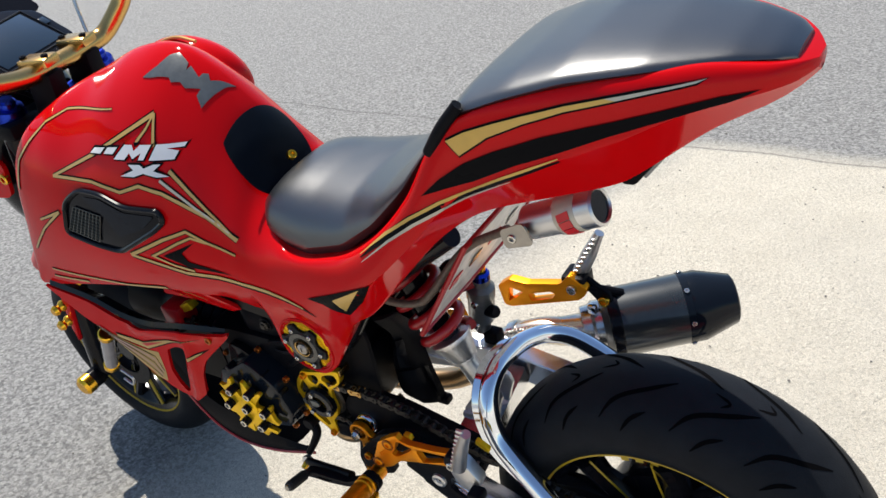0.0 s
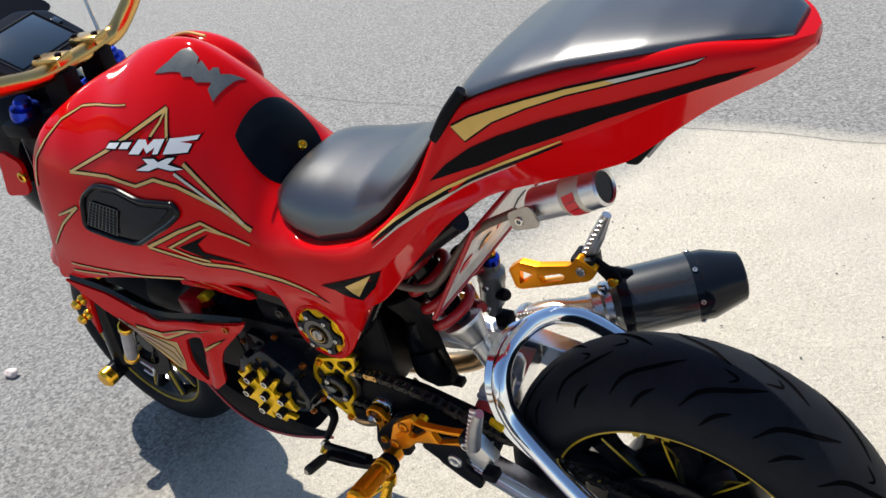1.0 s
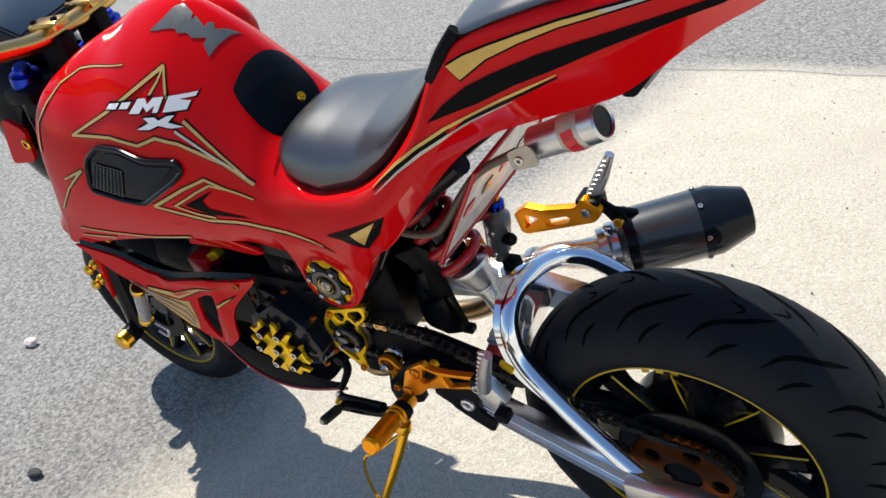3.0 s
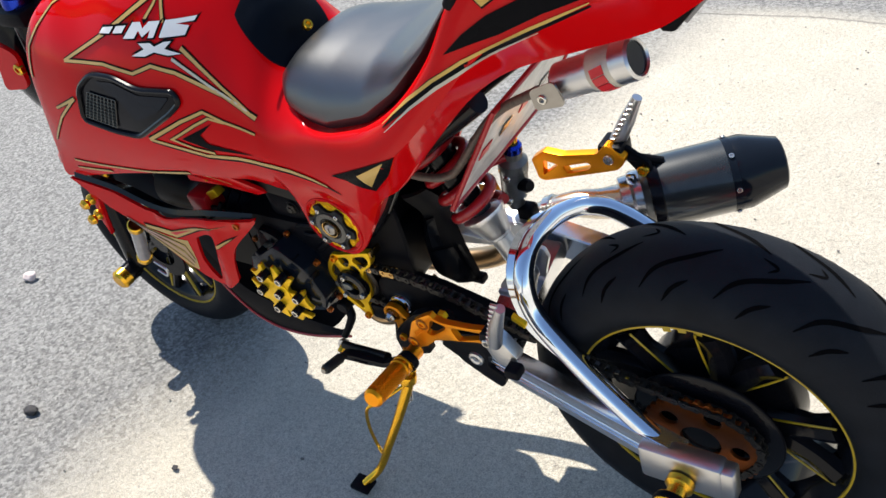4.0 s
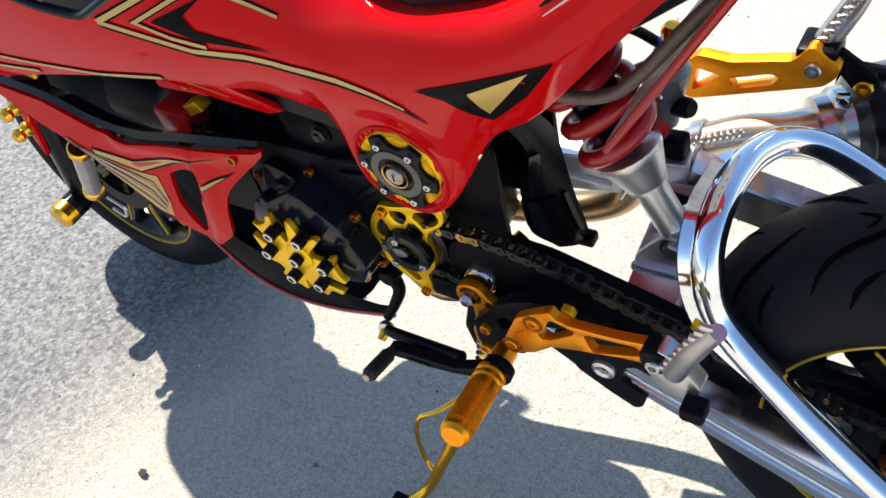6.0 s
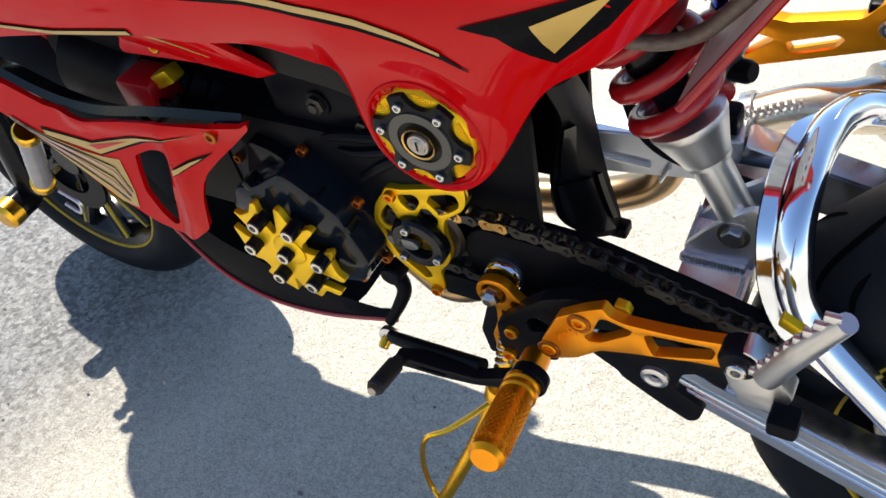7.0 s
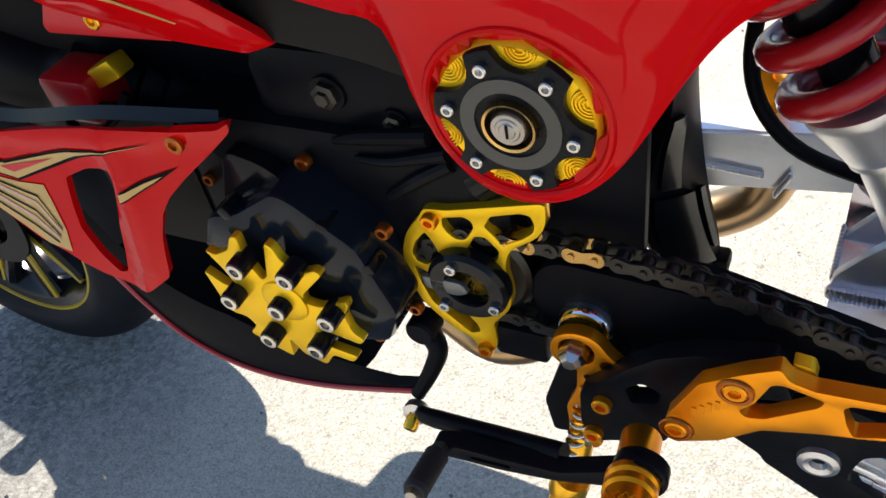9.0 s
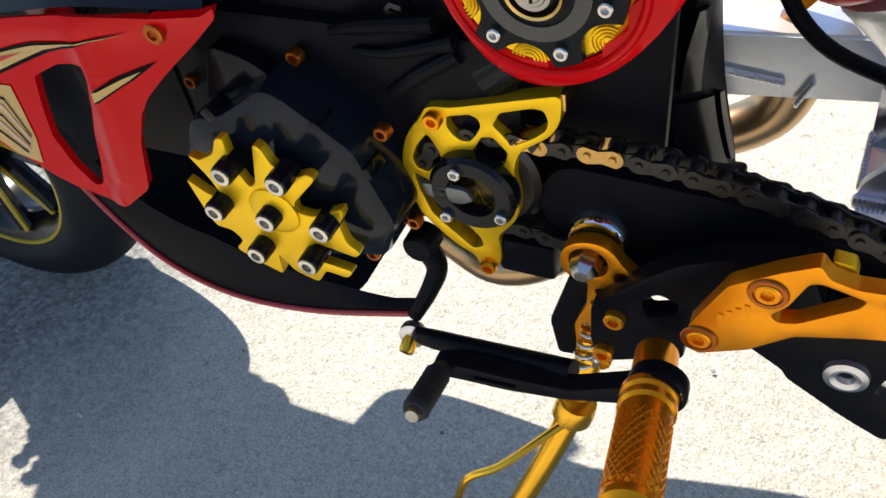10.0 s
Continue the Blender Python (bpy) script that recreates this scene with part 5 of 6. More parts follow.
# rear set
CP = (-0.4045, 0.3300)
part("pivot_ring", lathe([(0.0105, 0.0), (0.0115, 0.004), (0.0148, 0.005), (0.0168, 0.002), (0.0168, -0.01)], (CP[0], -0.068, CP[1]), seg=36), CHROME, arm)
stand = new("side_stand")
stand.parent = bike
tagged(stand, "gold side stand resting on the ground")
brk = flat(rounded([(-0.4191, 0.3312), (-0.4164, 0.3389), (-0.4106, 0.3440), (-0.4029, 0.3464), (-0.3954, 0.3458), (-0.3895, 0.3411), (-0.3851, 0.3336), (-0.3762, 0.3248), (-0.3786, 0.3183), (-0.3885, 0.3108), (-0.3933, 0.3021), (-0.4002, 0.2866), (-0.4023, 0.2725), (-0.4010, 0.2620), (-0.3989, 0.2516), (-0.3911, 0.2483), (-0.3957, 0.2409), (-0.4070, 0.2392), (-0.4139, 0.2420), (-0.4122, 0.2628), (-0.4129, 0.2778), (-0.4098, 0.2854), (-0.4054, 0.2974), (-0.4041, 0.3152), (-0.4066, 0.3158), (-0.4151, 0.3185), (-0.4189, 0.3243)], 0.003, 3), -0.089, 0.008, [circle(CP[0] + 0.001, CP[1] + 0.001, 0.0105, 24), circle(-0.3858, 0.3237, 0.0045, 14), circle(-0.3975, 0.3104, 0.0026, 12), circle(-0.4000, 0.3000, 0.0026, 12), circle(-0.4062, 0.2770, 0.0026, 12)], bevel=0.0010)
part("pivot_drum", lathe([(0.0105, -0.004), (0.0138, -0.006), (0.0138, -0.018), (0.0120, -0.022), (0, -0.022)], (CP[0], -0.089, CP[1]), seg=32), GOLD, stand)
part("stand_bracket", brk, ORANGE, stand)
part("pivot_nut", lathe([(0.0, 0.012), (0.004, 0.012), (0.0068, 0.009), (0.0080, 0.007), (0.0080, -0.006)], (CP[0], -0.087, CP[1] + 0.001), seg=6), STEEL, stand)
part("leg", tube([(-0.404, -0.082, 0.262), (-0.411, -0.098, 0.215), (-0.430, -0.122, 0.160), (-0.458, -0.150, 0.095), (-0.478, -0.168, 0.052), (-0.500, -0.190, 0.030)], [0.0085, 0.0085, 0.0075, 0.0065, 0.006, 0.0065], 14), GOLD, stand, "gold tube leg")
part("leg_sleeve", lathe([(0.0, 0.004), (0.0115, 0.004), (0.0125, 0.0), (0.0125, -0.010), (0.010, -0.013)], (-0.409, -0.103, 0.220), (0.25, 0.15, 0.95), 24), GOLD, stand)
part("foot_pad", box((-0.522, -0.205, 0.022), (-0.488, -0.178, 0.032), bevel=0.003), MATT, stand)
part("hook", tube([(-0.416, -0.110, 0.205), (-0.445, -0.140, 0.190), (-0.466, -0.150, 0.177), (-0.478, -0.152, 0.135), (-0.481, -0.152, 0.090), (-0.468, -0.158, 0.075)], 0.0026, 10), GOLD, stand)
part("stand_spring", coil((-0.402, -0.086, 0.280), (-0.424, -0.108, 0.165), 0.005, 0.0014, 14, 10), STEEL, stand)
rs = new("rear_set")
rs.parent = bike
tagged(rs, "orange and black rear set with footpegs")
part("black_bracket", flat(rounded([(-0.3997, 0.3100), (-0.3732, 0.3384), (-0.3566, 0.3538), (-0.3357, 0.3640), (-0.300, 0.372), (-0.290, 0.345), (-0.3393, 0.3317), (-0.3500, 0.3064), (-0.3500, 0.2839), (-0.3730, 0.2740), (-0.3925, 0.2648), (-0.4006, 0.2804)], 0.004), -0.099, 0.012, [rounded([(-0.3732, 0.3233), (-0.3645, 0.3303), (-0.3544, 0.3259), (-0.3556, 0.3169), (-0.3701, 0.3111)], 0.003)], bevel=0.0015), CAST, rs)
part("rear_lug", flat(rounded([(-0.420, 0.300), (-0.405, 0.318), (-0.400, 0.270), (-0.412, 0.235), (-0.428, 0.232), (-0.432, 0.262)], 0.004), -0.078, 0.010, bevel=0.0015), CAST, rs)
for x, z in ((-0.3862, 0.3058), (-0.3926, 0.2752)):
    bolt((x, -0.099, z), 0.0056, rs, ORANGE, h=0.005)
bolt((-0.4035, -0.089, 0.2515), 0.0055, rs, STEEL, h=0.005)
gp = part("orange_plate", flat(rounded([(-0.3446, 0.3475), (-0.3448, 0.3337), (-0.3395, 0.3289), (-0.3184, 0.3396), (-0.3007, 0.3560), (-0.2781, 0.3634), (-0.2393, 0.3735), (-0.2136, 0.3779), (-0.2147, 0.4014), (-0.2190, 0.4007), (-0.2414, 0.3961), (-0.2598, 0.3940), (-0.2819, 0.3924), (-0.2920, 0.3952), (-0.2964, 0.4017), (-0.3111, 0.3930), (-0.3299, 0.3791), (-0.3378, 0.3622)], 0.002, 3), -0.127, 0.0085,
    [rounded([(-0.2992, 0.3899), (-0.2948, 0.3917), (-0.2772, 0.3869), (-0.2793, 0.3821), (-0.3007, 0.3647), (-0.3084, 0.3628), (-0.3115, 0.3665), (-0.3052, 0.3742)], 0.002, 3), rounded([(-0.2698, 0.3849), (-0.2672, 0.3880), (-0.2358, 0.3918), (-0.2277, 0.3932), (-0.2247, 0.3895), (-0.2270, 0.3818), (-0.2638, 0.3676), (-0.2670, 0.3746)], 0.002, 3)], bevel=0.0007), ORANGE, rs, "orange anodised heel plate")
part("plate_step", flat(rounded([(-0.2930, 0.3965), (-0.2840, 0.3955), (-0.2815, 0.3880), (-0.2910, 0.3880)], 0.002), -0.1175, 0.007, bevel=0.0012), YELLOW, gp)
for x, z in ((-0.3137, 0.3802), (-0.3393, 0.3404)):
    part("cup", lathe([(0.0085, 0.0006), (0.0080, 0.0015), (0.0062, 0.0015), (0.0060, 0.0)], (x, -0.127, z)), COPPER, gp)
    bolt((x, -0.126, z), 0.0056, gp, ORANGE, h=0.003)
for k in range(5):
    part("engraved_bar", box((-0.3325 + 0.0035 * k, -0.1276, 0.355 + 0.003 * k), (-0.3302 + 0.0035 * k, -0.1268, 0.361 + 0.003 * k), bevel=0), ORANGE, gp)
lp = part("pillion_peg", tube([(-0.191, -0.146, 0.410), (-0.175, -0.153, 0.450), (-0.156, -0.160, 0.489)], [0.0085, 0.0080, 0.0055], 14), ALLOY, rs, "folded alloy pillion peg")
for k in range(9):
    f = k / 8
    part("tooth", box((-0.004, -0.0018, -0.0025), (0.004, 0.0018, 0.0025), bevel=0.0006, m=Matrix.Translation((-0.1965 + 0.034 * f, -0.148 - 0.013 * f, 0.413 + 0.078 * f))), ALLOY, lp)
part("peg_clevis", flat(rounded([(-0.222, 0.400), (-0.205, 0.412), (-0.192, 0.400), (-0.176, 0.376), (-0.186, 0.358), (-0.205, 0.356), (-0.214, 0.372)], 0.005), -0.136, 0.016, bevel=0.003), ALLOY, rs)
part("clevis_boss", lathe([(0.0, 0.0), (0.011, 0.0), (0.013, -0.003), (0.013, -0.016)], (-0.209, -0.1375, 0.397), seg=24), CAST, rs)
part("stop_tab", flat(rounded([(-0.196, 0.402), (-0.180, 0.392), (-0.178, 0.400), (-0.194, 0.410)], 0.002), -0.104, 0.006, bevel=0.001), YELLOW, rs)
bolt((-0.209, -0.1375, 0.397), 0.006, rs, STEEL, h=0.005)
part("peg_stop", box((-0.188, -0.152, 0.358), (-0.170, -0.134, 0.372), bevel=0.003), MATT, rs)
peg = part("footpeg", lathe([(0.0, 0.0), (0.0110, 0.0), (0.0110, 0.030), (0.0140, 0.032), (0.0140, 0.036), (0.0125, 0.038), (0.0140, 0.040), (0.0140, 0.044), (0.0125, 0.046), (0.0125, 0.048)] + [(0.0122 + 0.0006 * (k % 2), 0.049 + 0.0019 * k) for k in range(26)] + [(0.0115, 0.100), (0.0132, 0.102), (0.0132, 0.106), (0.010, 0.110), (0, 0.110)], (-0.361, -0.112, 0.300), (0.13, -1, 0.27), 30), ORANGE, rs, "knurled gold rider footpeg")
bm = bmesh.new()
for sgn in (1, -1):
    for k in range(20):
        a0 = 2 * math.pi * k / 20
        tube([Vector((-0.361, -0.112, 0.300)) + Vector((0.13, -1, 0.27)).normalized() * (0.050 + 0.048 * f) + Vector((math.cos(a0 + sgn * 2.6 * f), 0, math.sin(a0 + sgn * 2.6 * f))) * 0.0128 for f in np.linspace(0, 1, 13)], 0.0006, 5, 0, bm)
tagged(part("knurling", bm, ORANGE, peg), "fine diamond knurling", kind="stuff")
lever = part("shift_lever", flat(rounded([(-0.4780, 0.2810), (-0.4645, 0.2870), (-0.4333, 0.2885), (-0.3980, 0.2925), (-0.3680, 0.3090), (-0.3560, 0.3240), (-0.3455, 0.3200), (-0.3426, 0.3080), (-0.3524, 0.2965), (-0.3708, 0.2932), (-0.4016, 0.2824), (-0.4345, 0.2762), (-0.4587, 0.2745), (-0.4780, 0.2720)], 0.004, 3), -0.142, 0.011, [rounded([(-0.452, 0.2815), (-0.428, 0.2838), (-0.428, 0.2810), (-0.452, 0.2790)], 0.001)], bevel=0.002), CAST, rs, "black shift lever with a rubber toe peg")
part("lever_boss", lathe([(0.0125, -0.008), (0.0145, -0.008), (0.0150, 0.0), (0.0145, 0.001), (0.0130, 0.0015)], (-0.3545, -0.140, 0.3085), (0.02, -1, 0.1), 30, closed=True), CAST, rs)
toe = part("toe_peg", lathe([(0.0, -0.004), (0.005, -0.004), (0.0062, 0.002)] + [(0.0074 - 0.0007 * (k % 2), 0.004 + 0.0022 * k) for k in range(15)] + [(0.0060, 0.038), (0.0, 0.038)], (-0.470, -0.146, 0.284), (0.10, -0.95, 0.36), 20), GRIP, lever)
part("toe_tip", lathe([(0.0, 0.0425), (0.0035, 0.042), (0.0042, 0.038)], (-0.470, -0.146, 0.284), (0.10, -0.95, 0.36), 16), OLDSTEEL, lever)
part("shift_rod", tube([(-0.505, -0.108, 0.258), (-0.488, -0.116, 0.268), (-0.400, -0.128, 0.290)], [0.004, 0.006, 0.0065], 12, 4), CAST, rs)
part("arm_clamp", lathe([(0.0, 0.010), (0.0085, 0.010), (0.0100, 0.008), (0.0100, -0.006), (0.0, -0.006)], (-0.509, -0.074, 0.304), seg=24), CAST, rs)
part("rod_end", lathe([(0.004, 0.004), (0.0085, 0.003), (0.009, 0.0), (0.0085, -0.003), (0.004, -0.004)], (-0.510, -0.106, 0.253), (0.1, -1, 0.2), 20, closed=True), ALLOY, rs)
bolt((-0.511, -0.108, 0.251), 0.0048, rs, GOLD, (0, -0.9, -0.3), 0.010)
part("shift_arm", tube([(-0.510, -0.074, 0.302), (-0.500, -0.080, 0.290), (-0.503, -0.088, 0.277), (-0.512, -0.098, 0.260)], [0.0080, 0.0066, 0.0058, 0.0048], 12), CAST, rs)

# chain, link by link
chain = new("chain")
chain.parent = bike
tagged(chain, "dark oiled drive chain")


def link_mesh(outer, mat):
    bm = bmesh.new()
    eight = []
    for k in range(24):
        a = 2 * math.pi * k / 24
        c, s = math.cos(a), math.sin(a)
        x = (0.00635 + 0.0052 * c) if c > 0 else (-0.00635 + 0.0052 * c)
        waist = 0.0052 if abs(c) > 0.05 else 0.0052
        eight.append((x, waist * s))
    eight = [(x, z * (0.72 if abs(x) < 0.0045 else 1)) for x, z in eight]
    e2 = []
    for i, p in enumerate(eight):
        e2.append(p)
        q = eight[(i + 1) % 24]
        if abs(p[0] - q[0]) > 0.008:
            e2.append(((p[0] + q[0]) / 2, (p[1] + q[1]) / 2 * 0.70))
    off = 0.0062 if outer else 0.0045
    for y in (-off, off - 0.0014):
        flat(e2, y, 0.0014, bm=bm, bevel=0)
    for x in (-0.00635, 0.00635):
        lathe([(0.0, off + 0.0012), (0.0018, off + 0.0012), (0.0021, off), (0.0021, -off), (0.0, -off - 0.001)], (x, 0, 0), (0, -1, 0), 10, bm)
    lathe([(0.0039, 0.0035), (0.0039, -0.0035)], (-0.00635, 0, 0), (0, -1, 0), 12, bm)
    me = bpy.data.meshes.new("link")
    bmesh.ops.recalc_face_normals(bm, faces=bm.faces)
    bm.to_mesh(me)
    bm.free()
    me.materials.append(mat)
    return me


LINKS = [link_mesh(True, CHAINM), link_mesh(False, CHAINM), link_mesh(True, BRASS)]
route = smooth_path([(-0.470, -0.068, 0.330), (-0.495, -0.068, 0.345), (-0.497, -0.068, 0.370), (-0.470, -0.068, 0.389), (-0.430, -0.069, 0.391), (-0.390, -0.070, 0.392), (-0.350, -0.071, 0.388), (-0.300, -0.072, 0.377), (-0.250, -0.073, 0.360), (-0.12, -0.074, 0.323), (-0.02, -0.075, 0.302), (0.042, -0.075, 0.290), (0.070, -0.075, 0.248), (0.045, -0.075, 0.198), (-0.005, -0.075, 0.180), (-0.12, -0.074, 0.215), (-0.30, -0.071, 0.287), (-0.42, -0.068, 0.323), (-0.470, -0.068, 0.330)], 60)
acc, last, n = 0.0, route[0], 0
marks = [route[0]]
for q in route[1:]:
    acc += (q - last).length
    last = q
    if acc >= 0.0127:
        marks.append(q)
        acc -= 0.0127
for a, b2 in zip(marks, marks[1:]):
    d = (b2 - a).normalized()
    s = Vector((0, 1, 0))
    s = (s - d * s.dot(d)).normalized()
    ob = new("link", LINKS[2 if n in (9, 12) else n % 2])
    ob.parent = chain
    ob.matrix_local = Matrix.Translation((a + b2) / 2) @ Matrix((d, s, d.cross(s))).transposed().to_4x4()
    n += 1

# ---- exhaust and right side ----
ex = new("exhaust")
ex.parent = bike
tagged(ex, "carbon silencer on a stainless pipe")
MA = Vector((0.160, 0.108, 0.004)).normalized()
M0 = (-0.166, 0.176, 0.364)
sil = part("silencer", lathe([(0.0, 0.006), (0.026, 0.006), (0.030, 0.0), (0.043, 0.010), (0.0485, 0.016), (0.0485, 0.120)], M0, MA, 48), CARBON, ex, "dark carbon silencer body")
part("end_cone", lathe([(0.0485, 0.120), (0.0490, 0.122), (0.0490, 0.136), (0.0340, 0.182), (0.0310, 0.184), (0.0270, 0.182), (0.0260, 0.145), (0.0, 0.145)], M0, MA, 14), BLUEBLACK, ex)
part("clamp_band", lathe([(0.0484, 0.012), (0.0515, 0.013), (0.0522, 0.018), (0.0515, 0.026), (0.0484, 0.028)], M0, MA, 48), BLACK, ex)
part("rivet_band", lathe([(0.0484, 0.113), (0.0494, 0.1135), (0.0494, 0.1225), (0.0484, 0.123)], M0, MA, 48), BLUEBLACK, ex, "dark riveted band")
part("front_collar", lathe([(0.022, -0.024), (0.031, -0.022), (0.032, -0.010), (0.036, -0.006), (0.036, 0.004), (0.030, 0.006)], M0, MA, 36), STEEL, ex)
part("collar_clip", box((-0.006, -0.004, -0.007), (0.006, 0.004, 0.007), bevel=0.002, m=Matrix.Translation(Vector(M0) + MA * 0.004 + Vector((0.0, -0.020, 0.043)))), CHROME, ex)
part("hanger", flat(rounded([(-0.185, 0.440), (-0.172, 0.447), (-0.142, 0.425), (-0.138, 0.400), (-0.152, 0.400)], 0.004), 0.172, 0.006, bevel=0.001), MATT, ex)
for k in range(7):
    a = math.radians(60 + 24 * k)
    u = MA.orthogonal().normalized()
    v = MA.cross(u)
    w = u * math.cos(a * 2.14) + v * math.sin(a * 2.14)
    bolt(Vector(M0) + MA * 0.118 + w * 0.0497, 0.0034, ex, STEEL, w, 0.002, "rivet")
part("link_pipe", tube([(-0.345, 0.105, 0.325), (-0.300, 0.122, 0.345), (-0.245, 0.140, 0.364), (-0.205, 0.152, 0.364), (-0.155, 0.178, 0.362)], [0.016, 0.017, 0.018, 0.021, 0.028], 20), TITAN2, ex)
part("header_pipe", tube([(-0.70, 0.02, 0.32), (-0.62, 0.045, 0.285), (-0.50, 0.066, 0.270), (-0.40, 0.088, 0.272), (-0.345, 0.100, 0.292), (-0.325, 0.104, 0.335)], 0.0165, 18), TITAN, ex)
part("header_loop", tube([(-0.52, -0.035, 0.272), (-0.475, -0.045, 0.262), (-0.435, -0.03, 0.275), (-0.41, 0.02, 0.29)], 0.013, 14), TITAN, ex)
part("pipe_clamp", lathe([(0.019, -0.006), (0.022, -0.005), (0.022, 0.005), (0.019, 0.006)], (-0.272, 0.132, 0.355), (0.8, 0.15, 0.32), 24), STEEL, ex)
part("pipe_spring", coil((-0.300, 0.112, 0.362), (-0.235, 0.122, 0.384), 0.0035, 0.0012, 12, 10), STEEL, ex)
part("mount_strap", tube([(-0.170, 0.172, 0.432), (-0.152, 0.182, 0.424), (-0.136, 0.196, 0.412)], 0.006, 10), MATT, ex)
rr = new("right_rear_set")
rr.parent = bike
tagged(rr, "gold bracket with a folded peg")
part("gold_bracket", flat(rounded([(-0.3062, 0.4174), (-0.2853, 0.433), (-0.258, 0.4302), (-0.2058, 0.4403), (-0.1913, 0.4569), (-0.1667, 0.4386), (-0.171, 0.4269), (-0.1804, 0.4177), (-0.2911, 0.3828), (-0.3009, 0.385)], 0.004), 0.158, 0.012, [rounded([(-0.2872, 0.4180), (-0.2663, 0.4133), (-0.2923, 0.3922)], 0.003), rounded([(-0.2586, 0.4118), (-0.2221, 0.4234), (-0.2159, 0.4201), (-0.2221, 0.4121), (-0.2551, 0.4008)], 0.003)], bevel=0.0012), ORANGE, rr)
part("peg_clevis", box((-0.205, 0.160, 0.424), (-0.172, 0.194, 0.452), bevel=0.004), CAST, rr)
rp = part("pillion_peg", tube([(-0.186, 0.182, 0.446), (-0.170, 0.186, 0.478), (-0.154, 0.190, 0.510)], [0.0110, 0.0105, 0.0065], 14), ALLOY, rr, "folded alloy pillion peg with teeth")
for k in range(8):
    for sd2 in (-1, 1):
        part("tooth", box((-0.0025, -0.0025, -0.0018), (0.0025, 0.0025, 0.0018), bevel=0.0005, m=Matrix.Translation((-0.1885 + 0.0042 * k, 0.1725 + 0.001 * k + 0.002 * sd2, 0.452 + 0.0072 * k + 0.002 * sd2))), STEEL, rp)
bolt((-0.188, 0.158, 0.436), 0.007, rr, STEEL, h=0.006)
bolt((-0.150, 0.172, 0.414), 0.008, rr, GOLD, h=0.006)
mc = part("master_cylinder", lathe([(0.0, 0.0), (0.010, 0.0), (0.012, 0.006), (0.012, 0.018), (0.017, 0.022), (0.018, 0.030), (0.018, 0.060), (0.0195, 0.063), (0.0195, 0.078), (0.013, 0.084), (0.013, 0.094), (0, 0.094)], (-0.300, 0.094, 0.390), (0.16, 0, 0.99), 22), GUNMETAL, rr, "grey rear brake master cylinder")
part("side_port", lathe([(0.0, 0.020), (0.007, 0.020), (0.009, 0.016), (0.009, 0.0)], (-0.282, 0.090, 0.432), (0.9, -0.3, 0.2), 16), CAST, mc)
part("lower_clevis", box((-0.296, 0.084, 0.372), (-0.272, 0.104, 0.394), bevel=0.004), MATT, mc)
for dz in (0.018, 0.055):
    bolt((-0.298 + dz * 0.16, 0.077, 0.395 + dz), 0.0050, mc, STEEL, h=0.005)
part("blue_fitting", lathe([(0.0, 0.012), (0.010, 0.012), (0.013, 0.008), (0.013, 0)], (-0.284, 0.094, 0.482), (0.1, 0, 1), 20), BLUE, mc)
part("gold_fitting", lathe([(0.0, 0.016), (0.006, 0.016), (0.009, 0.012), (0.008, 0)], (-0.283, 0.094, 0.493), (0.1, 0, 1), 16), GOLD, mc)
part("red_fitting", tube([(-0.290, 0.085, 0.478), (-0.312, 0.070, 0.472), (-0.330, 0.055, 0.462)], 0.006, 12), COIL, mc)
part("orange_mount", flat(rounded([(-0.345, 0.43), (-0.325, 0.44), (-0.315, 0.40), (-0.335, 0.375), (-0.35, 0.39)], 0.004), 0.085, 0.008, [circle(-0.332, 0.405, 0.005, 14)]), ORANGE, rr)
part("brake_hose", tube([(-0.285, 0.11, 0.47), (-0.33, 0.09, 0.50), (-0.345, 0.05, 0.44), (-0.318, 0.035, 0.395), (-0.25, 0.06, 0.350)], 0.0045), MATT, rr)
part("frame_tube", tube([(-0.46, -0.06, 0.42), (-0.40, -0.055, 0.47), (-0.33, -0.05, 0.56), (-0.20, -0.05, 0.66)], 0.013), BLACK, bike)
part("frame_tube", tube([(-0.46, 0.06, 0.42), (-0.40, 0.055, 0.47), (-0.33, 0.05, 0.56), (-0.20, 0.05, 0.66)], 0.013), BLACK, bike)

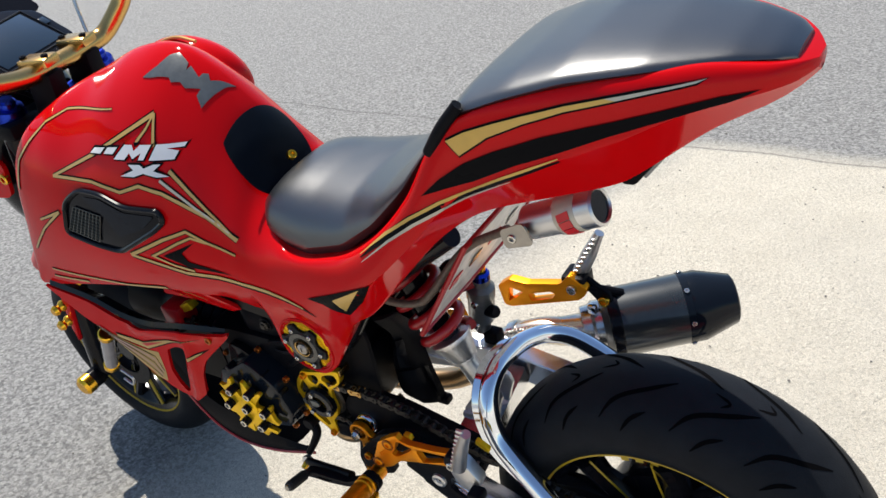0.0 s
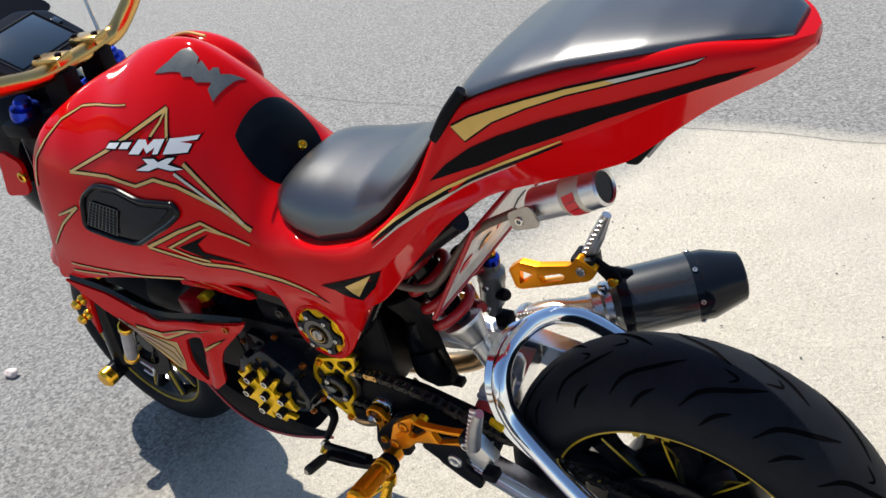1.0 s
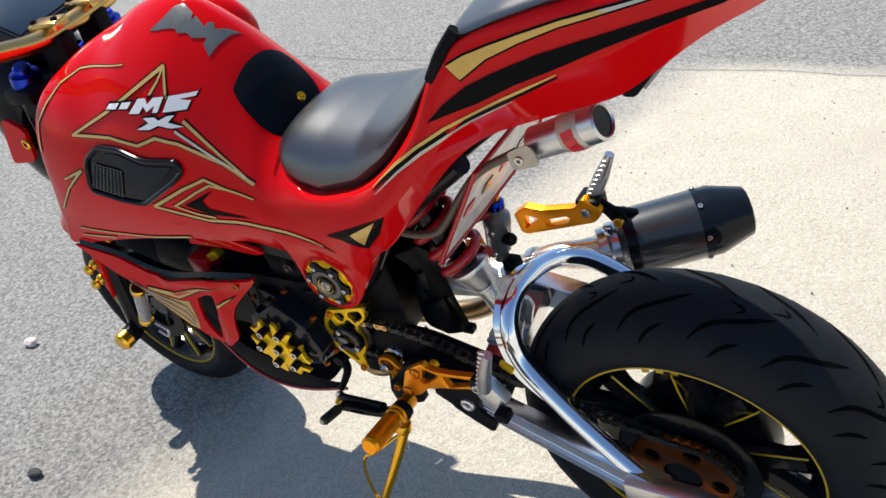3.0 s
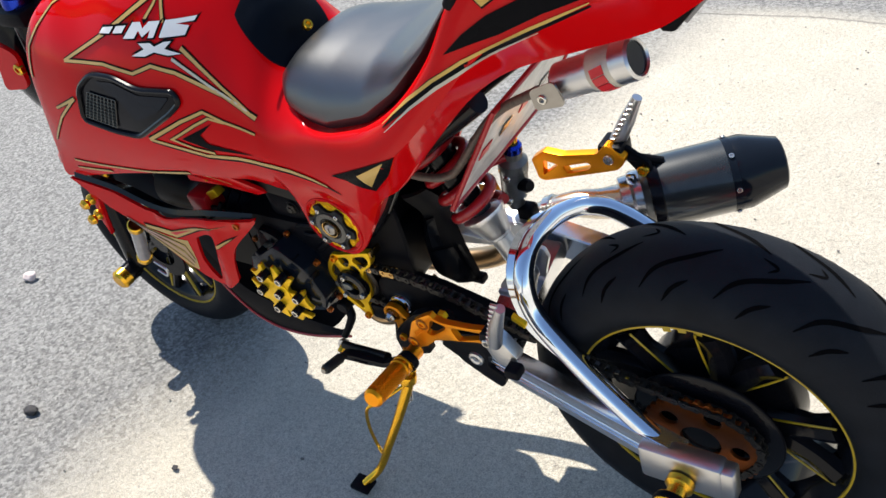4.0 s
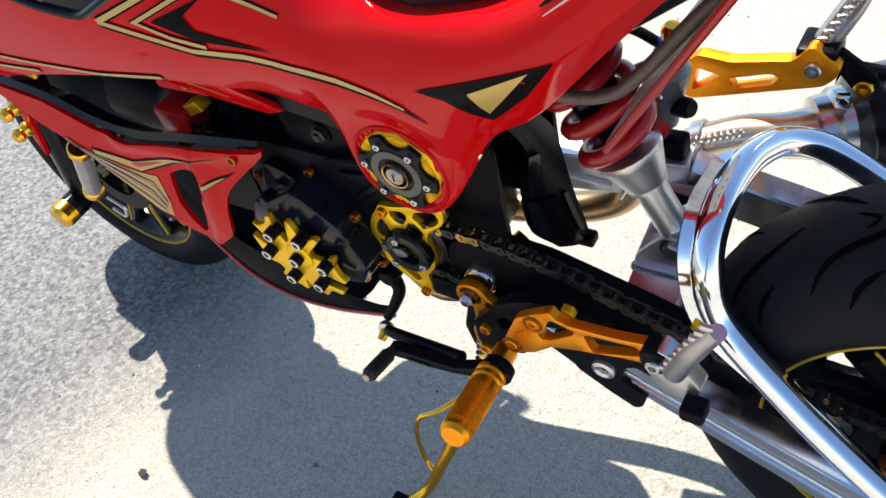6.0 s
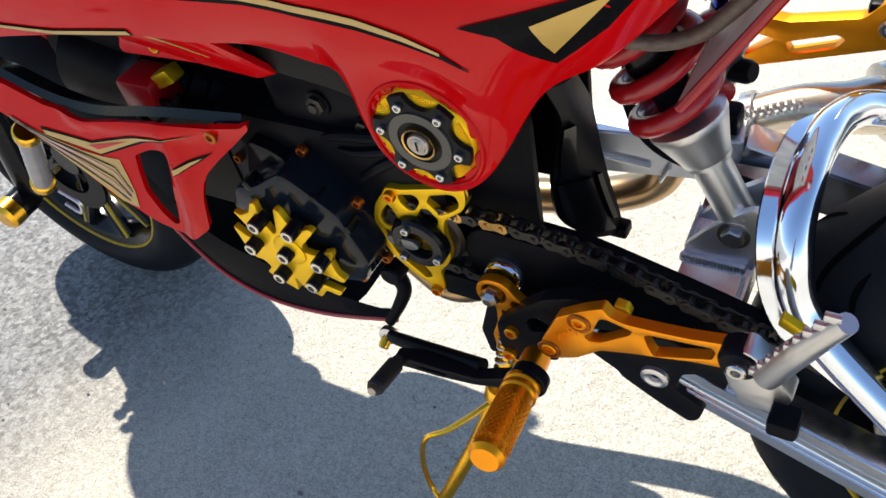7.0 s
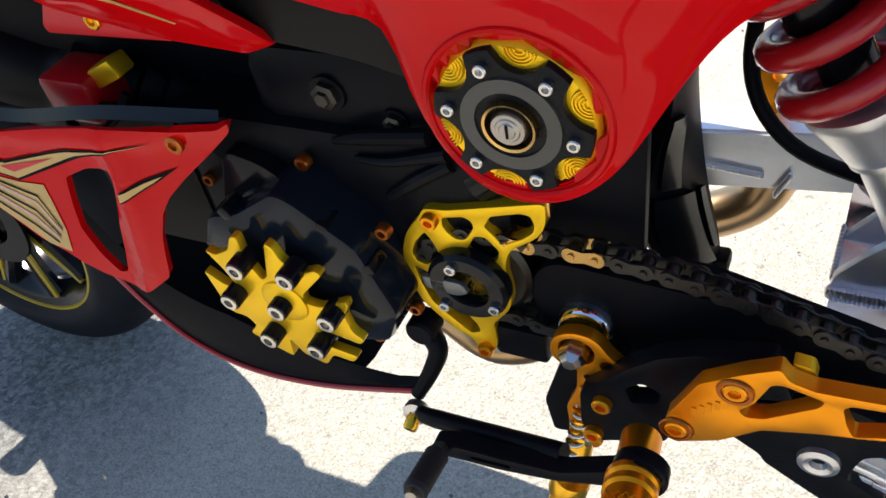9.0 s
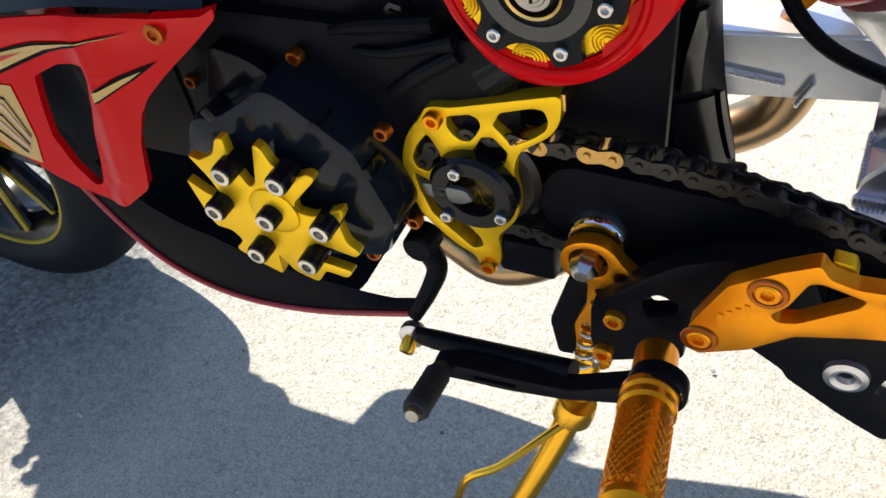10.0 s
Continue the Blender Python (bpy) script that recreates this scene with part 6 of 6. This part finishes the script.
# ---- wheels ----
def wheel(name, at, r, half, rim_r, label, grooves, hub=0.034, thick_s=0.008, line_from=0.1, line_r=0.0022):
    w = new(name)
    w.parent = bike
    w.location = at
    tagged(w, label)
    bm = bmesh.new()
    NU = 160
    # half section: crown, shoulder, bulging wall, bead
    sec = [(rim_r - 0.005 + (r - rim_r + 0.005) * max(0.0, math.cos(math.pi / 2 * k)) ** 0.62, half * math.sin(math.pi / 2 * k)) for k in np.linspace(0, 0.78, 19)]
    e0, l0 = sec[-1]
    sec += [(e0 + (rim_r - e0) * f, l0 * (1 + (-0.18 * f ** 2.2) + 0.06 * math.sin(math.pi * f))) for f in np.linspace(0.12, 1.0, 9)]
    sec = [(a, -b2) for a, b2 in reversed(sec[1:])] + sec
    rows = []
    for i in range(NU):
        th = 2 * math.pi * i / NU
        rows.append([bm.verts.new((rad * math.cos(th), lat, rad * math.sin(th))) for rad, lat in sec])
    for i in range(NU):
        a, b2 = rows[i], rows[(i + 1) % NU]
        for j in range(len(sec) - 1):
            bm.faces.new((a[j], a[j + 1], b2[j + 1], b2[j]))
    tyre = part("tyre", bm, RUBBER, w, "black road tyre with cut grooves" if grooves else "", angle=28)

    def on_tyre(th, k, up=0.0):
        a = math.pi / 2 * k
        rad = rim_r - 0.005 + (r - rim_r + 0.005) * max(0.0, math.cos(a)) ** 0.62 + up
        return Vector((rad * math.cos(th), half * math.sin(a) * (1 + up / half), rad * math.sin(th)))

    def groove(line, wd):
        """A narrow dark strip laid on the tread along (turn, breadth) points; its colour gives a groove's shade."""
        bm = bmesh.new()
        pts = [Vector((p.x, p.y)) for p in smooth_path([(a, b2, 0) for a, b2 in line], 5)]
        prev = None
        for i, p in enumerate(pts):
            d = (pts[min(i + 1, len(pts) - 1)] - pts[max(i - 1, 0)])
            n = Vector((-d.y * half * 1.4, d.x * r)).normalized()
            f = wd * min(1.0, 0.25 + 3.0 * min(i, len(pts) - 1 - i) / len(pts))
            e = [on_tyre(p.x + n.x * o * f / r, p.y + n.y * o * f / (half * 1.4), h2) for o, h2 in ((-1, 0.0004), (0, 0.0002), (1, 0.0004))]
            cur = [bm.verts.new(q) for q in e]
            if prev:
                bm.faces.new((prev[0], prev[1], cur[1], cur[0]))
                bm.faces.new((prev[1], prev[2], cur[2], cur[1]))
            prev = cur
        part("groove", bm, GROOVE_SHADE, tyre)

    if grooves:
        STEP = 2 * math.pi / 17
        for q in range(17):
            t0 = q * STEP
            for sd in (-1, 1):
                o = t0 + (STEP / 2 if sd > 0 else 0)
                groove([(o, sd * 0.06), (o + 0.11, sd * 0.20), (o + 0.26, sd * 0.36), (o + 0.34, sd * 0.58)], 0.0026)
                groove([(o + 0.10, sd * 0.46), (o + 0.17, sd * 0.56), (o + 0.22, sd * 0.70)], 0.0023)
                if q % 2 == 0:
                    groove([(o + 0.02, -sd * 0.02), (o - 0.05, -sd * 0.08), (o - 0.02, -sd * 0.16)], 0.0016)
    h = half * 0.74
    rim = part("rim", lathe([(rim_r + 0.002, h + 0.002), (rim_r - 0.003, h + 0.001), (rim_r - 0.010, h * 0.86), (rim_r - 0.024, h * 0.5), (rim_r - 0.026, -h * 0.5), (rim_r - 0.010, -h * 0.82), (rim_r + 0.002, -h)], (0, 0, 0), (0, -1, 0), 80), BLACK, w, "gloss black rim")
    part("pinstripe", lathe([(rim_r + 0.0018, h + 0.0035), (rim_r - 0.0010, h + 0.0035), (rim_r - 0.0018, h + 0.0005)], (0, 0, 0), (0, -1, 0), 80), YELLOWP, rim)
    part("wheel_hub", lathe([(0, h * 0.9), (0.022, h * 0.9), (0.030, h * 0.6), (hub, h * 0.42), (hub, -h * 0.3), (0.030, -h * 0.6), (0, -h * 0.9)], (0, 0, 0), seg=48), BLACK, w)
    for k in range(5):
        for sgn in (-1, 1):
            a0, a1 = 2 * math.pi * k / 5 + sgn * 0.10 + 0.35, 2 * math.pi * k / 5 + sgn * 0.27 + 0.35
            p0 = Vector((hub * 0.7 * math.cos(a0), -h * 0.45, hub * 0.7 * math.sin(a0)))
            p2 = Vector(((rim_r - 0.012) * math.cos(a1), -h * 0.72, (rim_r - 0.012) * math.sin(a1)))
            p1 = p0.lerp(p2, 0.6) + Vector((-math.sin(a0), 0, math.cos(a0))) * sgn * -0.004
            sp = part("spoke", tube([p0, p1, p2], [thick_s * 1.3, thick_s, thick_s * 1.2], 8, 4), BLACK, w)
            off = Vector((-math.sin(a1) * sgn * 0.8, -0.8, math.cos(a1) * sgn * 0.8)) * thick_s * 1.0
            part("spoke_line", tube([p0.lerp(p2, line_from) + off, p0.lerp(p2, 0.62) + off * 1.05, p2 + off], line_r, 6, 3), YELLOWP, sp)
    return w


rear = wheel("rear_wheel", (0, 0, 0.238), 0.238, 0.068, 0.158, "rear wheel with a wide black tyre", True, 0.094, 0.0145, 0.05, 0.0013)
rear.rotation_euler = (0, radians(20), 0)
for k in range(4):
    a = radians(104 + 7 * k)
    part("rim_mark", box((-0.0045, -0.0004, -0.0028), (0.0045, 0.0006, 0.0028), bevel=0, m=Matrix.Translation((0.146 * math.cos(a), -0.0452, 0.146 * math.sin(a))) @ Matrix.Rotation(math.pi / 2 - a, 4, "Y")), YELLOWP, rear)
teeth = []
for k in range(34 * 4):
    a = 2 * math.pi * k / (34 * 4)
    rr2 = (0.066, 0.070, 0.070, 0.066)[k % 4]
    teeth.append((rr2 * math.cos(a), rr2 * math.sin(a)))
part("rear_sprocket", flat(teeth, -0.0775, 0.005, [circle(0.045 * math.cos(a), 0.045 * math.sin(a), 0.011, 16) for a in np.linspace(0.3, 0.3 + 2 * math.pi, 6)[:-1]] + [circle(0, 0, 0.024, 24)], bevel=0.0008), SHADED_ORANGE, rear, "dull orange anodised rear sprocket")
part("sprocket_carrier", lathe([(0.0, 0.072), (0.020, 0.072), (0.026, 0.066), (0.030, 0.050), (0.0, 0.048)], (0, 0, 0)), BLACK, rear)
flange = part("drive_flange", lathe([(0.0, 0.060), (0.084, 0.060), (0.088, 0.058), (0.088, 0.054), (0.0, 0.052)], (0, 0, 0), seg=64), BLACK, rear)
part("flange_edge", lathe([(0.0875, 0.0585), (0.0890, 0.0575), (0.0890, 0.0555), (0.0875, 0.0545)], (0, 0, 0), seg=64), CAST, flange)
part("brake_disc", lathe([(0.05, 0.003), (0.085, 0.003), (0.085, -0.001), (0.05, -0.001)], (0, 0.075, 0), (0, -1, 0), 48, closed=True), STEEL, rear)
spool = part("axle_slider", lathe([(0.0, 0.040), (0.014, 0.040), (0.019, 0.036), (0.019, 0.026), (0.011, 0.022), (0.011, 0.012), (0.016, 0.008), (0.016, 0.0)], (0.0, -0.136, 0.240), seg=30), GOLD, bike, "gold rear axle slider")
part("slider_ring", lathe([(0.0195, 0.027), (0.0205, 0.029), (0.0205, 0.033), (0.0195, 0.035)], (0.0, -0.136, 0.240), seg=30), MATT, spool)
part("chain_adjuster", box((0.030, -0.132, 0.222), (0.058, -0.110, 0.272), bevel=0.004), ALLOY, bike, "alloy chain adjuster block")
cal = part("rear_caliper", box((0.055, 0.060, 0.262), (0.120, 0.100, 0.310), bevel=0.010), COIL, bike, "red rear brake caliper")
bolt((0.07, 0.060, 0.285), 0.006, cal, STEEL)
bolt((0.105, 0.060, 0.285), 0.006, cal, STEEL)

FX, FY = -1.085, 0.045
front = wheel("front_wheel", (FX, FY, 0.207), 0.207, 0.050, 0.143, "front wheel with yellow lined black rim", False, 0.040, 0.0085, 0.25, 0.0030)
part("front_disc", lathe([(0.046, 0.002), (0.072, 0.002), (0.072, -0.002), (0.046, -0.002)], (0, -0.040, 0), (0, -1, 0), 56, closed=True), CAST, front, "dark steel brake disc")
front.rotation_euler = (0, radians(-32), radians(-2))
fork = new("front_fork")
fork.parent = bike
tagged(fork, "front fork with blue caps")
for sd in (-1, 1):
    y = FY + sd * 0.085
    lo, hi = Vector((FX, y, 0.207)), Vector((-0.948, y, 0.748))
    part("lower_leg", tube([lo, lo.lerp(hi, 0.40)], 0.020, 20, 0), BLACK if sd < 0 else GREY, fork)
    part("inner_tube", tube([lo.lerp(hi, 0.36), lo.lerp(hi, 0.62)], 0.0165, 20, 0), ALLOY, fork)
    part("seal_ring", lathe([(0.018, 0), (0.0225, 0.002), (0.0225, 0.012), (0.018, 0.014)], lo.lerp(hi, 0.40), hi - lo, 24), GOLD, fork)
    part("upper_tube", tube([lo.lerp(hi, 0.60), hi], 0.0215, 20, 0), BLACK, fork)
    part("fork_cap", lathe([(0.0, 0.022), (0.010, 0.022), (0.013, 0.018), (0.013, 0.010), (0.021, 0.008), (0.023, 0.0), (0.023, -0.012)], hi, hi - lo, 28), BLUE, fork)
    part("clamp_leg", box((-0.985, y - 0.03, 0.715), (-0.915, y + 0.03, 0.74), bevel=0.008), MATT, fork)
part("triple_clamp", box((-0.975, FY - 0.09, 0.715), (-0.905, FY + 0.09, 0.738), bevel=0.008), MATT, fork)
part("stem_nut", lathe([(0.0, 0.02), (0.011, 0.02), (0.014, 0.015), (0.018, 0.0)], (-0.925, FY, 0.738), (0.25, 0, 1), 6), BLUE, fork)
part("fork_guard", flat(rounded([(-1.000, 0.520), (-0.985, 0.515), (-1.048, 0.340), (-1.062, 0.300), (-1.066, 0.330), (-1.035, 0.44)], 0.006), -0.066, 0.022, bevel=0.003), RED, fork, "red fork guard")
for x, z in ((-1.052, 0.385), (-1.060, 0.350)):
    part("guard_stud", lathe([(0.0, 0.022), (0.007, 0.022), (0.010, 0.016), (0.006, 0.010), (0.010, 0.004), (0.010, 0)], (x, -0.064, z), seg=18), GOLD, fork)
SP0, SP1 = Vector((-0.956, -0.085, 0.293)), Vector((-0.883, -0.103, 0.393))
spd = (SP1 - SP0).normalized()
spool2 = part("fork_spool", tube([SP0, SP1], 0.0110, 20, 0), LENS, bike, "smoky violet spool with gold ends beside the fork")
for q in (SP0, SP1):
    part("gold_end", lathe([(0.0, 0.007), (0.011, 0.007), (0.013, 0.005), (0.013, -0.005), (0.011, -0.007), (0.0, -0.007)], q, spd, 22), GOLD, spool2)
part("wire_clip", tube([SP0 + Vector((0.03, -0.004, 0.0)), SP0 + Vector((0.052, -0.004, -0.012)), SP0 + Vector((0.044, -0.004, -0.028)), SP0 + Vector((0.026, -0.004, -0.020))], 0.0022, 8), ALLOY, spool2)
knob = part("front_slider", lathe([(0.0, 0.050), (0.014, 0.050), (0.019, 0.045), (0.019, 0.030)], (FX, -0.045, 0.207), (0, -1, 0), 28), GOLD, bike, "gold and black front axle slider")
part("slider_sleeve", lathe([(0.010, 0.0), (0.017, 0.004), (0.0185, 0.012), (0.0185, 0.030)], (FX, -0.045, 0.207), (0, -1, 0), 28), BLACK, knob)
part("front_mudguard", tube([(FX + 0.235 * math.cos(a), FY, 0.207 + 0.235 * math.sin(a)) for a in np.linspace(0.5, 2.4, 10)], 0.030, 12, 3), RED_EDGE, bike, "red front mudguard")

# ---- cockpit ----
bar = part("handlebar", tube([(-0.820, -0.300, 0.872), (-0.850, -0.190, 0.848), (-0.872, -0.090, 0.816), (-0.884, -0.030, 0.799), (-0.898, 0.045, 0.793), (-0.914, 0.110, 0.790), (-0.912, 0.140, 0.796), (-0.895, 0.170, 0.826), (-0.880, 0.200, 0.862), (-0.850, 0.300, 0.880)], 0.0140, 20), BRASS, bike, "bronze gold tapered handlebar")
for c in ((-0.889, 0.003, 0.796), (-0.910, 0.085, 0.791)):
    cl = part("bar_clamp", box((-0.026, -0.016, 0.006), (0.026, 0.016, 0.021), bevel=0.004, m=pose(*c, 0, 0, 14)), BRASS, bar)
    part("riser", box((-0.022, -0.016, -0.07), (0.022, 0.016, 0.0), bevel=0.004, m=pose(*c, 0, 8, 14)), MATT, bar)
    for dx in (-0.019, 0.019):
        bolt(Vector(c) + Vector((dx, -0.004 + dx * 0.25, 0.0205)), 0.005, cl, MATT, (0, 0, 1), 0.004)
DM = pose(-0.985, 0.030, 0.816, 0, 32, 12)
HEX = [(-0.060, -0.050), (-0.030, -0.088), (0.045, -0.082), (0.064, -0.055), (0.064, 0.055), (0.045, 0.082), (-0.030, 0.088), (-0.060, 0.050)]
hb = flat(rounded(HEX, 0.012), 0.0, 0.028, bevel=0.004)
hb.transform(DM @ Matrix(((1, 0, 0, 0), (0, 0, 1, 0), (0, -1, 0, 0.012), (0, 0, 0, 1))))
dash = part("dash", hb, BLACK, bike, "black dash with a digital display")
part("display", box((-0.036, -0.060, 0.0115), (0.040, 0.060, 0.0135), bevel=0.001, m=DM), GLASS_D, dash)
part("bezel", tube([DM @ Vector(q) for q in ((-0.040, -0.066, 0.0125), (0.046, -0.066, 0.0125), (0.046, 0.066, 0.0125), (-0.040, 0.066, 0.0125), (-0.040, -0.066, 0.0125))], 0.0018, 8, 0), GREY, dash)
part("display_segment", box((-0.010, 0.066, 0.0135), (0.006, 0.078, 0.0145), bevel=0.001, m=DM), GLASS_D, dash)
cowl = bmesh.new()
bmesh.ops.create_uvsphere(cowl, u_segments=28, v_segments=16, radius=1.0, matrix=pose(-1.060, 0.045, 0.64, 0, -12, 0) @ Matrix.Diagonal((0.100, 0.105, 0.185, 1)))
part("headlight_cowl", cowl, BLACK, bike, "black headlight cowl")
part("cowl_side", slab(rounded([(-0.05, -0.05), (0.020, -0.04), (0.030, 0.02), (-0.02, 0.04)], 0.015), 0.008, (-1.000, -0.072, 0.66), (1, 0, 0), (0.2, 0, 1)), RED, bike, "red headlight side panel")
bolt((-0.98, -0.076, 0.655), 0.009, bike, GOLD, h=0.008)
part("fly_screen", slab(rounded([(-0.09, -0.05), (0.09, -0.05), (0.06, 0.07), (-0.06, 0.07)], 0.02), 0.004, (-1.075, 0.045, 0.865), (0, 1, 0), (-0.75, 0, 0.6)), BLACK, bike, "dark fly screen")
part("brake_line", tube([(-0.93, 0.12, 0.80), (-0.945, 0.135, 0.86), (-0.925, 0.15, 0.90), (-0.89, 0.18, 0.90)], 0.003), STEEL, bike)
part("clutch_cable", tube([(-0.86, -0.16, 0.83), (-0.95, -0.10, 0.80), (-0.97, 0.0, 0.76), (-0.90, 0.02, 0.70)], 0.0035), MATT, bike)
part("throttle_cable", tube([(-0.87, 0.22, 0.87), (-0.95, 0.17, 0.80), (-0.93, 0.08, 0.73), (-0.86, 0.05, 0.70)], 0.0045), MATT, bike)
part("steering_stem", tube([(-0.925, FY, 0.74), (-0.955, FY, 0.60)], 0.03, 16, 0), MATT, bike)
part("wiring_block", box((-0.90, -0.03, 0.60), (-0.80, 0.10, 0.745), bevel=0.015), MATT, bike)


# ---- loose things on the ground ----
def stone(at, size, mat, seed, name="pebble", label=""):
    bm = bmesh.new()
    bmesh.ops.create_icosphere(bm, subdivisions=3, radius=1)
    for v in bm.verts:
        k = 1 + 0.5 * noise.noise(v.co * 1.1 + Vector((seed, 0, 0))) + 0.15 * noise.noise(v.co * 3.5 + Vector((0, seed, 0)))
        v.co = Vector((v.co.x * k * size[0], v.co.y * k * size[1], v.co.z * k * size[2]))
    ob = part(name, bm, mat)
    ob.location = at
    return tagged(ob, label, "stone", "stones on the ground")


PALE = shader("pale_pebble", (0.62, 0.52, 0.50), 0.7, vary=0.15, scale=60, bump=0.3)
DARKS = shader("dark_stone", (0.035, 0.033, 0.035), 0.8, vary=0.2, scale=60, bump=0.4)
stone((-1.658, -0.036, 0.008), (0.019, 0.013, 0.010), PALE, 1.3, label="pale pinkish pebble lying on grey asphalt")
stone((-1.224, -0.322, 0.007), (0.014, 0.011, 0.008), DARKS, 4.1, label="dark lump of tar on the ground")
stone((-0.834, -0.298, 0.003), (0.006, 0.005, 0.003), DARKS, 7.7, label="small dark stone on pale cement")
stone((-1.30, 0.62, 0.003), (0.005, 0.004, 0.003), PALE, 2.2, label="small pale stone on grey asphalt")
rng = random.Random(5)
bm = bmesh.new()
for k in range(900):
    x, y = rng.uniform(-2.6, 1.6), rng.uniform(-0.6, 3.2)
    s = rng.uniform(0.0012, 0.0032) * (1.5 if rng.random() < 0.08 else 1)
    bmesh.ops.create_icosphere(bm, subdivisions=1, radius=s, matrix=Matrix.Translation((x, y, s * 0.2)) @ Matrix.Diagonal((1, rng.uniform(0.6, 1), 0.6, 1)))
grit = part("grit", bm, shader("grit", (0.20, 0.185, 0.17), 0.9, vary=0.4, scale=9))
tagged(grit, "loose grit scattered over the ground", "grit", kind="stuff")


# keep the tree to thing, part and sub-part
def chain_up(ob):
    up = []
    while ob.parent:
        ob = ob.parent
        up.append(ob)
    return up


for ob in list(bpy.data.objects):
    up = chain_up(ob)
    if len(up) > 2 and up[-1] == bike:
        m = ob.matrix_basis.copy()
        for p in up[:-2]:
            m = p.matrix_basis @ m
        ob["keep"] = [v for row in m for v in row]
for ob in list(bpy.data.objects):
    if "keep" in ob.keys():
        up = chain_up(ob)
        v = list(ob["keep"])
        ob.parent = up[-2]
        ob.matrix_basis = Matrix([v[i * 4:i * 4 + 4] for i in range(4)])
        del ob["keep"]
